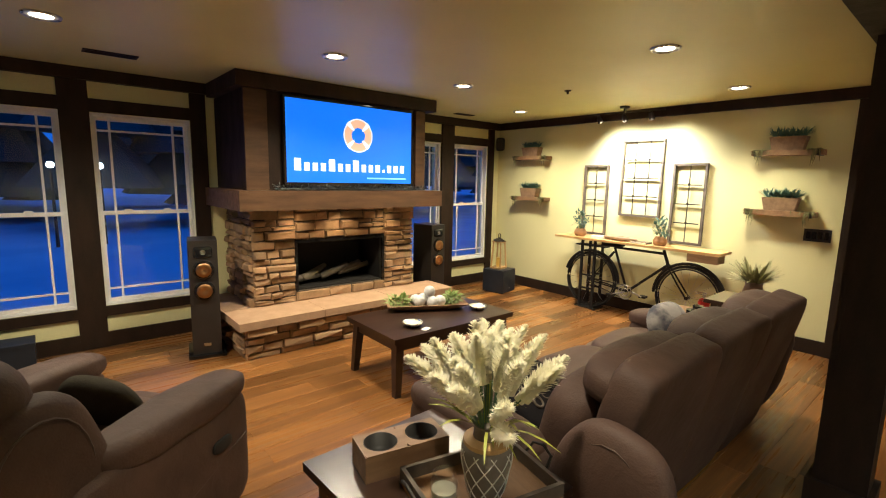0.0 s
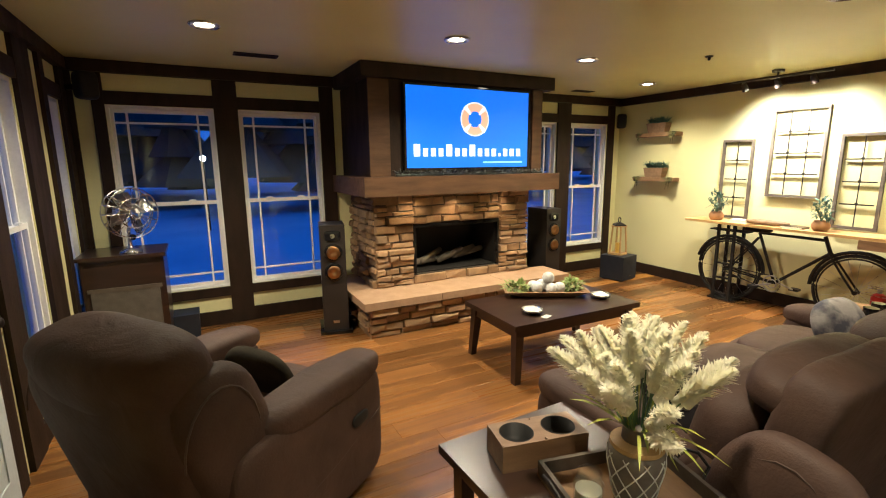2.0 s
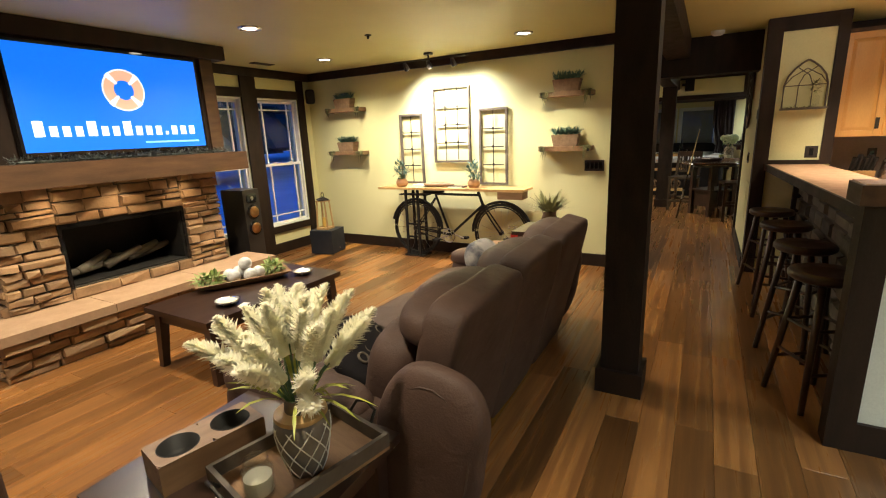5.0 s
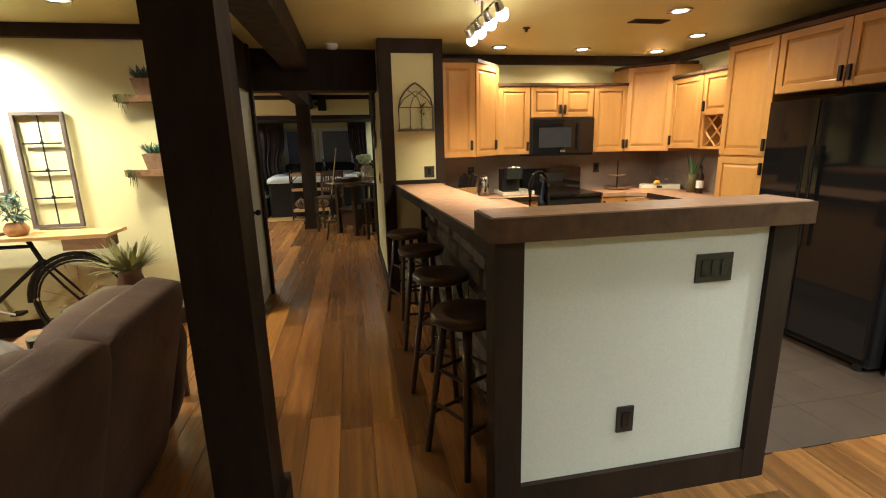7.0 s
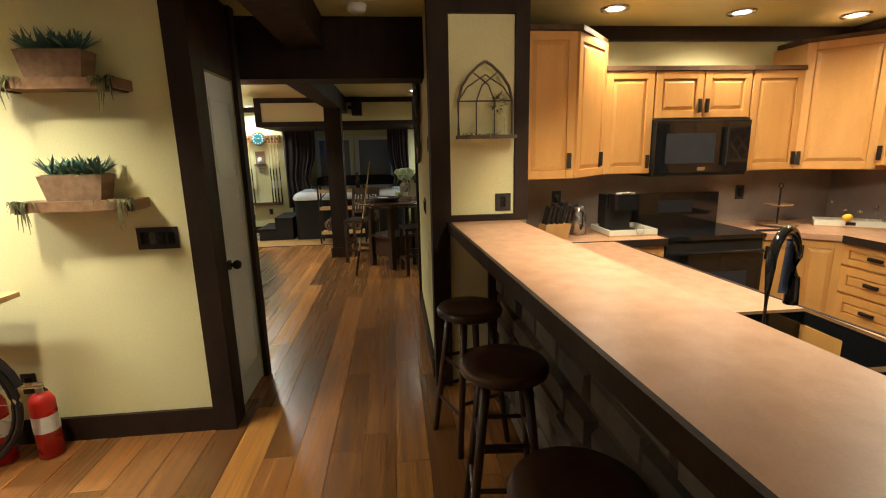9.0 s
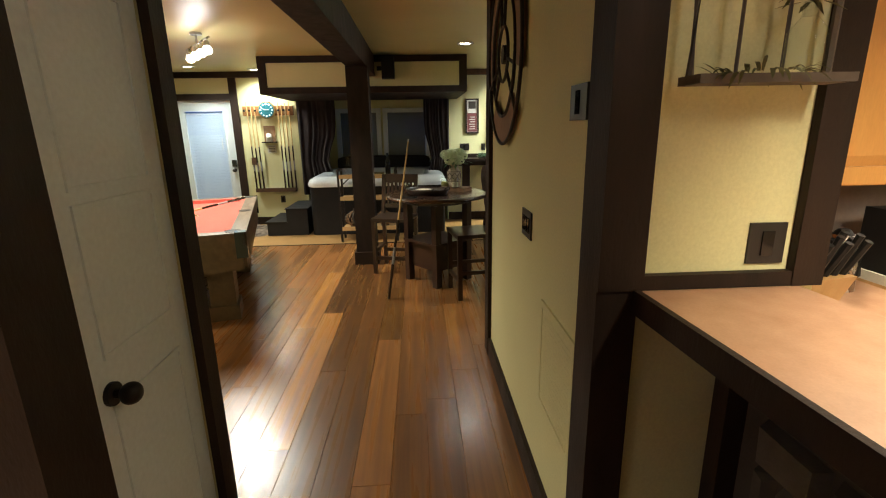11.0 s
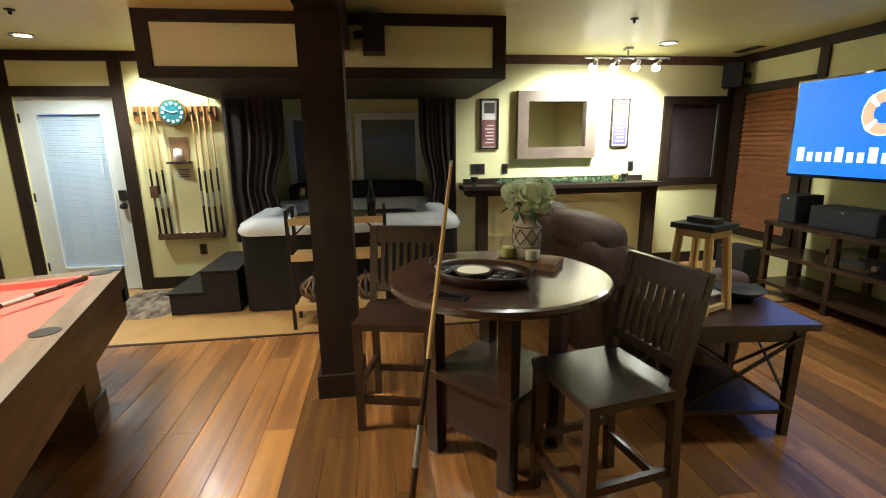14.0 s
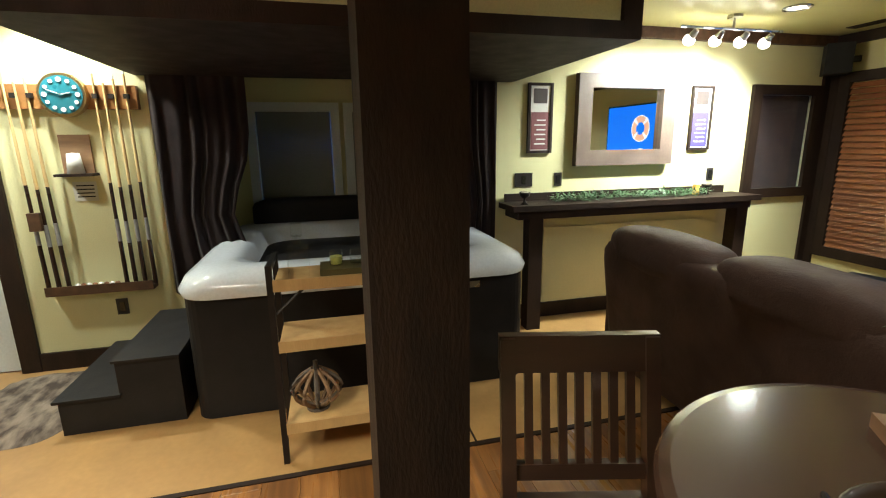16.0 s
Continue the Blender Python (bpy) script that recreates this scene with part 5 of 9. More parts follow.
# end table dressing
EM = pose(0.69, 1.70, 0.55, 0, 0, -12)
ob = thing("cup_caddy", "wooden block caddy with two round black cup wells", "caddy", EM)
M_WALNUT = mat("walnut_block", (0.23, 0.13, 0.068), (0.14, 0.075, 0.04), 4, 0.5, bump=0.2, stretch=(1, 6, 6), fine=40)
bm = B((-0.165, -0.075, 0.0, 0.165, 0.075, 0.045), (-0.165, -0.075, 0.045, -0.160, 0.075, 0.098), (0.160, -0.075, 0.045, 0.165, 0.075, 0.098), (-0.160, -0.075, 0.045, 0.160, -0.070, 0.098), (-0.160, 0.070, 0.045, 0.160, 0.075, 0.098))
part("block", bm, M_WALNUT, ob)
for _s in (-1, 1):
    bm = bmesh.new()
    _pr = None
    for _k in range(33):
        _a = 2 * math.pi * _k / 32
        _c, _n = math.cos(_a), math.sin(_a)
        _e = 1 / max(abs(_c) / 0.0825, abs(_n) / 0.075)
        _row = [bm.verts.new((_s * 0.0825 + _r * _c, _r * _n, _z)) for _r, _z in ((_e, 0.094), (_e, 0.100), (0.063, 0.100), (0.063, 0.047), (0.0001, 0.047))]
        if _pr:
            for _i in range(4):
                bm.faces.new((_pr[_i], _pr[_i + 1], _row[_i + 1], _row[_i]))
        _pr = _row
    part("top_plate", bm, M_WALNUT, ob)
    part("well", L([(0.0, 0.048), (0.060, 0.048), (0.062, 0.101), (0.0595, 0.101), (0.057, 0.052), (0.0, 0.052)], 32, at=(_s * 0.0825, 0, 0)), M_BLACKM, ob, "black cup well", smooth=True)
TM = pose(0.80, 1.39, 0.55, 0, 0, -13)
ob = thing("serving_tray", "weathered wooden serving tray with iron handles", "tray", TM)
part("bottom", B((-0.23, -0.16, 0, 0.23, 0.16, 0.012)), M_RUSTIC, ob)
for _b in ((-0.23, -0.16, 0.012, 0.23, -0.145, 0.06), (-0.23, 0.145, 0.012, 0.23, 0.16, 0.06), (-0.23, -0.145, 0.012, -0.215, 0.145, 0.06), (0.215, -0.145, 0.012, 0.23, 0.145, 0.06)):
    part("rail", B(_b), M_FRAMEWOOD, ob, bevel=0.003)
for _s in (-1, 1):
    part("handle", TUBE([(_s * 0.232, -0.06, 0.045), (_s * 0.265, -0.05, 0.085), (_s * 0.27, 0, 0.10), (_s * 0.265, 0.05, 0.085), (_s * 0.232, 0.06, 0.045)], 0.006, 7), M_IRON, ob)
ob = thing("jar_candle", "cream candle in a clear glass jar", "candle", pose(0.645, 1.40, 0.563))
part("jar", L([(0, 0), (0.042, 0), (0.045, 0.01), (0.045, 0.085), (0.036, 0.10), (0.037, 0.12), (0.034, 0.12), (0.033, 0.10), (0.041, 0.083), (0.041, 0.012), (0, 0.012)], 28), M_JAR, ob, smooth=True)
part("wax", L([(0, 0.013), (0.040, 0.013), (0.040, 0.062), (0, 0.062)], 24), M_CREAM, ob)
ob = thing("flower_vase", "grey carved vase with cream pampas plumes and yellow blades", "vase", pose(0.79, 1.355, 0.563))
M_VASE = mat("grey_carved_vase", (0.22, 0.19, 0.16), (0.16, 0.135, 0.115), 14, 0.7, bump=0.3)
VP = [(0.0, 0.0), (0.05, 0.0), (0.062, 0.03), (0.075, 0.09), (0.083, 0.14), (0.083, 0.175), (0.074, 0.192)]
part("body", L(VP + [(0.0, 0.192)], 36), M_VASE, ob, smooth=True)
part("neck", L([(0.0, 0.188), (0.076, 0.188), (0.080, 0.194), (0.078, 0.204), (0.048, 0.212), (0.0, 0.212)], 36), M_PALEWOOD, ob, "tan wooden collar")
part("lip", L([(0.0, 0.212), (0.046, 0.212), (0.044, 0.25), (0.050, 0.258), (0.044, 0.258), (0.038, 0.24), (0, 0.24)], 30), M_VASE, ob, smooth=True)


def vase_r(z):
    for (r0, z0), (r1, z1) in zip(VP[1:], VP[2:]):
        if z0 <= z <= z1:
            return r0 + (r1 - r0) * (z - z0) / (z1 - z0)
    return 0.05


for _s in (-1, 1):
    for _k in range(9):
        _pts = []
        for _i in range(13):
            _z = 0.004 + 0.172 * _i / 12
            _a = 2 * math.pi * _k / 9 + _s * _i / 12 * 1.5
            _r = vase_r(_z) + 0.0015
            _pts.append((_r * math.cos(_a), _r * math.sin(_a), _z))
        part("carved_line", TUBE(_pts, 0.0022, 4), M_PAPER, ob)
rng = random.Random(77)
stems = bmesh.new()
for _i in range(30):
    _a = 2.399 * _i + rng.uniform(-0.3, 0.3)
    _sp = 0.02 + 0.15 * (_i / 29) ** 0.75
    _h = 0.27 + (0.24 - 0.95 * _sp) + rng.uniform(-0.03, 0.04)
    _top = Vector((_sp * math.cos(_a), _sp * math.sin(_a), _h))
    _low = Vector((0.02 * math.cos(_a), 0.02 * math.sin(_a), 0.22))
    TUBE([_low, _low.lerp(_top, 0.5) + Vector((0, 0, 0.02)), _top], 0.0025, 5, bm=stems)
    bm = bmesh.new()
    _ax = (_top - _low).normalized()
    _len = rng.uniform(0.15, 0.21)
    _q = _ax.to_track_quat("Z", "Y").to_matrix()
    _bend = Vector((math.cos(_a), math.sin(_a), -0.3)) * rng.uniform(0.005, 0.05)
    for _k in range(420):
        _t = _k / 420
        _rad = 0.040 * math.sin(math.pi * min(1, 0.14 + _t * 0.84)) ** 0.6
        _an = _k * 2.4
        _p = _top + _ax * (_t * _len - 0.05) + _bend * _t * _t
        _d = _q @ Vector((math.cos(_an), math.sin(_an), 1.1 + rng.uniform(-0.3, 0.6)))
        blade(bm, _p, _d, _rad * rng.uniform(0.7, 1.5), 0.0066, 0.006, 2)
    TUBE([_top - _ax * 0.05, _top + _ax * (_len * 0.4 - 0.05) + _bend * 0.16, _top + _ax * (_len * 0.9 - 0.05) + _bend * 0.8], 0.019, 7, bm=bm, taper=0.45)
    part("plume", bm, M_PLUME, ob)
part("stem", stems, M_LEAF, ob)
part("blade", tuft(41, 30, 1.0, 0.26, 0.008, 0.12, (0, 0, 0.24), 0.03, 0.4), M_YELLOWLEAF, ob)

# cushions and throws on the seats
def cushion(m, size, label, material):
    ob = thing("throw_pillow", label, "pillow", m)
    part("pillow", PAD((0, 0, 0), size, 2.4, 12, lump=0.012), material, ob, smooth=True)
    return ob


M_PATTERN = mat("dark_patterned_fabric", (0.016, 0.014, 0.016), (0.30, 0.27, 0.25), 9, 0.8, bump=0.2, contrast=0.12)
p = cushion(pose(1.52, 1.70, 0.555, 40, 0, 10), (0.42, 0.40, 0.15), "dark patterned throw pillow leaning on the sofa back", mat("black_pillow", (0.014, 0.012, 0.014), (0.022, 0.02, 0.022), 9, 0.8, bump=0.3))
for _i in range(4):
    part("ring_motif", RING((-0.12 + 0.08 * _i, -0.02 + 0.015 * _i, 0.066), 0.026, 0.006, "z", 18), M_FRAMEWOOD, p, "printed ring motif")
cushion(pose(-0.13, 2.84, 0.55, 70, 0, 127), (0.42, 0.36, 0.15), "dark olive throw pillow on the recliner", mat("olive_pillow", (0.045, 0.038, 0.027), (0.03, 0.025, 0.018), 9, 0.85, bump=0.4))
cushion(pose(3.06, 1.74, 0.58, 62, 0, -10), (0.42, 0.40, 0.15), "grey and navy patterned pillow at the sofa's end", mat("grey_navy_fabric", (0.05, 0.05, 0.07), (0.28, 0.26, 0.25), 8, 0.85, bump=0.3, contrast=0.2))
for _n in ("black_pillow", "olive_pillow"):
    bpy.data.materials[_n].node_tree.nodes["Principled BSDF"].inputs["Specular IOR Level"].default_value = 0.1
ob = thing("arm_tray", "wooden tray resting over the sofa's padded arm", "tray", pose(3.40, 1.72, 0.48, 0, 0, 6))
part("top", B((-0.20, -0.16, 0.14, 0.20, 0.16, 0.16)), M_RUSTIC, ob, bevel=0.003)
for _s in (-1, 1):
    part("side", B((_s * 0.19 - 0.01, -0.15, 0.04, _s * 0.19 + 0.01, 0.15, 0.14)), M_DARKWOOD, ob)
    part("cup", C((_s * 0.08, 0, 0.16), (_s * 0.08, 0, 0.21), 0.04, seg=18), M_BLACK, ob)

# corner cabinet with a desk fan
ob = thing("corner_cabinet", "dark wooden cabinet with grey fabric front in the corner", "cabinet", pose(-0.90, 5.14, 0, 0, 0, 0))
part("body", B((-0.30, -0.20, 0.05, 0.27, 0.26, 0.86)), M_DARKWOOD, ob, bevel=0.005)
part("top", B((-0.32, -0.23, 0.86, 0.29, 0.28, 0.89)), M_DARKWOOD, ob, bevel=0.006)
part("front_panel", B((-0.25, -0.21, 0.12, 0.22, -0.20, 0.60)), mat("grey_fabric", (0.115, 0.098, 0.08), (0.085, 0.072, 0.06), 20, 0.9, bump=0.3, fine=120), ob, "grey fabric panel")
part("panel_frame", B((-0.27, -0.214, 0.60, 0.24, -0.20, 0.63)), M_FRAMEWOOD, ob)
for _s in (-1, 1):
    part("foot", B((_s * 0.26 - 0.03 - 0.015, -0.18, 0, _s * 0.26 + 0.03 - 0.015, 0.24, 0.05)), M_DARKWOOD, ob)
ob = thing("desk_fan", "chrome vintage desk fan on the corner cabinet", "fan", pose(-0.86, 5.06, 0.89, 0, 0, 35))
part("base", L([(0, 0), (0.085, 0), (0.08, 0.015), (0.03, 0.035), (0.014, 0.06), (0.012, 0.20), (0, 0.20)], 28), M_STEEL, ob, smooth=True)
bm = PAD((0, 0.06, 0.33), (0.11, 0.17, 0.11), 2.3, 8)
part("motor", bm, M_STEEL, ob, smooth=True)
part("knob", PAD((0, -0.05, 0.13), (0.05, 0.05, 0.05), 2, 6), M_BLACK, ob, smooth=True)
for _y, _r in ((-0.10, 0.20), (-0.02, 0.20), (-0.125, 0.12), (-0.135, 0.05)):
    part("guard_ring", RING((0, _y, 0.33), _r, 0.0045, "y", 44), M_STEEL, ob)
for _i in range(16):
    _a = 2 * math.pi * _i / 16
    _c, _s2 = math.cos(_a), math.sin(_a)
    part("guard_wire", TUBE([(0.03 * _c, -0.137, 0.33 + 0.03 * _s2), (0.12 * _c, -0.127, 0.33 + 0.12 * _s2), (0.20 * _c, -0.10, 0.33 + 0.20 * _s2), (0.20 * _c, -0.02, 0.33 + 0.20 * _s2), (0.05 * _c, 0.03, 0.33 + 0.05 * _s2)], 0.003, 5), M_STEEL, ob)
for _i in range(4):
    _a = 2 * math.pi * _i / 4 + 0.4
    bm = bmesh.new()
    _v = []
    for _r, _w, _t in ((0.02, 0.02, 0.0), (0.09, 0.05, 0.02), (0.16, 0.055, 0.03), (0.175, 0.02, 0.02)):
        _v.append([bm.verts.new((_r * math.cos(_a) - s * _w * math.sin(_a), -0.06 + s * _t, 0.33 + _r * math.sin(_a) + s * _w * math.cos(_a))) for s in (-1, 1)])
    for _p, _q in zip(_v, _v[1:]):
        bm.faces.new((_p[0], _p[1], _q[1], _q[0]))
    bmesh.ops.solidify(bm, geom=bm.faces[:], thickness=0.002)
    part("fan_blade", bm, M_STEEL, ob)
ob = thing("storage_box", "low dark blue box beside the corner cabinet", "box", pose(-0.54, 5.36, 0))
part("box", B((-0.12, -0.12, 0, 0.12, 0.12, 0.20)), M_NAVY, ob, bevel=0.008)
part("lid", B((-0.125, -0.125, 0.20, 0.125, 0.125, 0.23)), M_NAVY, ob, bevel=0.006)

# mantel garland
ob = thing("mantel_garland", "dark frosted evergreen garland along the mantel", "garland")
bm = bmesh.new()
rng = random.Random(8)
for _i in range(900):
    _x = rng.uniform(1.32, 3.02)
    blade(bm, (_x, 4.54 + rng.uniform(-0.03, 0.03), 1.478 + rng.uniform(0, 0.035)), (rng.uniform(-1, 1), rng.uniform(-1, 0.6), rng.uniform(-0.1, 1)), rng.uniform(0.03, 0.06), 0.006, 0.01, 2)
TUBE([(1.32 + 0.17 * k, 4.545, 1.488) for k in range(11)], 0.010, 6, bm=bm)
part("sprig", bm, mat("frosted_evergreen", (0.045, 0.055, 0.045), (0.13, 0.14, 0.13), 25, 0.7, bump=0.1), ob)

# outside: woods at dusk, and yard lamps
bm = bmesh.new()
rng = random.Random(2)
for _i in range(140):
    _x, _y = rng.uniform(-40, 45), rng.uniform(19, 45)
    _h = rng.uniform(6, 13)
    for _k in range(5):
        _z = -0.3 + _h * (0.12 + 0.16 * _k)
        L([(_h * 0.20 * (1 - _k / 5.5) * rng.uniform(0.8, 1.2), _z), (_h * 0.05 * (1 - _k / 6), _z + _h * 0.17), (0.02, _z + _h * 0.26)], 7, bm, (_x, _y, 0))
tagged(part("far_woods", bm, mat("dusk_conifers", (0.03, 0.065, 0.06), (0.018, 0.045, 0.045), 2, 0.9)), "dark conifer woods beyond the snowy yard", "woods", kind="stuff")
for _x in (-0.11, 0.91):
    ob = thing("yard_lamp", "lit round yard lamp on a dark pole", "outdoor lamp", pose(_x, 16.0, -0.35), "yard lamps")
    part("pole", C((0, 0, 0), (0, 0, 2.05), 0.04, 0.03, 10), M_IRON, ob)
    part("globe", PAD((0, 0, 2.12), (0.17, 0.17, 0.17), 2, 8), glow("yard_lamp_glow", (0.75, 0.88, 1.0), 14.0), ob, "glowing globe", smooth=True)


# ---- kitchen: large things ----
def cab_front(parent, a, b, z0, z1, handle=None, drawer=False, m=None):
    """A raised-panel maple front between plan points a and b, looking to the right of a->b."""
    m = m or M_MAPLE
    d = Vector((b[0] - a[0], b[1] - a[1]))
    w = d.length
    rot = Matrix.Translation((a[0], a[1], 0)) @ Matrix.Rotation(math.atan2(d.y, d.x), 4, 'Z') @ Matrix.Diagonal((1, -1, 1, 1))
    # local: x along the front, +y out of it
    g, s = 0.004, min(0.058, w * 0.22, (z1 - z0) * 0.3)
    bm = B((g, 0, z0 + g, s, 0.02, z1 - g), (w - s, 0, z0 + g, w - g, 0.02, z1 - g), (s, 0, z1 - s, w - s, 0.02, z1 - g), (s, 0, z0 + g, w - s, 0.02, z0 + s))
    bm.transform(rot)
    bmesh.ops.reverse_faces(bm, faces=bm.faces[:])
    dr = part("drawer_front" if drawer else "door", bm, m, parent, bevel=0.003)
    bm = bmesh.new()
    ins = min(0.03, (w - 2 * s) * 0.2, (z1 - z0 - 2 * s) * 0.2)
    o = [(s, 0.006, z0 + s), (w - s, 0.006, z0 + s), (w - s, 0.006, z1 - s), (s, 0.006, z1 - s)]
    i = [(s + ins, 0.017, z0 + s + ins), (w - s - ins, 0.017, z0 + s + ins), (w - s - ins, 0.017, z1 - s - ins), (s + ins, 0.017, z1 - s - ins)]
    ov, iv = [bm.verts.new(p) for p in o], [bm.verts.new(p) for p in i]
    for k in range(4):
        bm.faces.new((ov[k], ov[(k + 1) % 4], iv[(k + 1) % 4], iv[k]))
    bm.faces.new(iv)
    bm.transform(rot)
    bmesh.ops.reverse_faces(bm, faces=bm.faces[:])
    part("raised_panel", bm, m, dr)
    if handle:
        hx = s * 0.5 if handle == "l" else (w - s * 0.5 if handle == "r" else w / 2)
        hz = z0 + 0.09 if z0 > 1.0 else z1 - 0.09
        if drawer:
            bm = B((w / 2 - 0.05, 0.02, (z0 + z1) / 2 - 0.012, w / 2 + 0.05, 0.038, (z0 + z1) / 2 + 0.012))
        else:
            bm = B((hx - 0.012, 0.02, hz - 0.05, hx + 0.012, 0.038, hz + 0.05))
        bm.transform(rot)
        bmesh.ops.reverse_faces(bm, faces=bm.faces[:])
        part("handle", bm, M_IRON, dr, "dark iron pull", bevel=0.004)
    return dr


def unit(name, label, outline, z0, z1, crown=""):
    ob = thing(name, label, "cabinet")
    part("body", PRISM(outline, z0, z1), M_MAPLE, ob)
    if crown:
        n = len(outline)
        cx, cy = sum(p[0] for p in outline) / n, sum(p[1] for p in outline) / n
        gx, gy = (0.03 if "x" in crown else 0.0), (0.03 if "y" in crown else 0.0)
        big = [(x + (gx if x > cx else -gx), y + (gy if y > cy else -gy)) for x, y in outline]
        big = [(min(x, XK - 0.062), max(y, YS + 0.062)) for x, y in big]
        part("cornice", PRISM(big, z1, z1 + 0.032), M_MANTEL, ob, bevel=0.008)
    return ob


# wall cabinets along the range wall
c = unit("corner_wall_cabinet", "tall honey maple corner cabinet by the partition", [(6.44, -0.70), (5.77, -0.70), (5.77, -1.06), (6.12, -1.41), (6.44, -1.41)], 1.37, 2.30, "xy")
cab_front(c, (5.77, -0.705), (5.77, -1.06), 1.37, 2.30, None)
cab_front(c, (5.77, -1.06), (6.12, -1.41), 1.37, 2.30, None)
for _h in ((5.755, -1.02), (6.06, -1.375)):
    part("handle", B((_h[0] - 0.02, _h[1] - 0.014, 1.44, _h[0] + 0.006, _h[1] + 0.014, 1.54)), M_IRON, c, "dark iron pull")
c = unit("wall_cabinet", "honey maple wall cabinet beside the microwave", [(6.44, -1.415), (6.12, -1.415), (6.12, -1.79), (6.44, -1.79)], 1.37, 2.11, "x")
cab_front(c, (6.12, -1.415), (6.12, -1.79), 1.37, 2.11, "r")
c = unit("wall_cabinet", "honey maple two-door cabinet above the microwave", [(6.44, -1.795), (6.12, -1.795), (6.12, -2.555), (6.44, -2.555)], 1.77, 2.11, "x")
cab_front(c, (6.12, -1.795), (6.12, -2.175), 1.77, 2.11, "r")
cab_front(c, (6.12, -2.175), (6.12, -2.555), 1.77, 2.11, "l")
c = unit("wall_cabinet", "honey maple wall cabinet beside the microwave", [(6.44, -2.56), (6.12, -2.56), (6.12, -2.98), (6.44, -2.98)], 1.37, 2.11, "x")
cab_front(c, (6.12, -2.56), (6.12, -2.98), 1.37, 2.11, "r")
c = unit("corner_wall_cabinet", "tall honey maple diagonal corner cabinet", [(6.44, -2.985), (6.12, -2.985), (5.78, -3.33), (5.78, -3.66), (6.44, -3.66)], 1.37, 2.30, "xy")
cab_front(c, (6.12, -2.985), (5.78, -3.33), 1.37, 2.30, "l")
c = unit("wall_cabinet", "narrow honey maple wall cabinet", [(5.775, -3.66), (5.775, -3.33), (5.30, -3.33), (5.30, -3.66)][::-1], 1.40, 2.14, "y")
cab_front(c, (5.775, -3.33), (5.30, -3.33), 1.40, 2.14, "l")
c = unit("wine_rack_cabinet", "honey maple cabinet with a lattice wine rack beneath", [(5.295, -3.66), (5.295, -3.33), (4.69, -3.33), (4.69, -3.66)][::-1], 1.73, 2.14, "y")
cab_front(c, (5.295, -3.33), (4.69, -3.33), 1.73, 2.14, "l")
part("rack_frame", B((5.265, -3.62, 1.40, 5.295, -3.33, 1.73), (4.69, -3.62, 1.40, 4.72, -3.33, 1.73), (4.72, -3.62, 1.40, 5.265, -3.33, 1.425)), M_MAPLE, c)
part("rack_back", B((4.72, -3.64, 1.40, 5.265, -3.62, 1.73)), M_TRIM, c)
for _k in range(-2, 4):
    for _s in (-1, 1):
        _x = 4.72 + 0.16 * _k + 0.08
        bm = bmesh.new()
        _pts = [(_x, 1.425), (_x + 0.305 * 1, 1.73)] if _s > 0 else [(_x + 0.305, 1.425), (_x, 1.73)]
        (_xa, _za), (_xb, _zb) = _pts
        _t0, _t1 = 0.0, 1.0
        for _lim, _sgn in ((4.72, 1), (5.265, -1)):
            _ta = (_lim - _xa) / (_xb - _xa)
            if (_xb - _xa) * _sgn > 0:
                _t0 = max(_t0, _ta)
            else:
                _t1 = min(_t1, _ta)
        if _t1 - _t0 > 0.05:
            _p = lambda t: (_xa + (_xb - _xa) * t, -3.36, _za + (_zb - _za) * t)
            part("lattice_slat", C(_p(_t0), _p(_t1), 0.011, seg=4), M_MAPLE, c)
# pantry, refrigerator and the cabinets over it
c = unit("pantry_cabinet", "tall honey maple pantry cabinet beside the refrigerator", [(4.685, -3.66), (4.685, -3.05), (4.19, -3.05), (4.19, -3.66)][::-1], 0.1, 2.27, "y")
cab_front(c, (4.685, -3.05), (4.19, -3.05), 1.36, 2.27, "r")
cab_front(c, (4.685, -3.05), (4.19, -3.05), 0.12, 1.35, "r")
c = unit("overhead_cabinet", "honey maple two-door cabinet over the refrigerator", [(4.185, -3.66), (4.185, -3.05), (3.12, -3.05), (3.12, -3.66)][::-1], 1.83, 2.27, "y")
cab_front(c, (4.185, -3.05), (3.655, -3.05), 1.83, 2.27, "r")
cab_front(c, (3.655, -3.05), (3.12, -3.05), 1.83, 2.27, "l")
c = unit("base_cabinet", "honey maple base cabinet next to the refrigerator", [(3.10, -3.66), (3.10, -3.05), (2.40, -3.05), (2.40, -3.66)][::-1], 0.0, 0.90)
cab_front(c, (3.10, -3.05), (2.40, -3.05), 0.12, 0.72, "l")
cab_front(c, (3.10, -3.05), (2.40, -3.05), 0.73, 0.89, "m", True)
ob = thing("refrigerator", "tall black side-by-side refrigerator", "refrigerator")
part("body", B((3.16, -3.64, 0.03, 4.11, -2.99, 1.77)), M_BLACKM, ob, bevel=0.008)
part("door", B((3.17, -2.985, 0.10, 3.70, -2.93, 1.765)), M_BLACK, ob, bevel=0.012)
part("door", B((3.71, -2.985, 0.10, 4.10, -2.93, 1.765)), M_BLACK, ob, bevel=0.012)
part("handle", C((3.67, -2.89, 0.75), (3.67, -2.89, 1.45), 0.013), M_BLACK, ob)
part("handle", C((3.74, -2.89, 0.75), (3.74, -2.89, 1.45), 0.013), M_BLACK, ob)
for _x in (3.22, 4.04):
    part("foot", C((_x, -2.98, 0), (_x, -2.98, 0.04), 0.025, seg=10), M_BLACKM, ob)
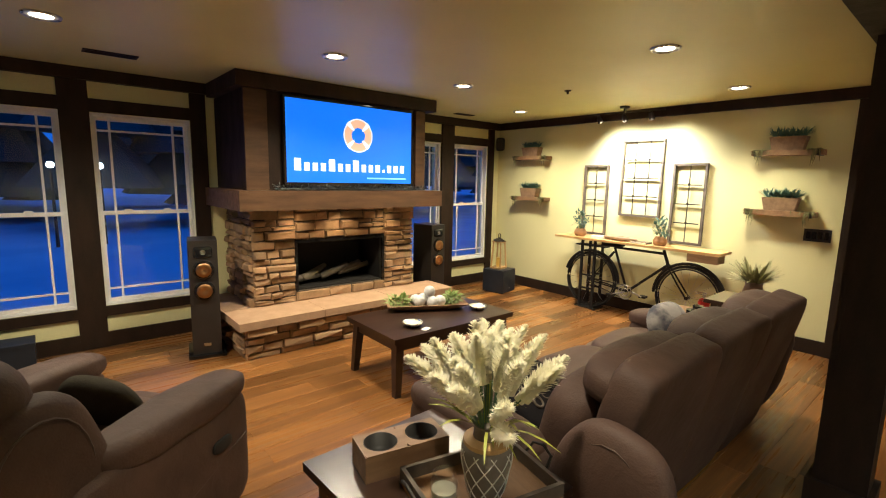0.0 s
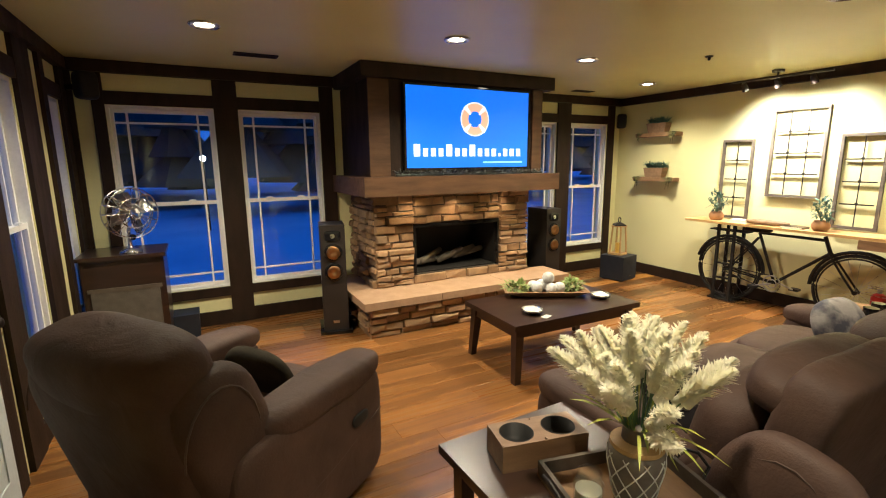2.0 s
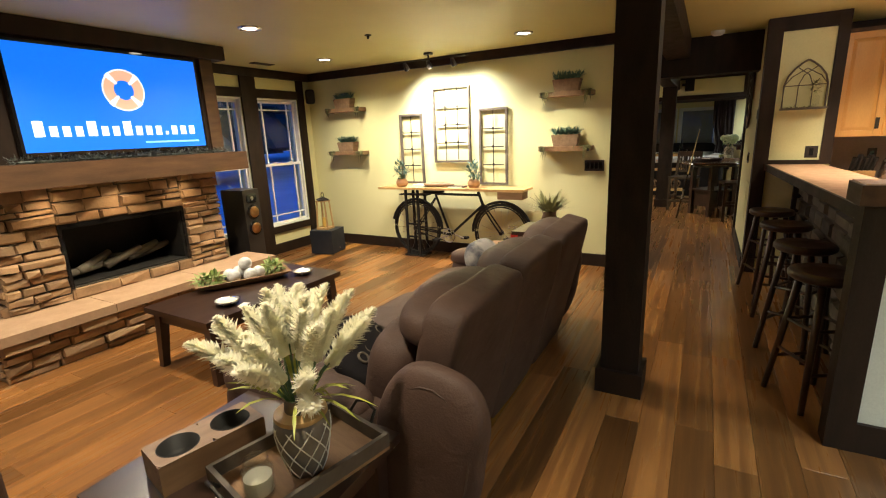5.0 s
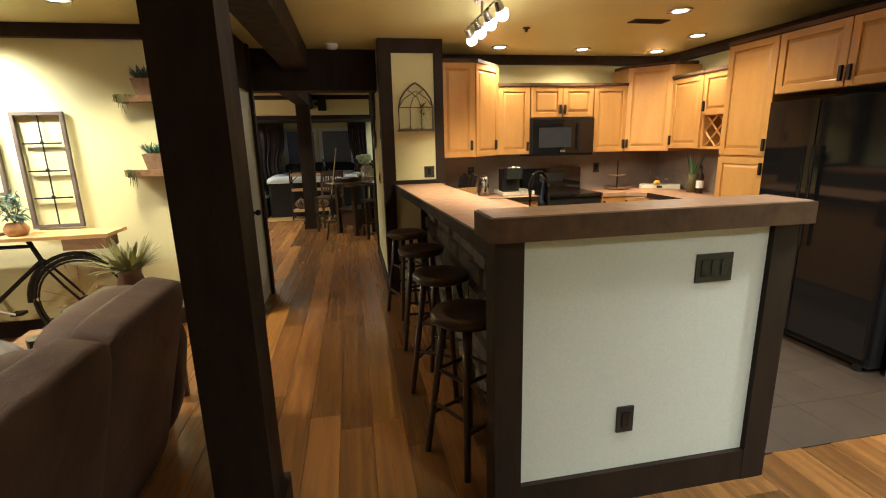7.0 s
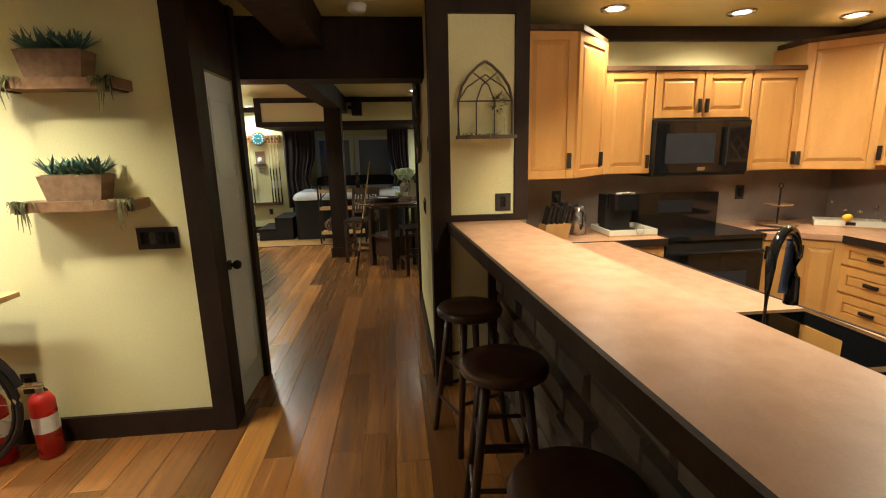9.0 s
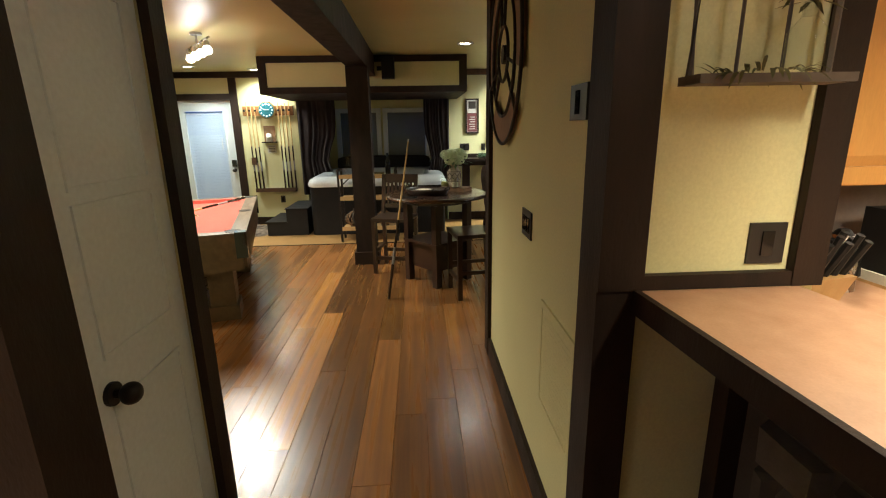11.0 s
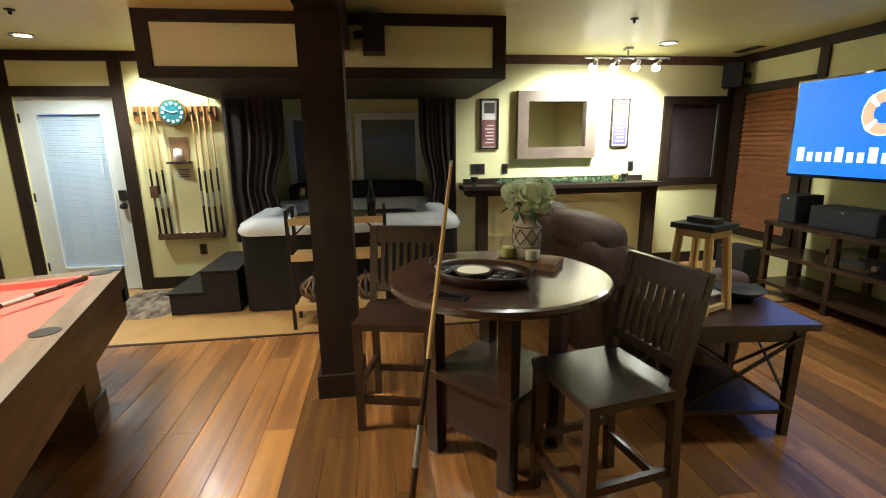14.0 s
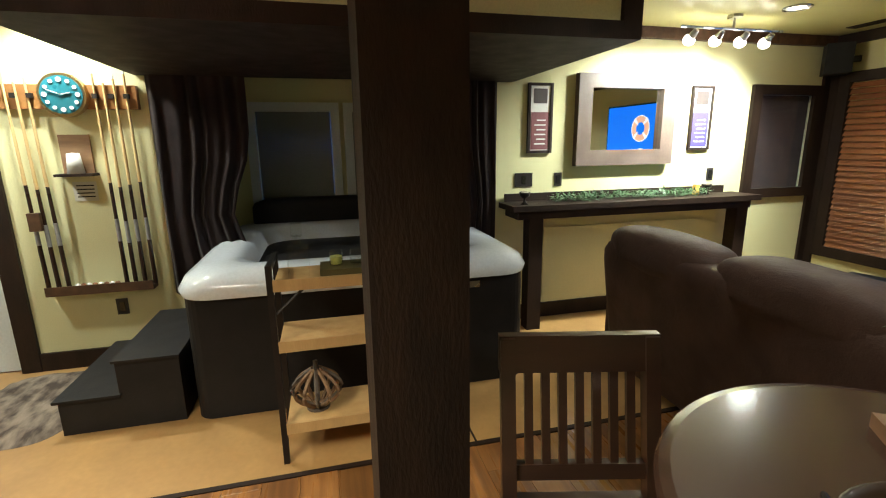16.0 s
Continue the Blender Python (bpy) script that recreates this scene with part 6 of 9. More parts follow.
# range wall base run
for _a, _b in ((-0.72, -1.30), (-1.305, -1.79)):
    c = unit("base_cabinet", "honey maple base cabinet below the counter", [(6.44, _a), (5.84, _a), (5.84, _b), (6.44, _b)], 0.0, 0.88)
    cab_front(c, (5.84, _a), (5.84, _b), 0.12, 0.70, "r")
    cab_front(c, (5.84, _a), (5.84, _b), 0.71, 0.87, "m", True)
c = unit("base_cabinet", "honey maple base cabinet beside the range", [(6.44, -2.56), (5.84, -2.56), (5.84, -2.85), (6.44, -2.85)], 0.0, 0.88)
cab_front(c, (5.84, -2.56), (5.84, -2.85), 0.12, 0.87, "l")
c = unit("corner_base_cabinet", "honey maple corner base cabinet", [(6.44, -2.855), (5.84, -2.855), (5.66, -3.06), (5.66, -3.66), (6.44, -3.66)], 0.0, 0.88)
cab_front(c, (5.84, -2.855), (5.66, -3.06), 0.12, 0.87, "l")
c = unit("drawer_cabinet", "honey maple drawer cabinet", [(5.655, -3.66), (5.655, -3.06), (4.69, -3.06), (4.69, -3.66)][::-1], 0.0, 0.88)
for _z0, _z1 in ((0.71, 0.87), (0.51, 0.70), (0.31, 0.50), (0.12, 0.30)):
    cab_front(c, (5.655, -3.06), (5.17, -3.06), _z0, _z1, "m", True)
    cab_front(c, (5.165, -3.06), (4.69, -3.06), _z0, _z1, "m", True)
ob = thing("kitchen_counter", "tan laminate worktop with dark edge along the kitchen walls", "worktop")
part("worktop", PRISM([(6.44, -0.70), (5.80, -0.70), (5.80, -1.795), (6.44, -1.795)], 0.88, 0.92), M_COUNTER, ob, bevel=0.006)
part("worktop", PRISM([(6.44, -2.555), (5.80, -2.555), (5.80, -2.84), (5.64, -3.02), (4.69, -3.02), (4.69, -3.66), (6.44, -3.66)], 0.88, 0.92), M_COUNTER, ob, bevel=0.006)
part("edge_band", B((5.785, -1.79, 0.87, 5.80, -0.70, 0.923)), M_TRIM, ob)
part("edge_band", WALLQ((4.69, -3.02), (5.64, -3.02), -0.012, 0.87, 0.923), M_TRIM, ob)
M_SPLASH = mat("grey_brown_backsplash", (0.27, 0.215, 0.185), (0.20, 0.16, 0.135), 5, 0.5, bump=0.15)
S("backsplash", (XK - 0.012, YS + 0.012, 0.92, XK, -0.72, 1.37), m=M_SPLASH)
S("backsplash", (4.69, YS, 0.92, XK, YS + 0.012, 1.40), m=M_SPLASH)
S("backsplash", (5.75, -0.712, 0.92, XK - 0.012, -0.70, 1.37), m=M_SPLASH)
ob = thing("kitchen_range", "black electric range with glass oven door", "range")
part("body", B((5.82, -2.55, 0.0, 6.42, -1.80, 0.90)), M_BLACKM, ob, bevel=0.006)
part("cooktop", B((5.79, -2.552, 0.90, 6.42, -1.798, 0.93)), M_BLACK, ob, bevel=0.008)
part("backguard", B((6.34, -2.55, 0.93, 6.42, -1.80, 1.19)), M_BLACK, ob, bevel=0.01)
part("oven_door", B((5.785, -2.54, 0.22, 5.82, -1.81, 0.80)), M_BLACK, ob, bevel=0.006)
part("oven_window", B((5.780, -2.42, 0.36, 5.786, -1.93, 0.66)), M_NAVY, ob)
part("oven_handle", C((5.745, -2.50, 0.815), (5.745, -1.85, 0.815), 0.013, seg=10), M_BLACK, ob)
part("drawer_front", B((5.79, -2.54, 0.04, 5.82, -1.81, 0.205)), M_BLACK, ob, bevel=0.006)
part("display", B((6.333, -2.32, 1.03, 6.34, -2.02, 1.13)), M_NAVY, ob)
ob = thing("microwave", "black microwave hung over the range", "microwave")
part("body", B((6.08, -2.553, 1.345, 6.43, -1.797, 1.765)), M_BLACKM, ob, bevel=0.006)
part("door", B((6.055, -2.36, 1.37, 6.08, -1.80, 1.75)), M_BLACK, ob, bevel=0.008)
part("window", B((6.050, -2.27, 1.44, 6.056, -1.88, 1.66)), M_NAVY, ob)
part("handle", C((6.03, -2.345, 1.42), (6.03, -2.345, 1.70), 0.012, seg=10), M_BLACK, ob)
part("control_panel", B((6.058, -2.55, 1.37, 6.08, -2.365, 1.75)), M_BLACK, ob, bevel=0.004)
part("badge", B((6.049, -2.20, 1.385, 6.056, -2.14, 1.41)), M_STEEL, ob)

# peninsula with raised bar
ob = tagged(new("peninsula"), "painted peninsula with timber corners and a raised bar", "peninsula")
part("knee_wall", PRISM([(2.62, -0.80), (5.53, -0.625), (5.53, -0.50), (2.62, -0.50)], 0, 1.09), M_MORTAR, ob)
part("end_panel", B((2.545, -1.54, 0, 2.62, -0.30, 1.18)), M_PANEL, ob, "pale painted end panel")
part("corner_board", B((2.52, -0.385, 0.0, 2.64, -0.275, 1.18)), M_TRIM, ob, bevel=0.004)
part("corner_board", B((2.52, -1.56, 0.0, 2.64, -1.445, 1.18)), M_TRIM, ob, bevel=0.004)
part("plinth_board", B((2.522, -1.445, 0, 2.545, -0.385, 0.15)), M_TRIM, ob, bevel=0.004)
part("cap", B((2.49, -1.60, 1.187, 2.72, -0.25, 1.275)), M_MANTEL, ob, "thick brown timber cap", bevel=0.012)
part("cap_top", B((2.503, -1.588, 1.275, 2.72, -0.262, 1.279)), M_COUNTER, ob, "tan laminate top")
part("bar_top", PRISM([(2.72, -0.845), (5.592, -0.637), (5.592, -0.20), (2.72, -0.36)], 1.09, 1.13), M_COUNTER, ob, "tan laminate bar top", bevel=0.006)
part("bar_edge", PRISM([(2.72, -0.36), (5.592, -0.20), (5.592, -0.183), (2.72, -0.343)], 1.07, 1.134), M_TRIM, ob)
part("end_board", B((5.53, -0.54, 0, 5.59, -0.44, 1.085)), M_TRIM, ob)
part("base_body", PRISM([(2.62, -0.60), (2.62, -1.55), (5.59, -1.35), (5.59, -0.60)], 0, 0.66), M_MAPLE, ob)
part("front_rail", PRISM([(2.62, -1.55), (5.59, -1.35), (5.59, -1.33), (2.62, -1.53)], 0.66, 0.878), M_MAPLE, ob)
SX0, SX1, SY0, SY1 = 3.36, 4.30, -1.46, -1.00
edge_y = lambda x: -1.60 + (x - 2.64) * 0.068
for _o in ([(2.64, -0.62), (2.64, edge_y(2.64)), (SX0, edge_y(SX0)), (SX0, -0.62)], [(SX1, -0.62), (SX1, edge_y(SX1)), (5.80, edge_y(5.80)), (5.80, -0.62)],
           [(SX0, SY0), (SX0, edge_y(SX0)), (SX1, edge_y(SX1)), (SX1, SY0)], [(SX0, -0.62), (SX0, SY1), (SX1, SY1), (SX1, -0.62)]):
    part("sink_counter", PRISM(_o, 0.88, 0.92), M_COUNTER, ob)
part("counter_edge", PRISM([(2.64, edge_y(2.64)), (2.64, edge_y(2.64) - 0.014), (5.80, edge_y(5.80) - 0.014), (5.80, edge_y(5.80))], 0.872, 0.923), M_TRIM, ob)
part("sink", B((SX0, SY0, 0.70, SX0 + 0.03, SY1, 0.932), (SX1 - 0.03, SY0, 0.70, SX1, SY1, 0.932), (SX0 + 0.03, SY0, 0.70, SX1 - 0.03, SY0 + 0.03, 0.932), (SX0 + 0.03, SY1 - 0.05, 0.70, SX1 - 0.03, SY1, 0.932),
               (3.80, SY0 + 0.03, 0.70, 3.83, SY1 - 0.05, 0.925), (SX0 + 0.03, SY0 + 0.03, 0.68, SX1 - 0.03, SY1 - 0.05, 0.70)), M_BLACK, ob, "black double sink bowl", bevel=0.006)
# stone facing under the bar, on the hall side
_rng = random.Random(21)
_z = 0.0
while _z < 1.04:
    _h = min(_rng.uniform(0.11, 0.2), 1.07 - _z)
    _x = 2.64
    while _x < 5.46:
        _w = min(_rng.uniform(0.2, 0.45), 5.465 - _x)
        if _w > 0.05:
            _d = _rng.uniform(0.01, 0.045)
            bm = bmesh.new()
            _o = [(_x + 0.006, _z + 0.006), (_x + _w - 0.006, _z + 0.006), (_x + _w - 0.006, _z + _h - 0.006), (_x + 0.006, _z + _h - 0.006)]
            _bk = [bm.verts.new((p, -0.51, q)) for p, q in _o]
            _fr = [bm.verts.new((p + (0.02 if k in (0, 3) else -0.02) + _rng.uniform(-0.01, 0.01), -0.50 + _d, q + (0.018 if k < 2 else -0.018) + _rng.uniform(-0.01, 0.01))) for k, (p, q) in enumerate(_o)]
            for k in range(4):
                bm.faces.new((_bk[(k + 1) % 4], _bk[k], _fr[k], _fr[(k + 1) % 4]))
            bm.faces.new(_fr[::-1])
            part("stone", bm, M_STONE2, ob)
        _x += _w
    _z += _h


# ---- kitchen and hall: doors, stools and small things ----
def panel_door(name, m, w, h, material, hinge_right=False, lite=None, knob=True, label=""):
    """A door leaf: x across from its lower corner, facing -y."""
    ob = tagged(new(name), label, kind="structure")
    ob.matrix_basis = m
    part("leaf", B((0, 0, 0.008, w, 0.035, h)) if not lite else B((0, 0, 0.008, lite[0], 0.035, h), (lite[1], 0, 0.008, w, 0.035, h), (lite[0], 0, 0.008, lite[1], 0.035, lite[2]), (lite[0], 0, lite[3], lite[1], 0.035, h)), material, ob, bevel=0.003)
    kx = 0.07 if hinge_right else w - 0.07
    if knob:
        k = part("door_handle", C((kx, -0.012, 0.93), (kx, 0, 0.93), 0.03, seg=18), M_IRON, ob, "dark round knob")
        part("knob", PAD((kx, -0.05, 0.93), (0.055, 0.05, 0.055), 2.2, 8), M_IRON, k, smooth=True)
        part("shank", C((kx, -0.045, 0.93), (kx, -0.01, 0.93), 0.012, seg=10), M_IRON, k)
    return ob


d = panel_door("door_1", pose(5.465, YH + 0.012, 0), 0.472, 2.03, M_DOOR, True, label="pale grey closed hall door")
for _z0, _z1 in ((1.02, 1.40), (1.43, 1.90), (0.18, 0.90)):
    part("moulding", B((0.07, -0.006, _z0, 0.40, 0.0, _z0 + 0.012), (0.07, -0.006, _z1 - 0.012, 0.40, 0.0, _z1), (0.07, -0.006, _z0 + 0.012, 0.082, 0.0, _z1 - 0.012), (0.388, -0.006, _z0 + 0.012, 0.40, 0.0, _z1 - 0.012)), M_DOOR, d)
panel_door("door_2", pose(11.31, YG + 0.03, 0), 0.78, 2.035, M_DOOR, True, label="plain white closed door")
d = panel_door("door_3", pose(XF + 0.03, 4.30, 0, 0, 0, -90), 0.93, 2.045, M_DOOR, lite=(0.17, 0.77, 0.28, 1.88), label="white outside door with a full blind-covered lite")
M_LITE = mat("white_blind", (0.62, 0.72, 0.82), (0.55, 0.66, 0.78), 3, 0.5, bump=0.05)
for _i in range(64):
    part("blind_slat", B((0.175, 0.020, 0.285 + _i * 0.0248, 0.765, 0.030, 0.285 + _i * 0.0248 + 0.0225)), M_LITE, d)
part("lite_frame", B((0.15, -0.012, 0.26, 0.17, 0.0, 1.90), (0.77, -0.012, 0.26, 0.79, 0.0, 1.90), (0.17, -0.012, 0.26, 0.77, 0.0, 0.28), (0.17, -0.012, 1.88, 0.77, 0.0, 1.90)), M_DOOR, d)
part("pane", B((0.17, 0.006, 0.28, 0.77, 0.010, 1.88)), M_GLASS, d).visible_shadow = False
part("door_lock", B((0.83, -0.03, 0.99, 0.90, 0.0, 1.10)), M_BLACK, d, bevel=0.008)
part("blind_cord", B((0.70, 0.0, 1.28, 0.71, 0.005, 1.46)), M_WHITE, d)
for _z in (0.25, 1.0, 1.8):
    part("hinge", B((0.0, -0.006, _z, 0.018, 0.002, _z + 0.09)), M_IRON, d)


d = panel_door("door_4", pose(XW + 0.047, 2.40, 0, 0, 0, 90), 0.78, 2.04, M_DOOR, label="pale closed door beside the living room windows")
for _z0, _z1 in ((1.10, 1.92), (0.18, 0.92)):
    part("moulding", B((0.10, -0.006, _z0, 0.68, 0.0, _z0 + 0.014), (0.10, -0.006, _z1 - 0.014, 0.68, 0.0, _z1), (0.10, -0.006, _z0 + 0.014, 0.114, 0.0, _z1 - 0.014), (0.666, -0.006, _z0 + 0.014, 0.68, 0.0, _z1 - 0.014)), M_DOOR, d)


def bar_stool(x, y):
    ob = thing("bar_stool", "dark wooden round-seat bar stool under the bar", "stool", pose(x, y, 0, 0, 0, x * 40), "bar stools along the peninsula")
    part("seat", L([(0, 0.715), (0.15, 0.715), (0.172, 0.73), (0.175, 0.75), (0.165, 0.765), (0.10, 0.757), (0, 0.752)], 32), M_STOOL, ob, smooth=True)
    for i in range(4):
        a = math.pi / 4 + i * math.pi / 2
        part("leg", C((0.21 * math.cos(a), 0.21 * math.sin(a), 0), (0.11 * math.cos(a), 0.11 * math.sin(a), 0.72), 0.016, 0.020, 10), M_STOOL, ob, smooth=True)
        b = a + math.pi / 2
        for z in (0.22 + 0.06 * (i % 2), 0.46):
            r = 0.21 - 0.10 * z / 0.72
            part("rung", C((r * math.cos(a), r * math.sin(a), z), (r * math.cos(b), r * math.sin(b), z), 0.010, seg=8), M_STOOL, ob)
    return ob


M_STOOL = mat("walnut_stool", (0.05, 0.020, 0.011), (0.025, 0.011, 0.007), 4, 0.35, bump=0.1, stretch=(4, 4, 1), coat=0.2)
for _x, _y in ((5.03, -0.23), (4.36, -0.26), (3.65, -0.28), (2.98, -0.28)):
    bar_stool(_x, _y)

# arched window ornament on the column
ob = thing("arched_wall_decor", "grey arched window ornament with a shelf and dried sprig", "wall decor", pose(5.592, -0.425, 1.66))
_w = 0.165
for _r, _nm in ((0.009, "arch"),):
    _left = [(-0.02, _w, 0.0), (-0.02, _w, 0.20), (-0.02, _w * 0.86, 0.285), (-0.02, _w * 0.58, 0.35), (-0.02, _w * 0.25, 0.40), (-0.02, 0, 0.425)]
    part("arch", TUBE(_left, _r, 6), M_FRAMEWOOD, ob)
    part("arch", TUBE([(p[0], -p[1], p[2]) for p in _left], _r, 6), M_FRAMEWOOD, ob)
for _pts in ([(0, 0.055, 0.0), (0, 0.055, 0.20)], [(0, -0.055, 0.0), (0, -0.055, 0.20)], [(0, -_w, 0.20), (0, _w, 0.20)], [(0, 0.055, 0.2), (0, 0.02, 0.29), (0, -0.07, 0.36)], [(0, -0.055, 0.2), (0, -0.02, 0.29), (0, 0.07, 0.36)],
             [(0, 0.165, 0.2), (0, 0.11, 0.28), (0, 0.0, 0.35)], [(0, -0.165, 0.2), (0, -0.11, 0.28), (0, 0.0, 0.35)]):
    part("tracery", TUBE([(-0.018, p[1], p[2]) for p in _pts], 0.0045, 5), M_FRAMEWOOD, ob)
part("shelf", B((-0.09, -0.18, -0.02, 0.0, 0.18, 0.0)), M_FRAMEWOOD, ob, bevel=0.003)
part("moss", tuft(3, 60, 1.2, 0.06, 0.006, 0.04, (-0.05, 0.03, 0.0), 0.09, 0.2), M_DRYMOSS, ob)
ob = thing("shelf_bottle", "small clear bottle with a green sprig on the arched shelf", "bottle", pose(5.54, -0.50, 1.66))
part("bottle", L([(0, 0), (0.035, 0), (0.038, 0.02), (0.038, 0.09), (0.015, 0.12), (0.015, 0.15), (0.012, 0.15), (0.012, 0.12), (0, 0.12)], 20), M_JAR, ob, smooth=True)
part("sprig", foliage(9, 50, (0, 0, 0.19), (0.05, 0.05, 0.07), 0.04), M_DRYMOSS, ob)

# wheel ornament in the hall
ob = thing("wheel_wall_decor", "large iron and wood wheel ornament on the hall wall", "wall decor", pose(6.97, YP, 1.91, 0, 0, 0))
M_COPPERWOOD = mat("warm_wood_segment", (0.27, 0.135, 0.05), (0.19, 0.09, 0.035), 5, 0.6, bump=0.2)
for _r, _t in ((0.44, 0.009), (0.30, 0.009), (0.13, 0.008)):
    part("hoop", RING((0, 0.025, 0), _r, _t, "y", 56), M_IRON, ob)
for _i in range(3):
    _c = -92 + 120 * _i
    for _d, _r0, _r1 in ((-47, 0.13, 0.44), (47, 0.13, 0.30)):
        _a = radians(_c + _d)
        part("spoke", C((_r0 * math.cos(_a), 0.025, _r0 * math.sin(_a)), (_r1 * math.cos(_a), 0.025, _r1 * math.sin(_a)), 0.008, seg=8), M_IRON, ob)
    bm = bmesh.new()
    _prev = None
    for _k in range(13):
        _a = radians(_c - 47 + 94 * _k / 12)
        _sec = [bm.verts.new((_rr * math.cos(_a), _yy, _rr * math.sin(_a))) for _rr, _yy in ((0.30, 0.010), (0.44, 0.010), (0.44, 0.022), (0.30, 0.022))]
        if _prev:
            for _q in range(4):
                bm.faces.new((_prev[_q], _prev[(_q + 1) % 4], _sec[(_q + 1) % 4], _sec[_q]))
        else:
            bm.faces.new(_sec)
        _prev = _sec
    bm.faces.new(_prev[::-1])
    part("segment", bm, M_COPPERWOOD, ob, "warm wooden segment")
part("hub_plate", C((0, 0.004, 0), (0, 0.03, 0), 0.045, seg=18), M_IRON, ob)

# worktop things
CT = 0.92
ob = thing("knife_block", "wooden knife block full of black-handled knives", "knife block", pose(5.98, -1.00, CT, 0, 0, 10))
bm = B((-0.05, -0.10, 0.0, 0.06, 0.10, 0.12))
for _v in bm.verts:
    if _v.co.z > 0.1:
        _v.co.x += -0.05
part("block", bm, M_PALEWOOD, ob, bevel=0.005)
for _i in range(5):
    for _j in range(2):
        part("knife_handle", C((-0.06 + 0.05 * _j, -0.08 + 0.04 * _i, 0.115), (-0.125 + 0.05 * _j, -0.08 + 0.04 * _i, 0.25 + 0.025 * (_i % 2)), 0.0125, seg=7), M_BLACKM, ob)
ob = thing("electric_kettle", "tall steel and black kettle on the worktop", "kettle", pose(6.12, -1.25, CT))
part("body", L([(0, 0), (0.065, 0), (0.062, 0.10), (0.045, 0.20), (0.04, 0.215), (0, 0.215)], 24), M_STEEL, ob, smooth=True)
part("lid", L([(0, 0.215), (0.035, 0.215), (0.02, 0.235), (0, 0.235)], 18), M_BLACKM, ob)
part("handle", TUBE([(-0.045, 0, 0.19), (-0.09, 0, 0.18), (-0.09, 0, 0.08), (-0.06, 0, 0.05)], 0.009, 7), M_BLACKM, ob)
ob = thing("counter_tray", "pale wooden tray under the coffee maker", "tray", pose(6.10, -1.60, CT))
part("bottom", B((-0.17, -0.19, 0, 0.17, 0.18, 0.012)), M_PALEWOOD, ob)
for _b in ((-0.17, -0.19, 0.012, -0.158, 0.18, 0.05), (0.158, -0.19, 0.012, 0.17, 0.18, 0.05), (-0.158, -0.19, 0.012, 0.158, -0.178, 0.05), (-0.158, 0.168, 0.012, 0.158, 0.18, 0.05)):
    part("side", B(_b), M_PANEL, ob, bevel=0.002)
part("handle", RING((-0.18, -0.05, 0.045), 0.03, 0.004, "x", 18), M_STEEL, ob)
ob = thing("coffee_maker", "black pod coffee maker with a chrome lever", "coffee maker", pose(6.14, -1.58, CT + 0.012))
part("body", B((0.0, -0.10, 0, 0.14, 0.10, 0.28)), M_BLACKM, ob, bevel=0.02)
part("head", B((-0.12, -0.09, 0.17, 0.0, 0.09, 0.29)), M_BLACK, ob, bevel=0.02)
part("drip_tray", B((-0.12, -0.08, 0, 0.0, 0.08, 0.03)), M_BLACKM, ob, bevel=0.008)
part("lever", TUBE([(-0.10, -0.07, 0.295), (-0.125, 0, 0.305), (-0.10, 0.07, 0.295)], 0.010, 7), M_STEEL, ob, "chrome lever")
ob = thing("cake_stand", "two-tier metal serving stand in the counter corner", "serving stand", pose(6.14, -2.93, CT))
for _r, _z in ((0.15, 0.01), (0.10, 0.16)):
    part("plate", L([(0, _z), (_r - 0.01, _z), (_r, _z + 0.015), (_r - 0.005, _z + 0.015), (_r - 0.015, _z + 0.006), (0, _z + 0.006)], 32), M_RUSTIC, ob, smooth=True)
part("rod", C((0, 0, 0.0), (0, 0, 0.30), 0.007, seg=8), M_IRON, ob)
part("ring", RING((0, 0, 0.32), 0.02, 0.004, "y", 16), M_IRON, ob)
ob = thing("spice_tray", "pale wooden tray on the corner worktop", "tray", pose(5.98, -3.40, CT, 0, 0, 52))
part("bottom", B((-0.22, -0.09, 0, 0.22, 0.09, 0.012)), M_PALEWOOD, ob)
for _b in ((-0.22, -0.09, 0.012, 0.22, -0.08, 0.055), (-0.22, 0.08, 0.012, 0.22, 0.09, 0.055), (-0.22, -0.08, 0.012, -0.21, 0.08, 0.055), (0.21, -0.08, 0.012, 0.22, 0.08, 0.055)):
    part("side", B(_b), M_PANEL, ob, bevel=0.002)
part("label_plate", B((-0.03, 0.09, 0.02, 0.03, 0.094, 0.045)), M_IRON, ob)
for _i, (_x, _h, _r) in enumerate(((-0.15, 0.14, 0.030), (-0.06, 0.10, 0.035), (0.03, 0.11, 0.030), (0.12, 0.17, 0.024))):
    b = thing("glass_bottle", "clear glass condiment bottle in the tray", "bottle", pose(5.98, -3.40, CT + 0.012, 0, 0, 52) @ pose(_x, 0, 0), "bottles on the worktop")
    part("glass", L([(0, 0), (_r, 0), (_r, _h * 0.6), (_r * 0.4, _h * 0.8), (_r * 0.4, _h), (0, _h)], 18), M_JAR, b, smooth=True)
    part("stopper", C((0, 0, _h), (0, 0, _h + 0.015), _r * 0.45, seg=12), M_STEEL, b)
ob = thing("lemon_fruit", "yellow lemon among the bottles", "fruit", pose(5.90, -3.30, CT + 0.05))
part("fruit", PAD((0, 0, 0.035), (0.055, 0.075, 0.055), 2.0, 8), mat("lemon_skin", (0.72, 0.40, 0.04), (0.66, 0.42, 0.03), 30, 0.5, bump=0.2), ob, smooth=True)
ob = thing("wine_bottle", "dark wine bottle with a white label", "bottle", pose(5.42, -3.48, CT))
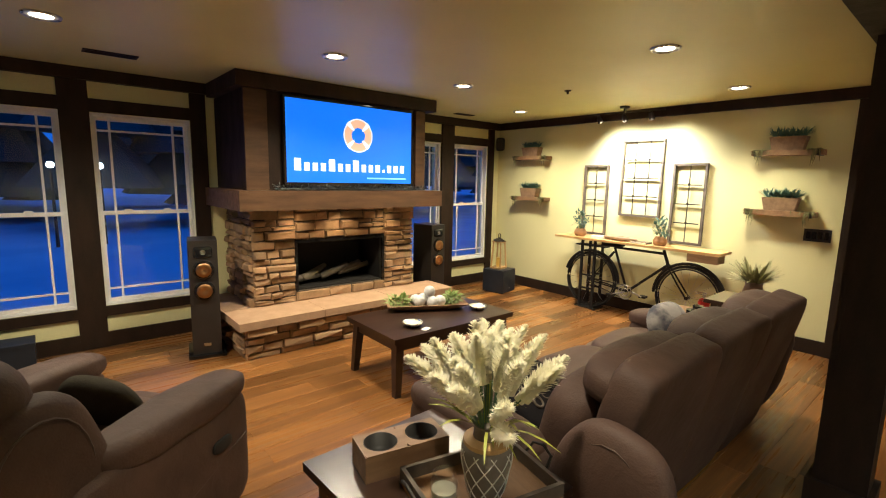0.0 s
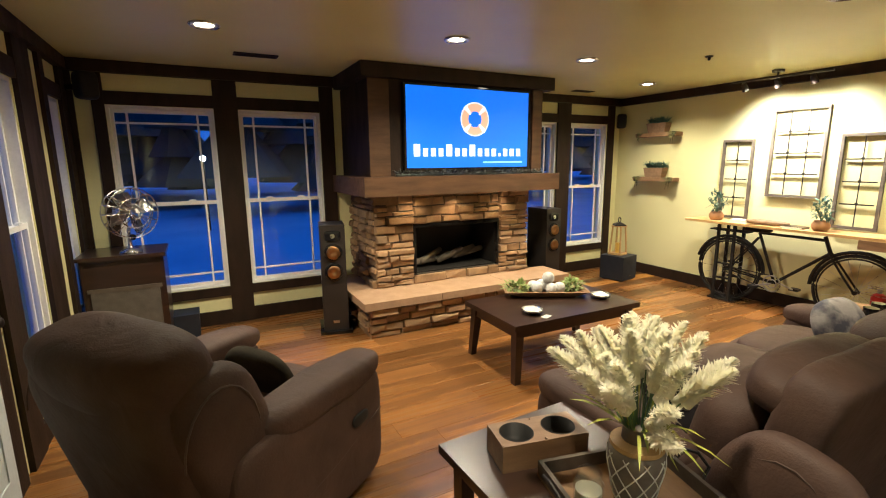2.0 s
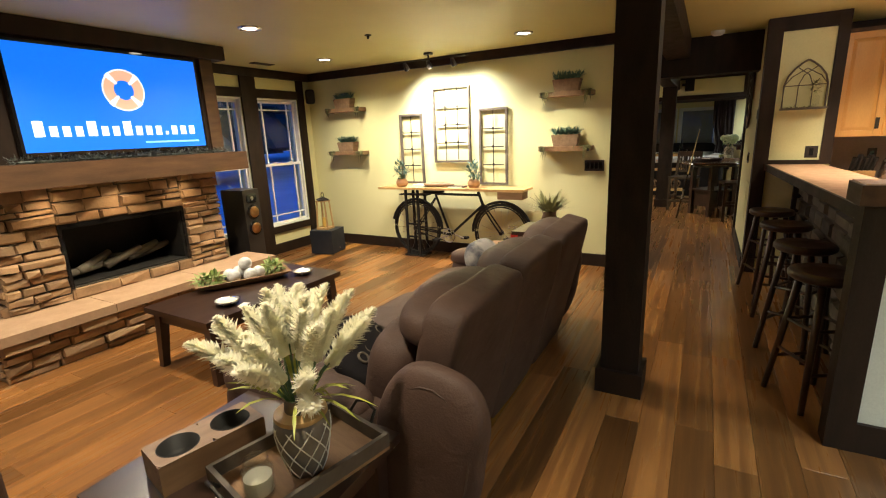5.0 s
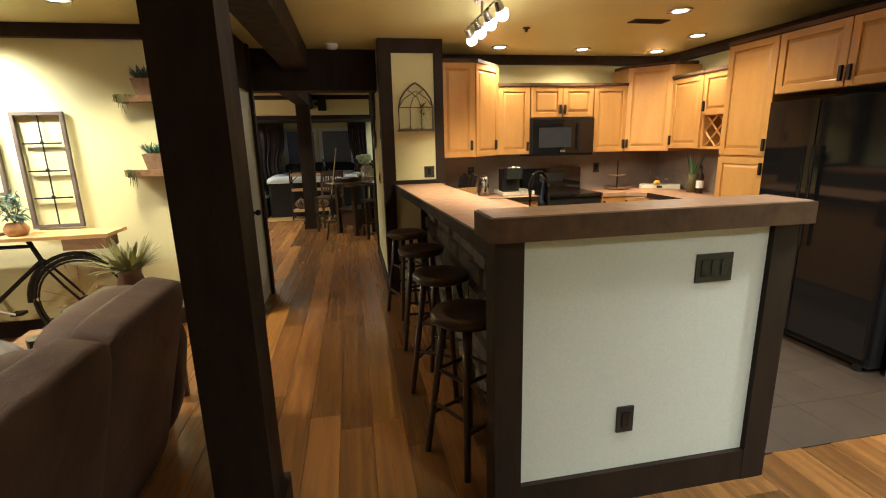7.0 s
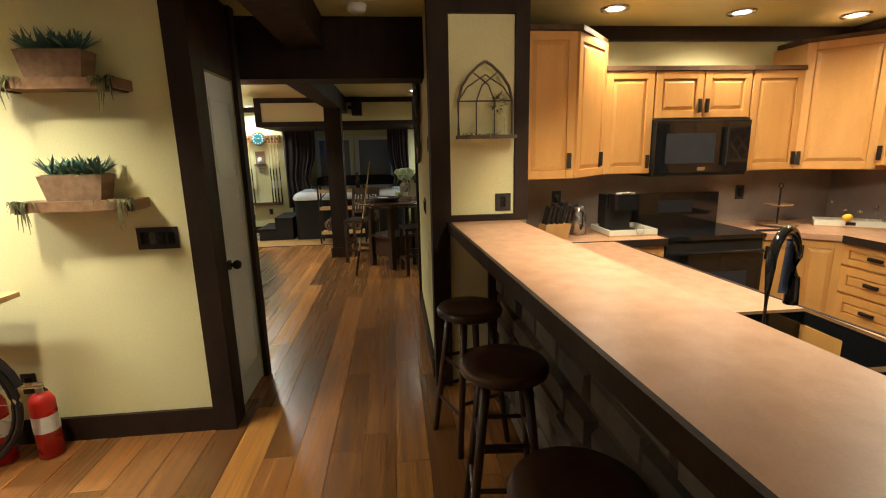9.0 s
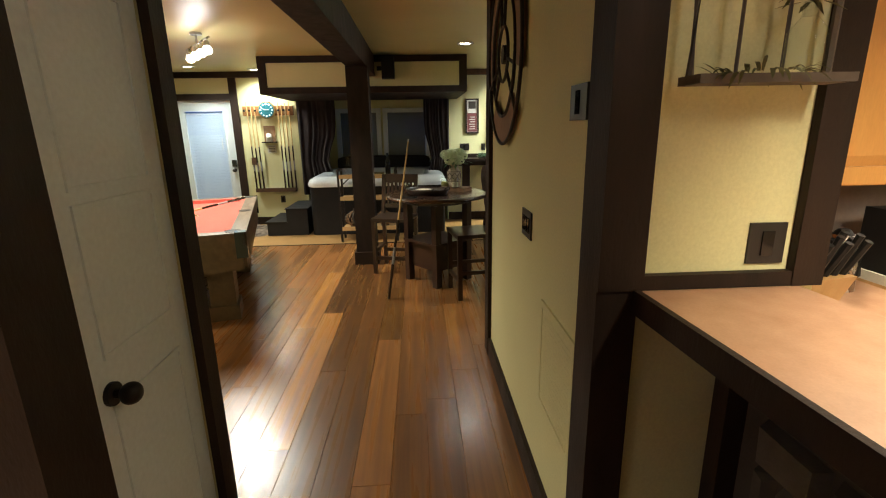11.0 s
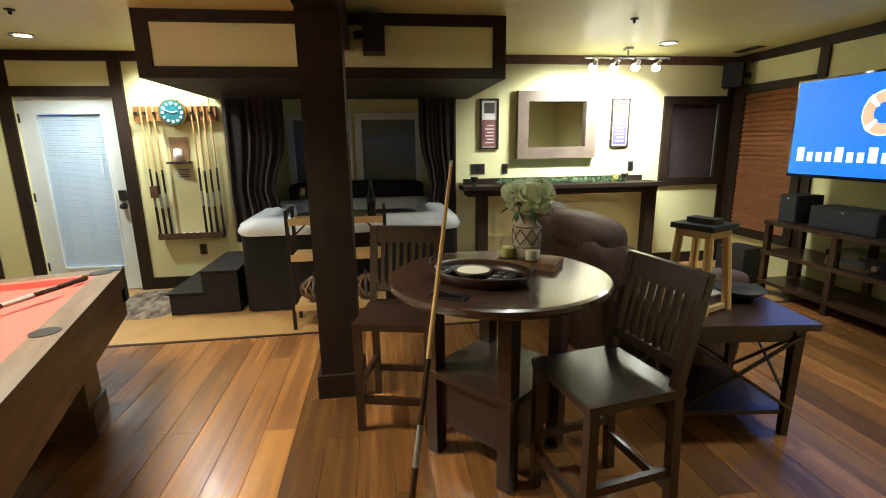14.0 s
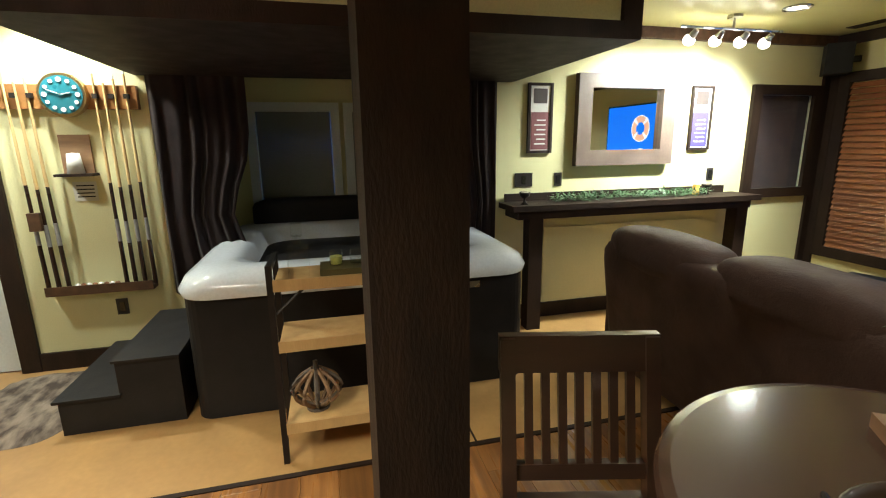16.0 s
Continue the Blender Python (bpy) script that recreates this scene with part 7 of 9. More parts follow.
part("glass", L([(0, 0), (0.036, 0), (0.037, 0.19), (0.015, 0.23), (0.014, 0.30), (0, 0.30)], 22), mat("dark_bottle", (0.02, 0.012, 0.008), (0.03, 0.016, 0.01), 5, 0.12, bump=0.0), ob, smooth=True)
part("label", L([(0.0375, 0.06), (0.0375, 0.14)], 22), M_PAPER, ob, "white paper label")
ob = thing("green_vase", "tall glass vase with a long green sprig", "vase", pose(5.56, -3.50, CT))
part("glass", L([(0, 0), (0.055, 0), (0.05, 0.10), (0.06, 0.20), (0.055, 0.20), (0.045, 0.10), (0, 0.02)], 22), mat("olive_glass", (0.10, 0.085, 0.03), (0.08, 0.07, 0.025), 5, 0.2, bump=0.0), ob, smooth=True)
part("leaves", tuft(17, 16, 0.35, 0.36, 0.012, 0.05, (0, 0, 0.15), 0.02, 0.8), M_LEAF, ob)
# faucet and towel
ob = thing("kitchen_faucet", "black gooseneck kitchen faucet at the sink", "faucet", pose(3.92, -0.95, CT, 0, 0, 28))
part("base", C((0, 0, 0), (0, 0, 0.05), 0.028, 0.024, 18), M_BLACK, ob)
part("neck", TUBE([(0, 0, 0.03), (0, 0, 0.30)] + [(0, -0.09 + 0.09 * math.cos(radians(a)), 0.30 + 0.10 * math.sin(radians(a))) for a in range(15, 181, 15)] + [(0, -0.18, 0.24)], 0.014, 10), M_BLACK, ob, smooth=True)
part("spray_head", C((0, -0.18, 0.24), (0, -0.182, 0.15), 0.018, 0.022, 14), M_BLACK, ob)
part("handle", C((0.025, 0, 0.06), (0.09, 0, 0.10), 0.008, seg=8), M_BLACK, ob)
part("highlight_ring", RING((0, 0, 0.055), 0.0265, 0.003, "z", 20), M_STEEL, ob)
ob = thing("dish_cloth", "dark blue dish cloth hanging at the faucet", "cloth", pose(3.985, -1.05, CT, 0, 0, 28))
bm = bmesh.new()
_rows = []
for _k in range(7):
    _t = _k / 6
    _rows.append([bm.verts.new((0.012 * math.sin(_i * 1.7), -0.05 + (_i - 4) * 0.008 * (0.5 + 0.7 * _t), 0.36 - 0.17 * _t)) for _i in range(9)])
for _p, _q in zip(_rows, _rows[1:]):
    for _i in range(8):
        bm.faces.new((_p[_i], _p[_i + 1], _q[_i + 1], _q[_i]))
bmesh.ops.solidify(bm, geom=bm.faces[:], thickness=0.006)
part("cloth", bm, mat("navy_cloth", (0.02, 0.03, 0.06), (0.012, 0.018, 0.035), 12, 0.9, bump=0.4), ob, smooth=True)
part("hook", TUBE([(0, -0.05, 0.36), (0.02, -0.02, 0.39), (0.08, 0.02, 0.385)], 0.004, 6), M_IRON, ob)


# ---- games room: large things ----
def pool_table():
    ob = thing("pool_table", "oak pool table with red felt and black corner caps", "pool table", pose(8.955, 2.645, 0, 0, 0, 16))
    l, w = 2.25 / 2, 1.28 / 2
    part("slate_bed", B((-l + 0.12, -w + 0.12, 0.70, l - 0.12, w - 0.12, 0.765)), M_FELT, ob, "red felt bed")
    for s in (-1, 1):
        part("rail", B((-l, s * w - (0.12 if s > 0 else 0), 0.69, l, s * w + (0.12 if s < 0 else 0), 0.80)), M_RAIL, ob, bevel=0.01)
        part("rail", B((s * l - (0.12 if s > 0 else 0), -w + 0.12, 0.69, s * l + (0.12 if s < 0 else 0), w - 0.12, 0.80)), M_RAIL, ob, bevel=0.01)
        part("cushion", B((-l + 0.16, s * (w - 0.12) - (0.045 if s > 0 else 0), 0.765, l - 0.16, s * (w - 0.12) + (0.045 if s < 0 else 0), 0.80)), M_FELT, ob, bevel=0.01)
        part("cushion", B((s * (l - 0.12) - (0.045 if s > 0 else 0), -w + 0.19, 0.765, s * (l - 0.12) + (0.045 if s < 0 else 0), w - 0.19, 0.80)), M_FELT, ob, bevel=0.01)
        part("skirt", B((-l + 0.03, s * (w - 0.03) - 0.012, 0.50, l - 0.03, s * (w - 0.03) + 0.012, 0.69)), M_RAIL, ob)
        part("skirt", B((s * (l - 0.03) - 0.012, -w + 0.043, 0.50, s * (l - 0.03) + 0.012, w - 0.043, 0.69)), M_RAIL, ob)
    for sx in (-1, 0, 1):
        for sy in (-1, 1):
            part("pocket", C((sx * (l - 0.10), sy * (w - (0.10 if sx else 0.075)), 0.70), (sx * (l - 0.10), sy * (w - (0.10 if sx else 0.075)), 0.803), 0.06 if sx else 0.055, seg=18), M_BLACKM, ob, "black pocket")
            if sx:
                part("corner_cap", B((sx * l - (0.085 if sx > 0 else -0.0), sy * w - (0.085 if sy > 0 else 0), 0.60, sx * l + (0.085 if sx < 0 else 0.0), sy * w + (0.085 if sy < 0 else 0), 0.806)), M_BLACK, ob, "black corner cap", bevel=0.012)
    for s in (-1, 1):
        part("leg", B((s * 0.72 - 0.13, -0.48, 0, s * 0.72 + 0.13, -0.28, 0.60)), M_RAIL, ob, bevel=0.008)
        part("leg", B((s * 0.72 - 0.13, 0.28, 0, s * 0.72 + 0.13, 0.48, 0.60)), M_RAIL, ob, bevel=0.008)
        part("leg_base", B((s * 0.72 - 0.14, -0.50, 0, s * 0.72 + 0.14, 0.50, 0.13)), M_RAIL, ob, bevel=0.008)
    part("stretcher", B((-0.6, -0.05, 0.12, 0.6, 0.05, 0.25)), M_RAIL, ob, bevel=0.006)
    return ob


pool_table()


def hot_tub():
    ob = thing("hot_tub", "hot tub with white pearl acrylic shell and dark cabinet", "hot tub")
    x0, x1, y0, y1 = 11.48, 13.38, -0.05, 2.05

    def rr(ins, r, n=6):
        pts = []
        for cx, cy, a0 in ((x0 + ins + r, y0 + ins + r, 180), (x1 - ins - r, y0 + ins + r, 270), (x1 - ins - r, y1 - ins - r, 0), (x0 + ins + r, y1 - ins - r, 90)):
            for k in range(n + 1):
                a = radians(a0 + 90 * k / n)
                pts.append((cx + r * math.cos(a), cy + r * math.sin(a)))
        return pts
    part("cabinet", PRISM(rr(0.03, 0.10), 0, 0.74), M_STAIR, ob, "dark grey cabinet")
    bm = bmesh.new()
    prev = None
    for ins, z, r in ((0.0, 0.73, 0.2), (-0.01, 0.77, 0.2), (0.02, 0.83, 0.2), (0.09, 0.87, 0.2), (0.22, 0.875, 0.2), (0.30, 0.85, 0.22), (0.36, 0.70, 0.24), (0.45, 0.55, 0.25)):
        ring = [bm.verts.new((x, y, z)) for x, y in rr(ins, r)]
        if prev:
            for i in range(len(ring)):
                j = (i + 1) % len(ring)
                bm.faces.new((prev[i], prev[j], ring[j], ring[i]))
        prev = ring
    bm.faces.new(prev)
    part("shell", bm, M_TUBWHITE, ob, "white pearl acrylic shell", smooth=True)
    part("backrest", PAD((13.25, 1.0, 0.95), (0.16, 1.7, 0.28), 6, 8), M_STAIR, ob, smooth=True)
    part("badge", B((11.505, 0.30, 0.66, 11.512, 0.44, 0.70)), M_STEEL, ob)
    return ob


hot_tub()
ob = thing("spa_steps", "dark grey two-tread spa steps beside the hot tub", "steps")
part("riser", B((11.55, 2.40, 0, 12.35, 2.70, 0.20)), M_STAIR, ob, bevel=0.006)
part("riser", B((11.55, 2.08, 0, 12.35, 2.40, 0.40)), M_STAIR, ob, bevel=0.006)
part("tread", B((11.53, 2.39, 0.20, 12.37, 2.72, 0.215)), M_STAIR, ob, bevel=0.004)
part("tread", B((11.53, 2.07, 0.40, 12.37, 2.41, 0.415)), M_STAIR, ob, bevel=0.004)

# soffit over the tub
S("soffit", (10.93, -0.27, 2.06, XF - 0.002, 2.36, CEIL), m=M_WALL)
for _b in ((10.90, -0.30, 2.02, 10.93, 2.39, 2.10), (10.90, -0.30, 2.40, 10.93, 2.39, CEIL), (10.90, -0.30, 2.10, 10.93, -0.20, 2.40), (10.90, 2.29, 2.10, 10.93, 2.39, 2.40),
           (10.93, -0.30, 2.02, XF, -0.27, CEIL), (10.93, 2.36, 2.02, XF, 2.39, CEIL), (10.93, -0.27, 2.02, XF, 2.36, 2.058)):
    trim(_b)


def curtain(x0, y0, y1, z0, z1, label, amp=0.035, n=60, waves=7, pinch=0.0):
    ob = thing("curtain", label, "curtain")
    bm = bmesh.new()
    rows = []
    for k in range(9):
        t = k / 8
        z = z0 + (z1 - z0) * t
        row = []
        for i in range(n + 1):
            s = i / n
            sq = 1 - pinch * math.exp(-((t - 0.38) / 0.2) ** 2)
            y = y0 + (y1 - y0) * s * sq
            row.append(bm.verts.new((x0 + amp * math.sin(s * waves * 2 * math.pi + 1.3 * math.sin(s * 9 + 1) + 0.7 * math.sin(t * 3 + s * 5)) * (0.55 + 0.45 * math.sin(s * 14 + 2)) * (0.6 + 0.4 * (1 - t)), y, z)))
        rows.append(row)
    for a, b in zip(rows, rows[1:]):
        for i in range(n):
            bm.faces.new((a[i], a[i + 1], b[i + 1], b[i]))
    bmesh.ops.solidify(bm, geom=bm.faces[:], thickness=0.006)
    part("cloth", bm, M_CURTAIN, ob, smooth=True)
    return ob


curtain(12.44, 2.32, 1.70, 0.50, 2.02, "dark brown curtain gathered beside the hot tub", pinch=0.25)
curtain(12.44, -0.16, 0.26, 0.50, 2.02, "dark brown curtain gathered beside the hot tub", pinch=0.25)
# pale blinds, with the alcove's dimness put into a darker grey
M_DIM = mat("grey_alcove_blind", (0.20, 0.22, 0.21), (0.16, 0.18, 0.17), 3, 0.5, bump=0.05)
for _i, (_a, _b) in enumerate(((1.12, 1.78), (0.22, 0.92))):
    ob = tagged(new("window_%d" % (_i + 7)), kind="structure")
    part("window_frame", B((13.40, _a - 0.08, 0.92, 13.45, _a, 1.93), (13.40, _b, 0.92, 13.45, _b + 0.08, 1.93), (13.40, _a, 1.85, 13.45, _b, 1.93), (13.40, _a, 0.92, 13.45, _b, 1.0)), M_DOOR, ob)
    part("pane", B((13.52, _a, 1.0, 13.525, _b, 1.85)), M_GLASS, ob).visible_shadow = False
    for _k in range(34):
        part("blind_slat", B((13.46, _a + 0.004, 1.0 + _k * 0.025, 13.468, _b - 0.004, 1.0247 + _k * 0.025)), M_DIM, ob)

# console with mirror
ob = thing("wall_console", "dark timber console shelf on square legs against the far wall", "console")
part("top", B((12.14, -2.56, 1.02, XF - 0.03, -0.19, 1.065)), M_TRIM, ob, bevel=0.006)
part("apron", B((12.19, -2.50, 0.95, XF - 0.03, -0.25, 1.02)), M_TRIM, ob)
for _y in (-2.45, -0.42):
    part("leg", B((12.22, _y - 0.06, 0, 12.34, _y + 0.06, 0.95)), M_TRIM, ob, bevel=0.005)
part("back_ledge", B((XF - 0.045, -2.45, 1.065, XF - 0.022, -0.24, 1.13)), M_TRIM, ob)
ob = thing("wall_mirror", "square mirror in a broad grey-brown timber frame", "mirror")
part("frame", B((12.435, -1.82, 1.345, 12.498, -1.69, 2.10), (12.435, -1.00, 1.345, 12.498, -0.87, 2.10), (12.435, -1.69, 1.345, 12.498, -1.00, 1.475), (12.435, -1.69, 1.985, 12.498, -1.00, 2.10)), mat("grey_brown_frame", (0.17, 0.125, 0.10), (0.10, 0.07, 0.055), 4, 0.4, bump=0.25), ob, bevel=0.012)
g = part("mirror_glass", B((-0.002, -0.35, -0.262, 0.002, 0.35, 0.262)), M_MIRROR, ob)
g.matrix_basis = pose(12.4725, -1.345, 1.73, 0, 0, 1.7)

screen("television", pose(10.46, YT + 0.36, 1.20, 0, 0, 180), 1.52, 0.83, "large wall-mounted television with a lit blue picture", 0.36)


def bar_chair(m, label):
    """A counter-height slat-back chair: seat faces +y."""
    ob = thing("bar_chair", label, "chair", m, "chairs at the bar table")
    w, d, h = 0.42, 0.42, 0.62
    part("seat", B((-w / 2, -d / 2, h - 0.035, w / 2, d / 2, h)), M_DARKWOOD, ob, bevel=0.012)
    for sx in (-1, 1):
        part("leg", B((sx * (w / 2 - 0.022) - 0.02, d / 2 - 0.045, 0, sx * (w / 2 - 0.022) + 0.02, d / 2 - 0.005, h - 0.035)), M_DARKWOOD, ob, bevel=0.004)
        bm = bmesh.new()
        prof = [(-d / 2 + 0.0, 0.0), (-d / 2 + 0.03, h), (-d / 2 - 0.06, 1.05)]
        prev = None
        for y, z in prof:
            r = [bm.verts.new((sx * (w / 2 - 0.02) + a, y + b, z)) for a, b in ((-0.019, -0.02), (0.019, -0.02), (0.019, 0.02), (-0.019, 0.02))]
            if prev:
                for k in range(4):
                    bm.faces.new((prev[k], prev[(k + 1) % 4], r[(k + 1) % 4], r[k]))
            else:
                bm.faces.new(r[::-1])
            prev = r
        bm.faces.new(prev)
        part("leg", bm, M_DARKWOOD, ob)
        part("stretcher", B((sx * (w / 2 - 0.022) - 0.012, -d / 2 + 0.02, 0.24, sx * (w / 2 - 0.022) + 0.012, d / 2 - 0.04, 0.275)), M_DARKWOOD, ob)
    part("stretcher", B((-w / 2 + 0.03, d / 2 - 0.035, 0.16, w / 2 - 0.03, d / 2 - 0.012, 0.20)), M_DARKWOOD, ob)
    part("stretcher", B((-w / 2 + 0.03, -d / 2 + 0.005, 0.16, w / 2 - 0.03, -d / 2 + 0.025, 0.20)), M_DARKWOOD, ob)
    tilt = lambda z: -d / 2 + 0.03 - 0.09 * (z - h) / 0.43
    bm = B((-w / 2 - 0.002, -0.014, 0.96, w / 2 + 0.002, 0.014, 1.055))
    for v in bm.verts:
        v.co.y += tilt(v.co.z)
    part("top_rail", bm, M_DARKWOOD, ob, bevel=0.006)
    bm = B((-w / 2 + 0.04, -0.012, 0.68, w / 2 - 0.04, 0.012, 0.72))
    for v in bm.verts:
        v.co.y += tilt(v.co.z)
    part("lower_rail", bm, M_DARKWOOD, ob)
    for i in range(7):
        x = -w / 2 + 0.075 + i * (w - 0.15) / 6
        bm = B((x - 0.011, -0.008, 0.72, x + 0.011, 0.008, 0.96))
        for v in bm.verts:
            v.co.y += tilt(v.co.z)
        part("slat", bm, M_DARKWOOD, ob)
    return ob


ch = bar_chair(pose(8.74, -0.13, 0, 0, 0, 10), "dark espresso slat-back counter chair beside the round bar table")
c2 = copy_thing(ch, pose(9.59, 0.65, 0, 0, 0, 76))

ob = thing("bar_table", "round dark wooden counter-height table with storage base", "table", pose(9.20, 0.19, 0, 0, 0, 40))
part("tabletop", L([(0.0, 0.875), (0.47, 0.875), (0.512, 0.885), (0.52, 0.90), (0.512, 0.916), (0.49, 0.92), (0.0, 0.92)], 64), M_TABLETOP, ob, smooth=False)
part("apron", L([(0.0, 0.83), (0.33, 0.83), (0.33, 0.874), (0, 0.874)], 32), M_DARKWOOD, ob)
for _sx in (-1, 1):
    for _sy in (-1, 1):
        part("leg", B((_sx * 0.215 - 0.034, _sy * 0.215 - 0.034, 0, _sx * 0.215 + 0.034, _sy * 0.215 + 0.034, 0.83)), M_DARKWOOD, ob, bevel=0.008)
part("shelf", B((-0.255, -0.255, 0.42, 0.255, 0.255, 0.45)), M_DARKWOOD, ob, bevel=0.006)
part("storage_box", B((-0.212, -0.212, 0.16, 0.212, 0.212, 0.42)), M_DARKWOOD, ob)

# brown sofa with its back to the bar table
ob = thing("sofa", "brown leather sofa facing the television, back to the table", "sofa", pose(10.64, -1.13, 0, 0, 0, 180))
part("base", PAD((0, 0, 0.23), (1.75, 0.86, 0.40), 9, 10), M_LEATHER, ob, smooth=True)
part("back_shell", PAD((0, -0.40, 0.50), (1.78, 0.26, 0.92), 9, 12, turn=Matrix.Rotation(radians(8), 3, 'X')), M_LEATHER, ob, smooth=True)
for _i in range(2):
    _x = -0.43 + _i * 0.86
    part("headrest", PAD((_x, -0.43, 0.90), (0.87, 0.32, 0.27), 3.2, 12, lump=0.014, seed=_i), M_LEATHER, ob, smooth=True)
    part("back_cushion", PAD((_x, -0.28, 0.62), (0.86, 0.26, 0.46), 4, 12, lump=0.014, seed=_i + 3), M_LEATHER, ob, smooth=True)
    part("seat_cushion", PAD((_x, 0.10, 0.43), (0.86, 0.72, 0.20), 4, 12, lump=0.014, seed=_i + 6), M_LEATHER, ob, smooth=True)
for _s in (-1, 1):
    part("arm", PAD((_s * 0.875, 0.0, 0.34), (0.21, 0.92, 0.60), 6, 12), M_LEATHER, ob, smooth=True)
    part("arm_pad", PAD((_s * 0.875, 0.04, 0.64), (0.22, 0.90, 0.14), 3.2, 12, lump=0.01), M_LEATHER, ob, smooth=True)


# ---- games room: small things ----
PT = pose(8.955, 2.645, 0, 0, 0, 16)


def pool_balls():
    cols = [(0.65, 0.42, 0.02), (0.03, 0.06, 0.35), (0.55, 0.03, 0.02), (0.16, 0.04, 0.25), (0.70, 0.20, 0.02), (0.02, 0.22, 0.10), (0.25, 0.03, 0.03), (0.012, 0.012, 0.012)]
    mats = [mat("ball_paint", c, c, 5, 0.1, bump=0) for c in cols] + [mat("ivory_ball", (0.75, 0.70, 0.58), (0.7, 0.65, 0.54), 5, 0.1, bump=0)]
    r = 0.0285
    inv = PT.inverted()
    k = 0
    c0 = inv @ Vector((8.42, 2.56, 0))
    for row in range(5):
        for i in range(row + 1):
            x = c0.x + 0.13 - row * r * 1.75 * 1.0
            y = c0.y + (i - row / 2) * r * 2.03
            b = thing("pool_ball", "glossy coloured pool ball in the rack", "ball", PT @ pose(x, y, 0.765), "racked pool balls")
            part("ball", PAD((0, 0, r), (2 * r, 2 * r, 2 * r), 2, 6), mats[(k * 5) % 9], b, smooth=True)
            if k % 2:
                part("stripe", RING((0, 0, r), r * 0.99, 0.004, "x" if k % 4 == 1 else "y", 20), mats[8], b)
            k += 1
    rk = thing("ball_rack", "black triangular ball rack on the felt", "rack", PT @ pose(c0.x, c0.y, 0.765))
    a, bq, cq = Vector((0.20, 0, 0.015)), Vector((-0.155, 0.20, 0.015)), Vector((-0.155, -0.20, 0.015))
    for p, q in ((a, bq), (bq, cq), (cq, a)):
        part("side", C(p, q, 0.015, seg=6), M_BLACKM, rk)
    cb = inv @ Vector((9.78, 2.97, 0))
    b = thing("pool_ball", "white cue ball on the felt", "ball", PT @ pose(cb.x, cb.y, 0.765), "")
    part("ball", PAD((0, 0, r), (2 * r, 2 * r, 2 * r), 2, 6), mats[8], b, smooth=True)


pool_balls()
M_CUE = mat("pale_maple_cue", (0.66, 0.47, 0.22), (0.60, 0.41, 0.18), 5, 0.25, bump=0.02)
M_CUEBUTT = mat("dark_cue_butt", (0.035, 0.016, 0.010), (0.02, 0.010, 0.007), 5, 0.25, bump=0.02)
M_CUEWRAP = mat("grey_cue_wrap", (0.30, 0.28, 0.26), (0.2, 0.19, 0.18), 40, 0.8, bump=0.3)


def cue(butt, tip, label, group=""):
    b, t = Vector(butt), Vector(tip)
    ob = thing("pool_cue", label, "pool cue", pose(*b), group)
    d = t - b
    f = lambda s: d * s
    part("butt", C(f(0), f(0.22), 0.0145, 0.013, 12), M_CUEBUTT, ob)
    part("wrap", C(f(0.22), f(0.33), 0.0135, 0.0125, 12), M_CUEWRAP, ob)
    part("forearm", C(f(0.33), f(0.50), 0.012, 0.0105, 12), M_CUEBUTT, ob)
    part("shaft", C(f(0.50), f(0.985), 0.0105, 0.0065, 12), M_CUE, ob)
    part("ferrule", C(f(0.985), f(1.0), 0.0065, 0.006, 10), M_PAPER, ob)
    return ob


cue((8.63, 0.69, 0.0), (8.885, 0.455, 1.462), "pale maple pool cue leaning on the bar table")
cue((9.88, 2.37, 0.825), (8.64, 2.80, 0.787), "pool cue lying across the red felt", "cues on the pool table")
cue((9.70, 3.35, 0.825), (8.86, 2.44, 0.80), "pool cue lying across the red felt", "cues on the pool table")

# cue rack with clock
ob = thing("cue_rack", "wall cue rack of honey wood with a ball shelf", "cue rack")
part("top_board", B((XF - 0.05, 2.38, 1.80, XF - 0.001, 3.18, 1.95)), mat("honey_rack", (0.33, 0.15, 0.045), (0.25, 0.11, 0.035), 4, 0.4, bump=0.1, stretch=(6, 1, 6)), ob, bevel=0.006)
part("bottom_shelf", B((XF - 0.09, 2.44, 0.565, XF - 0.001, 3.10, 0.60)), M_MANTEL, ob, bevel=0.004)
part("shelf_lip", B((XF - 0.096, 2.44, 0.565, XF - 0.088, 3.10, 0.63)), M_MANTEL, ob)
for _i in range(9):
    part("clip", B((XF - 0.075, 2.42 + 0.09 * _i, 1.865, XF - 0.05, 2.45 + 0.09 * _i, 1.895)), M_IRON, ob)
for _i, _y in enumerate((2.435, 2.50, 2.56, 2.615, 2.97, 3.03, 3.09)):
    cue((XF - 0.055, _y, 0.602), (XF - 0.062, _y + (0.02 if _y > 2.8 else 0.0), 2.04 - 0.03 * (_i % 3)), "pool cue standing in the wall rack", "cues in the wall rack")
ob = thing("chalk_box", "small brown wooden chalk box on the cue rack", "box", pose(XF - 0.08, 3.075, 1.02))
part("box", B((-0.02, -0.035, 0, 0.02, 0.035, 0.12)), M_MANTEL, ob, bevel=0.004)
for _i in range(8):
    b = thing("pool_ball", "pool ball on the rack shelf", "ball", pose(XF - 0.04, 2.68 + 0.035 * _i, 0.601), "balls on the rack shelf")
    part("ball", PAD((0, 0, 0.016), (0.032, 0.032, 0.032), 2, 5), M_PAPER if _i % 2 else M_BLIND, b, smooth=True)
ob = thing("wall_clock", "round wall clock with a teal face and brass rim", "clock", pose(XF - 0.052, 2.79, 1.885))
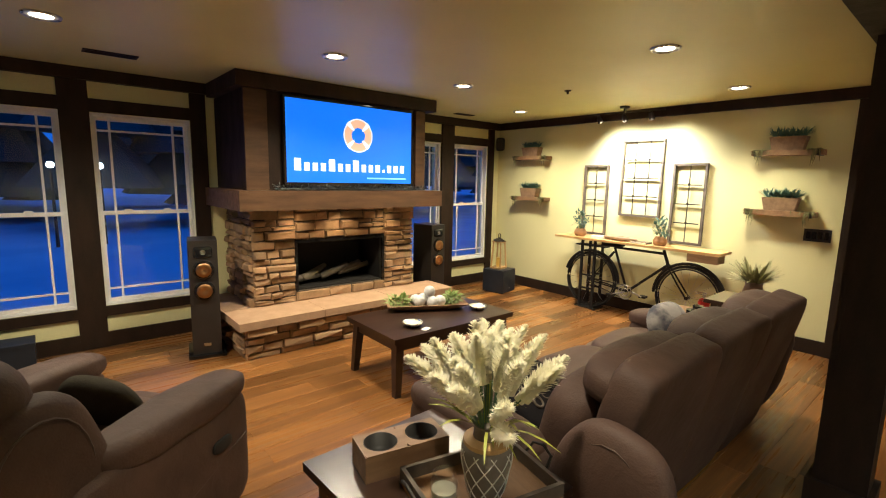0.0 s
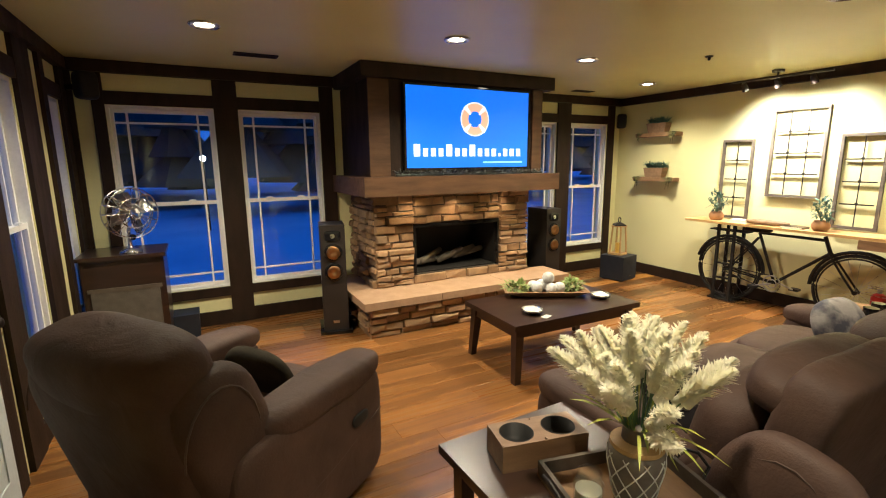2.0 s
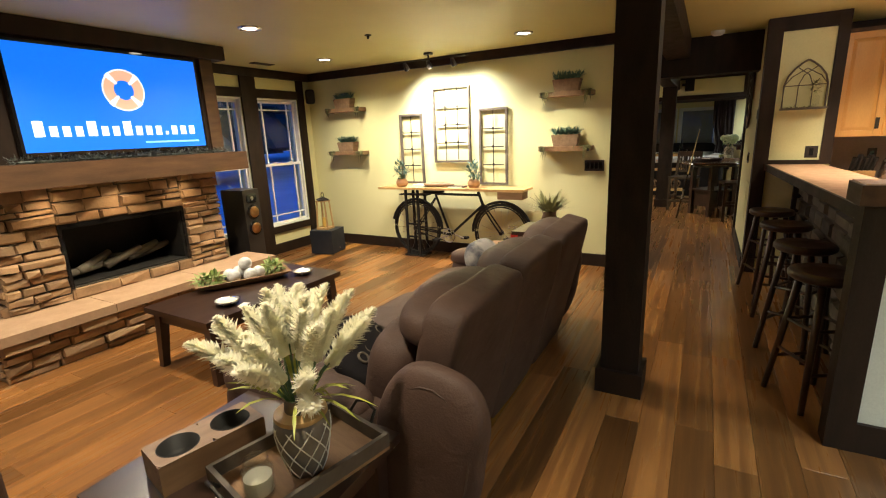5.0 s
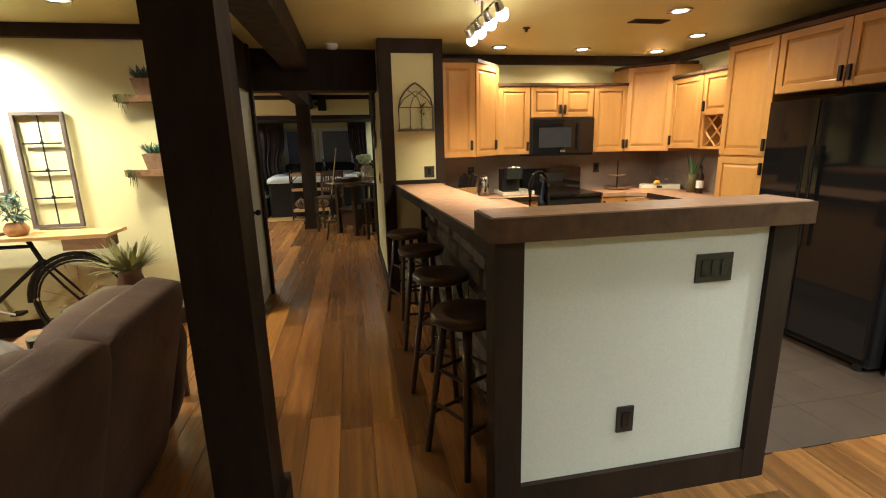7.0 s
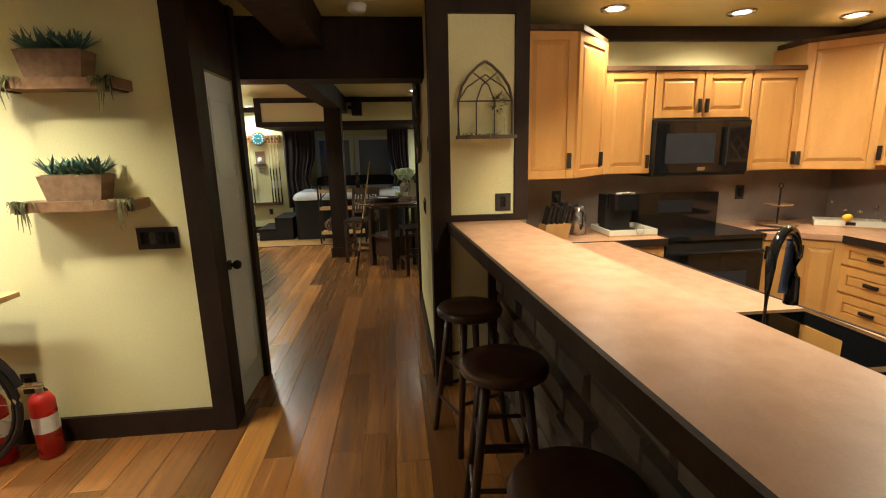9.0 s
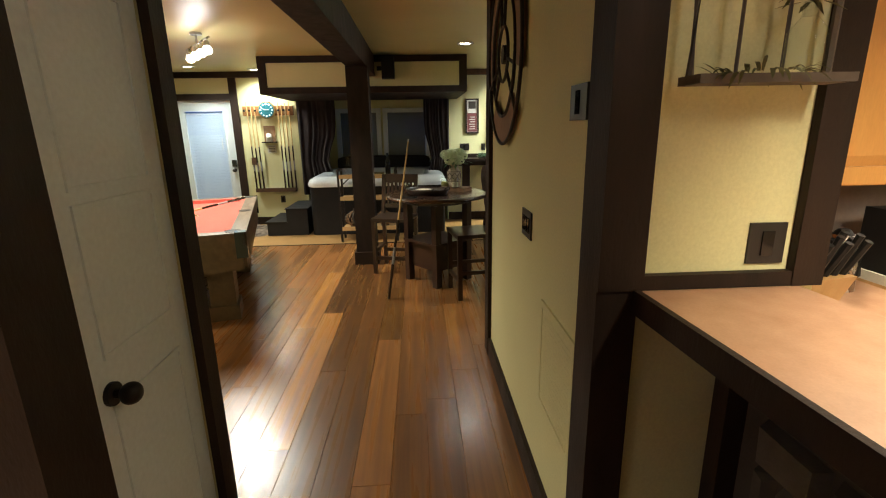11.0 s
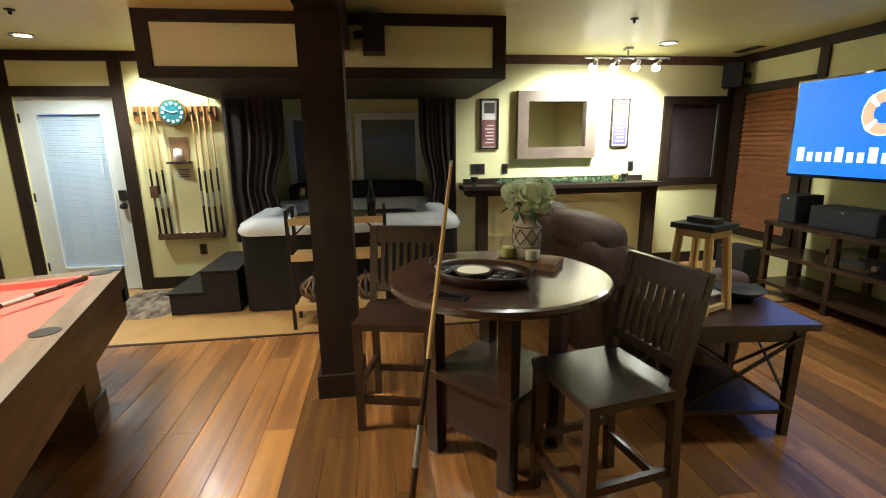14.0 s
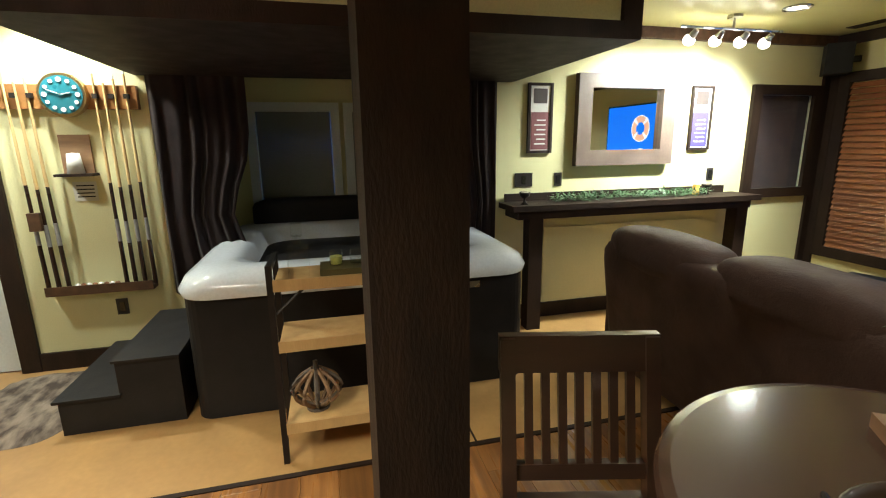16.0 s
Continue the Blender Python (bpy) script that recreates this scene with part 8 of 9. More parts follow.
part("case", C((-0.035, 0, 0), (0, 0, 0), 0.135, 0.14, 36), mat("brass_rim", (0.45, 0.33, 0.16), (0.38, 0.27, 0.12), 6, 0.3, metal=0.9, bump=0.03), ob, smooth=False)
part("face", C((-0.040, 0, 0), (-0.034, 0, 0), 0.118, seg=36), mat("teal_clock_face", (0.02, 0.16, 0.20), (0.015, 0.12, 0.15), 5, 0.3, bump=0.0), ob, "teal face")
for _i in range(12):
    _a = radians(30 * _i)
    part("hour_mark", C((-0.046, 0.092 * math.sin(_a), 0.092 * math.cos(_a)), (-0.040, 0.092 * math.sin(_a), 0.092 * math.cos(_a)), 0.012 if _i % 3 else 0.015, seg=10), M_PAPER, ob)
part("hour_hand", C((-0.046, 0, 0), (-0.046, -0.05, 0.012), 0.004, seg=6), M_PAPER, ob)
part("minute_hand", C((-0.047, 0, 0), (-0.047, 0.078, 0.03), 0.003, seg=6), M_PAPER, ob)
ob = thing("cup_shelf", "small wooden wall shelf holding upturned paper cups", "shelf", pose(XF, 2.80, 1.40))
part("back_board", B((-0.016, -0.09, -0.02, -0.001, 0.09, 0.24)), M_RUSTIC, ob)
part("ledge", B((-0.11, -0.11, -0.03, -0.001, 0.11, -0.012)), M_TRIM, ob)
ob = thing("paper_cup_stack", "white upturned paper cups", "cup", pose(XF - 0.06, 2.80, 1.388))
part("cup", L([(0, 0), (0.05, 0), (0.036, 0.13), (0, 0.135)], 24), M_PAPER, ob, smooth=True)
ob = thing("notice_card", "small printed notice on the wall", "sign", pose(XF, 2.79, 1.20))
part("card", B((-0.006, -0.07, 0, -0.001, 0.07, 0.13)), M_PANEL, ob)
for _i in range(4):
    part("print_line", B((-0.0075, -0.055, 0.025 + 0.025 * _i, -0.006, 0.05, 0.033 + 0.025 * _i)), M_IRON, ob)
ob = thing("door_mat", "shaggy brown mottled rug before the spa steps", "rug", pose(11.95, 3.05, 0.0))
bm = bmesh.new()
_g = [[None] * 25 for _ in range(25)]
for _i in range(25):
    for _j in range(25):
        _u, _v = _i / 12 - 1, _j / 12 - 1
        _k = (abs(_u) ** 4 + abs(_v) ** 4) ** 0.25
        _e = max(abs(_u), abs(_v))
        _s = _e / _k if _k > 0 else 1
        _g[_i][_j] = bm.verts.new((_u * _s * 0.46, _v * _s * 0.34, 0.028 * (1 - _e ** 8) + 0.016 * noise.noise(Vector((_u * 4, _v * 5, 1))) + 0.004 if _e < 1 else 0.001))
for _i in range(24):
    for _j in range(24):
        bm.faces.new((_g[_i][_j], _g[_i + 1][_j], _g[_i + 1][_j + 1], _g[_i][_j + 1]))
part("shag", bm, M_RUG, ob, smooth=True)

# drinks trolley before the tub
TX0, TX1, TY0, TY1 = 10.98, 11.30, 0.68, 1.50
ob = thing("bar_cart", "black iron and pale wood bar cart beside the hot tub", "bar cart")
for _x in (TX0 + 0.015, TX1 - 0.015):
    for _y in (TY0 + 0.015, TY1 - 0.015):
        part("post", B((_x - 0.014, _y - 0.014, 0.0, _x + 0.014, _y + 0.014, 1.02)), M_IRON, ob)
for _y in (TY0 + 0.015, TY1 - 0.015):
    part("handle_bar", B((TX0 + 0.03, _y - 0.012, 0.99, TX1 - 0.03, _y + 0.012, 1.02)), M_IRON, ob)
for _z in (0.17, 0.60, 0.90):
    part("shelf", B((TX0, TY0 + 0.03, _z, TX1, TY1 - 0.03, _z + 0.03)), M_PALEWOOD, ob, bevel=0.003)
    part("shelf_rail", B((TX0 - 0.012, TY0 + 0.03, _z + 0.0, TX0, TY1 - 0.03, _z + 0.055)), M_PALEWOOD, ob)
for _s in (0, 1):
    _y0 = TY0 + 0.03 if _s else TY1 - 0.03
    _y1 = _y0 + (0.13 if _s else -0.13)
    part("brace", C((TX0 + 0.015, _y0, 0.78), (TX0 + 0.015, _y1, 0.90), 0.008, seg=6), M_IRON, ob)


def slat_orb(y):
    o = thing("wooden_lantern", "round slatted wooden pumpkin lantern on the cart", "decor", pose(11.14, y, 0.20), "slatted lanterns on the cart")
    for i in range(12):
        a = 2 * math.pi * i / 12
        pts = [((0.02 + 0.105 * math.sin(math.pi * t)) * math.cos(a), (0.02 + 0.105 * math.sin(math.pi * t)) * math.sin(a), 0.008 + 0.21 * t) for t in [k / 8 for k in range(9)]]
        part("slat", TUBE(pts, 0.011, 5), M_RUSTIC if i % 3 else M_FRAMEWOOD, o)
    part("stem", C((0, 0, 0.21), (0.01, 0, 0.26), 0.016, 0.012, 8), M_FRAMEWOOD, o)
    part("base", C((0, 0, 0), (0, 0, 0.012), 0.06, seg=20), M_FRAMEWOOD, o)


slat_orb(1.32)
slat_orb(0.88)
ob = thing("glass_decanter", "square clear glass decanter with stopper on the cart", "decanter", pose(11.14, 1.36, 0.93))
part("body", B((-0.05, -0.05, 0, 0.05, 0.05, 0.14)), M_JAR, ob, bevel=0.015)
part("neck", C((0, 0, 0.14), (0, 0, 0.19), 0.016, 0.02, 14), M_JAR, ob)
part("stopper", B((-0.025, -0.025, 0.195, 0.025, 0.025, 0.255)), M_JAR, ob, bevel=0.006)
ob = thing("cart_tray", "dark green serving tray on the cart", "tray", pose(11.14, 1.06, 0.93))
part("base", B((-0.09, -0.20, 0, 0.09, 0.20, 0.035)), mat("olive_tray", (0.10, 0.085, 0.03), (0.075, 0.06, 0.02), 6, 0.5), ob, bevel=0.005)
for _i, _y in enumerate((1.18, 1.08)):
    g = thing("candle_glass", "small glass with pale yellow candle wax", "candle", pose(11.14, _y, 0.965), "glasses on the cart")
    part("glass", L([(0, 0), (0.03, 0), (0.036, 0.04), (0.03, 0.075), (0.027, 0.075), (0.032, 0.04), (0.027, 0.006), (0, 0.006)], 20), M_JAR, g, smooth=True)
    if not _i:
        part("wax", C((0, 0, 0.007), (0, 0, 0.045), 0.027, 0.031, 18), mat("lime_wax", (0.62, 0.62, 0.16), (0.56, 0.56, 0.12), 6, 0.5), g)
ob = thing("wine_bottle", "dark wine bottle standing on the cart", "bottle", pose(11.12, 0.80, 0.93))
part("glass", L([(0, 0), (0.037, 0), (0.038, 0.18), (0.016, 0.225), (0.014, 0.30), (0, 0.30)], 22), M_BLACK, ob, smooth=True)
part("foil", C((0, 0, 0.25), (0, 0, 0.303), 0.0155, seg=14), M_NAVY, ob)

# bar table dressing
ob = thing("oval_tray", "oval black serving tray with raised rim on the table", "tray", pose(9.12, 0.29, 0.92, 0, 0, 53))
def oval(a, b, z, bm, n=40):
    return [bm.verts.new((a * math.cos(2 * math.pi * i / n), b * math.sin(2 * math.pi * i / n), z)) for i in range(n)]


bm = bmesh.new()
_rs = [oval(0.205, 0.145, 0.001, bm), oval(0.205, 0.145, 0.010, bm)]
bm.faces.new(_rs[0][::-1])
for _i in range(40):
    bm.faces.new((_rs[0][_i], _rs[0][(_i + 1) % 40], _rs[1][(_i + 1) % 40], _rs[1][_i]))
bm.faces.new(_rs[1])
part("bottom", bm, M_BLACK, ob)
bm = bmesh.new()
_rs = [oval(0.206, 0.146, 0.001, bm), oval(0.214, 0.153, 0.001, bm), oval(0.236, 0.171, 0.046, bm), oval(0.235, 0.170, 0.052, bm), oval(0.229, 0.164, 0.052, bm), oval(0.206, 0.146, 0.012, bm)]
for _p, _q in zip(_rs, _rs[1:] + _rs[:1]):
    for _i in range(40):
        bm.faces.new((_p[_i], _p[(_i + 1) % 40], _q[(_i + 1) % 40], _q[_i]))
part("rim", bm, M_DARKWOOD, ob, "raised dark rim", smooth=True)
for _s in (-1, 1):
    part("handle", TUBE([(_s * 0.233, -0.045, 0.05), (_s * 0.246, -0.035, 0.072), (_s * 0.249, 0.0, 0.078), (_s * 0.246, 0.035, 0.072), (_s * 0.233, 0.045, 0.05)], 0.006, 7), M_IRON, ob)
ob = thing("candle_dish", "round dish candle with cream wax in the tray", "candle", pose(9.145, 0.32, 0.931))
part("dish", L([(0, 0), (0.05, 0), (0.085, 0.022), (0.088, 0.034), (0.08, 0.034), (0.07, 0.026), (0, 0.024)], 28), M_FRAMEWOOD, ob, smooth=True)
part("wax", C((0, 0, 0.025), (0, 0, 0.031), 0.074, seg=24), M_CREAM, ob)
for _i, (_x, _y, _r) in enumerate(((9.042, 0.186, 143), (9.072, 0.226, 143), (9.215, 0.415, 140))):
    rc = thing("remote_control", "black remote control lying in the oval tray", "remote", pose(_x, _y, 0.931, 0, 0, _r), "remotes in the tray")
    part("body", B((-0.095, -0.024, 0, 0.095, 0.024, 0.018)), M_BLACKM, rc, bevel=0.006)
    for _k in range(6):
        part("button", B((-0.075 + 0.026 * _k, -0.014, 0.018, -0.062 + 0.026 * _k, 0.014, 0.0205)), M_STEEL if _k % 2 else M_NAVY, rc)
ob = thing("riser_board", "brown wooden riser board on the table", "board", pose(9.335, -0.01, 0.92, 0, 0, 55))
part("board", B((-0.15, -0.085, 0, 0.15, 0.085, 0.035)), M_RUSTIC, ob, bevel=0.004)
ob = thing("flower_vase", "weathered stoneware vase with pale green hydrangeas", "vase", pose(9.355, 0.0, 0.955))
part("vase", L([(0, 0), (0.055, 0), (0.068, 0.02), (0.073, 0.10), (0.070, 0.16), (0.045, 0.19), (0.042, 0.21), (0.055, 0.235), (0.05, 0.235), (0.036, 0.21), (0, 0.2)], 32), mat("weathered_stoneware", (0.56, 0.48, 0.38), (0.30, 0.235, 0.18), 16, 0.8, bump=0.5, contrast=0.25), ob, smooth=True)
for _s in (-1, 1):
    for _k in range(8):
        part("carved_line", TUBE([((0.0725 + 0.0008) * math.cos(2 * math.pi * _k / 8 + _s * _i * 0.065), (0.0725 + 0.0008) * math.sin(2 * math.pi * _k / 8 + _s * _i * 0.065), 0.075 + 0.0065 * _i) for _i in range(13)], 0.0032, 4), M_FRAMEWOOD, ob)
for _z in (0.062, 0.162):
    part("carved_band", RING((0, 0, _z), 0.0705, 0.003, "z", 32, ws=5), M_FRAMEWOOD, ob)
M_BLOOM = mat("pale_green_bloom", (0.84, 0.88, 0.70), (0.62, 0.74, 0.44), 20, 0.7)
translucent(M_BLOOM, 0.3)
rng = random.Random(5)
for _i in range(13):
    _a = _i * 2.4
    _c = Vector((0.105 * math.cos(_a) * rng.uniform(0.2, 1), 0.105 * math.sin(_a) * rng.uniform(0.2, 1), 0.29 + rng.uniform(-0.02, 0.06)))
    bm = bmesh.new()
    for _k in range(70):
        _v = Vector((rng.gauss(0, 1), rng.gauss(0, 1), rng.gauss(0.25, 1))).normalized()
        _side = _v.cross(Vector((rng.uniform(-1, 1), rng.uniform(-1, 1), 1))).normalized()
        _up = _v.cross(_side)
        _o = _c + Vector((_v.x * 0.050, _v.y * 0.050, _v.z * 0.042))
        _w = rng.uniform(0.011, 0.016)
        bm.faces.new([bm.verts.new(_o + (_side * math.cos(_q) + _up * math.sin(_q)) * _w + _v * (0.006 if _j % 2 else 0.0)) for _j, _q in enumerate([math.pi * _h / 4 for _h in range(8)])])
    part("bloom", bm, M_BLOOM, ob)
    part("stalk", C((0, 0, 0.20), _c, 0.004, seg=5), M_LEAF, ob)
part("leaf", foliage(71, 40, (0, 0, 0.27), (0.15, 0.15, 0.05), 0.07), M_LEAF, ob)
for _x, _y, _w in ((9.355, 0.10, True), (9.27, 0.0, False)):
    g = thing("candle_jar", "glass jar candle on the table", "candle", pose(_x, _y, 0.956), "jar candles on the table")
    part("jar", L([(0, 0), (0.038, 0), (0.04, 0.01), (0.04, 0.085), (0.033, 0.10), (0.033, 0.11), (0.03, 0.11), (0.03, 0.10), (0.037, 0.083), (0.037, 0.008), (0, 0.008)], 24), M_JAR, g, smooth=True)
    part("wax", C((0, 0, 0.009), (0, 0, 0.055), 0.036, seg=20), mat("pale_yellow_wax", (0.65, 0.62, 0.22), (0.6, 0.57, 0.18), 6, 0.5) if _w else M_CREAM, g)
ob = thing("note_card", "white folded card beside the vase", "card", pose(9.29, 0.19, 0.9205, 0, 0, 30))
part("card", B((-0.04, -0.025, 0, 0.04, 0.025, 0.003)), M_PAPER, ob)

ob = thing("wall_vent", "cream slotted return-air grille low on the hall wall", "vent", pose(5.955, YP, 0.68))
part("frame", B((-0.20, 0.0, -0.22, 0.20, 0.008, -0.195), (-0.20, 0.0, 0.195, 0.20, 0.008, 0.22), (-0.20, 0.0, -0.195, -0.175, 0.008, 0.195), (0.175, 0.0, -0.195, 0.20, 0.008, 0.195)), M_WALL, ob, bevel=0.002)
for _i in range(20):
    part("slat", B((-0.175, 0.001, -0.19 + 0.0192 * _i, 0.175, 0.006, -0.1725 + 0.0192 * _i)), M_WALL, ob)
ob = thing("mobile_phone", "black phone lying at the edge of the round table", "phone", pose(8.90, 0.47, 0.92, 0, 0, 60))
part("body", B((-0.075, -0.036, 0, 0.075, 0.036, 0.010)), M_BLACKM, ob, bevel=0.004)
part("screen", B((-0.068, -0.031, 0.010, 0.068, 0.031, 0.011)), M_BLACK, ob)

# console dressing
ob = thing("console_garland", "green leafy garland along the console shelf", "garland")
bm = bmesh.new()
rng = random.Random(15)
for _i in range(750):
    _y = rng.uniform(-2.12, -0.62)
    blade(bm, (12.32 + rng.uniform(-0.06, 0.06), _y, 1.07 + rng.uniform(0, 0.05)), (rng.uniform(-1, 1), rng.uniform(-1, 1), rng.uniform(-0.1, 0.9)), rng.uniform(0.04, 0.09), 0.011, 0.02, 2)
part("leaves", bm, M_LEAF, ob)
for _y, _h in ((-0.33, 0.10), (-2.18, 0.09)):
    g = thing("goblet_candle", "dark goblet candle holder on the console", "candle holder", pose(12.26 if _y > -1 else 12.38, _y, 1.065), "goblets on the console")
    part("goblet", L([(0, 0), (0.035, 0), (0.012, 0.02), (0.010, 0.045), (0.04, 0.07), (0.046, _h), (0.04, _h), (0.03, 0.075), (0, 0.07)], 22), M_IRON, g, smooth=True)
    part("wax", C((0, 0, _h - 0.02), (0, 0, _h - 0.004), 0.038, seg=18), M_CREAM, g)
ob = thing("pillar_candle", "small amber candle on the console", "candle", pose(12.36, -2.05, 1.065))
part("wax", C((0, 0, 0), (0, 0, 0.09), 0.03, seg=16), mat("amber_wax", (0.70, 0.42, 0.10), (0.62, 0.36, 0.08), 6, 0.5), ob)
for (_y0, _y1), _col, _lab in (((-0.66, -0.44), (0.22, 0.07, 0.075), "narrow framed print with a maroon label panel"), ((-2.25, -2.02), (0.075, 0.055, 0.20), "narrow framed print with a violet label panel")):
    ob = thing("framed_print", _lab, "picture")
    part("frame", B((XF - 0.025, _y0, 1.46, XF - 0.001, _y0 + 0.022, 2.02), (XF - 0.025, _y1 - 0.022, 1.46, XF - 0.001, _y1, 2.02), (XF - 0.025, _y0 + 0.022, 1.46, XF - 0.001, _y1 - 0.022, 1.482), (XF - 0.025, _y0 + 0.022, 1.998, XF - 0.001, _y1 - 0.022, 2.02)), M_TRIM, ob, bevel=0.003)
    part("mount", B((XF - 0.014, _y0 + 0.022, 1.482, XF - 0.010, _y1 - 0.022, 1.998)), M_PAPER, ob)
    part("lower_panel", B((XF - 0.017, _y0 + 0.03, 1.49, XF - 0.014, _y1 - 0.03, 1.79)), mat("print_panel", _col, tuple(0.8 * c for c in _col), 6, 0.6), ob)
    part("upper_panel", B((XF - 0.017, _y0 + 0.05, 1.86, XF - 0.014, _y1 - 0.05, 1.975)), mat("print_dark", (0.07, 0.05, 0.045), (0.05, 0.035, 0.03), 6, 0.6), ob)
    for _k in range(6):
        part("print_line", B((XF - 0.019, _y0 + 0.06, 1.53 + 0.038 * _k, XF - 0.017, _y1 - 0.06 - 0.02 * (_k % 2), 1.541 + 0.038 * _k)), M_PAPER, ob)
# framed panel under the console
S("wall_panel", (XF - 0.014, -2.20, 0.20, XF - 0.001, -0.62, 0.82), m=M_WALL)

# small dark window and wooden blind
ob = tagged(new("window_9"), kind="structure")
part("window_frame", B((XF - 0.035, -3.50, 0.99, XF + 0.0, -3.40, 2.04), (XF - 0.035, -2.78, 0.99, XF + 0.0, -2.68, 2.04), (XF - 0.035, -3.40, 1.95, XF + 0.0, -2.78, 2.04), (XF - 0.035, -3.40, 0.99, XF + 0.0, -2.78, 1.08)), M_TRIM, ob, bevel=0.006)
for _i in range(28):
    part("blind_slat", B((XF + 0.03, -3.41, 1.07 + 0.0315 * _i, XF + 0.045, -2.77, 1.07 + 0.0315 * _i + 0.0313)), M_CURTAIN, ob)
part("pane", B((XF + 0.012, -3.41, 1.07, XF + 0.016, -2.77, 1.96)), M_GLASS, ob).visible_shadow = False
ob = tagged(new("window_10"), kind="structure")
part("window_frame", B((11.40, YT, 0.40, 11.50, YT + 0.05, 2.14), (12.28, YT, 0.40, 12.38, YT + 0.05, 2.14), (11.50, YT, 2.05, 12.28, YT + 0.05, 2.14), (11.50, YT, 0.40, 12.28, YT + 0.05, 0.50)), M_TRIM, ob, bevel=0.006)
for _i in range(29):
    bm = B((11.505, -0.002, 0, 12.275, 0.002, 0.050))
    for _v in bm.verts:
        _v.co.y -= (_v.co.z - 0.025) * 0.55
    p = part("blind_slat", bm, M_BLIND, ob)
    p.location = (0, YT + 0.026, 0.503 + 0.0532 * _i)
ob = thing("corner_speaker", "black box speaker hung in the ceiling corner", "speaker", pose(12.33, -3.42, 2.12, 0, 0, -45))
part("cabinet", B((-0.11, -0.10, 0, 0.11, 0.10, 0.26)), M_BLACKM, ob, bevel=0.01)
part("bracket", B((-0.02, -0.17, 0.10, 0.02, -0.10, 0.15)), M_BLACKM, ob)
ob = thing("beam_speaker", "small black speaker mounted beside the beam", "speaker", pose(10.80, 0.72, 2.18))
part("cabinet", B((-0.07, -0.08, 0, 0.09, 0.08, 0.26)), M_BLACKM, ob, bevel=0.01)
part("bracket", B((-0.02, 0.08, 0.10, 0.02, 0.14, 0.15)), M_BLACKM, ob)

# television stand and audio
ob = thing("media_stand", "long dark wooden media stand with open shelves", "media stand")
for _z in (0.10, 0.40, 0.70):
    part("shelf", B((9.75, -3.55, _z, 11.25, -3.08, _z + 0.035)), M_DARKWOOD, ob, bevel=0.004)
for _x in (9.77, 10.49, 11.19):
    for _y in (-3.53, -3.14):
        part("post", B((_x, _y, 0.0, _x + 0.05, _y + 0.05, 0.70)), M_DARKWOOD, ob, bevel=0.003)
for _x0, _x1, _z0, _z1, _l in ((11.00, 11.20, 0.735, 1.00, "small black bookshelf speaker on the media stand"), (10.25, 10.86, 0.735, 0.93, "black centre speaker on the media stand"), (9.85, 10.15, 0.735, 0.97, "small black bookshelf speaker on the media stand")):
    s_ = thing("shelf_speaker", _l, "speaker")
    part("cabinet", B((_x0, -3.45, _z0, _x1, -3.18, _z1)), M_BLACKM, s_, bevel=0.01)
    part("grille", B((_x0 + 0.01, -3.178, _z0 + 0.01, _x1 - 0.01, -3.17, _z1 - 0.01)), M_NAVY, s_)
    part("badge", B(((_x0 + _x1) / 2 - 0.015, -3.169, _z1 - 0.04, (_x0 + _x1) / 2 + 0.015, -3.166, _z1 - 0.025)), M_STEEL, s_)
ob = thing("av_receiver", "black audio receiver on the stand's shelf", "receiver")
part("case", B((10.10, -3.45, 0.435, 10.60, -3.12, 0.58)), M_BLACK, ob, bevel=0.004)
part("display", B((10.25, -3.119, 0.50, 10.45, -3.116, 0.54)), M_NAVY, ob)
part("dial", C((10.17, -3.12, 0.51), (10.17, -3.10, 0.51), 0.022, seg=16), M_STEEL, ob)
ob = thing("subwoofer", "black box subwoofer on the floor by the blind", "speaker", pose(11.60, -3.16, 0, 0, 0, 15))
part("cabinet", B((-0.155, -0.16, 0.02, 0.155, 0.16, 0.39)), M_NAVY, ob, bevel=0.01)
part("feet", B((-0.15, -0.15, 0, 0.15, 0.15, 0.02)), M_BLACKM, ob)

# low table, with a small stool and odds and ends on it
LM = pose(9.335, -1.07, 0, 0, 0, -7.5)
LH = 0.64
ob = leg_table("low_table", "dark wooden low table with X-braced ends and lower shelf", "coffee table", LM, 0.62, 0.70, LH, 0.05, 0.035, shelf=0.12)
for _s in (-1, 1):
    for _k in (-1, 1):
        part("cross_brace", C((-0.24 * _k, _s * 0.31, 0.16), (0.24 * _k, _s * 0.31, 0.56), 0.010, seg=6), M_DARKWOOD, ob)
        part("cross_brace", C((_s * 0.27, -0.29 * _k, 0.16), (_s * 0.27, 0.29 * _k, 0.56), 0.010, seg=6), M_DARKWOOD, ob)
SM = LM @ pose(-0.03, 0.12, LH, 0, 0, 30)
ob = thing("wood_stool", "small pale log stool with a dark slate top", "stool", SM)
part("top", B((-0.115, -0.115, 0.435, 0.115, 0.115, 0.463)), M_STAIR, ob, bevel=0.005)
part("apron", B((-0.095, -0.095, 0.395, 0.095, 0.095, 0.435)), M_PALEWOOD, ob, bevel=0.004)
for _sx in (-1, 1):
    for _sy in (-1, 1):
        part("leg", C((_sx * 0.105, _sy * 0.105, 0), (_sx * 0.08, _sy * 0.08, 0.40), 0.024, 0.021, 9), M_PALEWOOD, ob)
    part("rung", B((_sx * 0.10 - 0.012, -0.095, 0.012, _sx * 0.10 + 0.012, 0.095, 0.036)), M_PALEWOOD, ob)
b = thing("black_gadget", "flat black remote on the slate stool", "remote", SM @ pose(0, 0, 0.465))
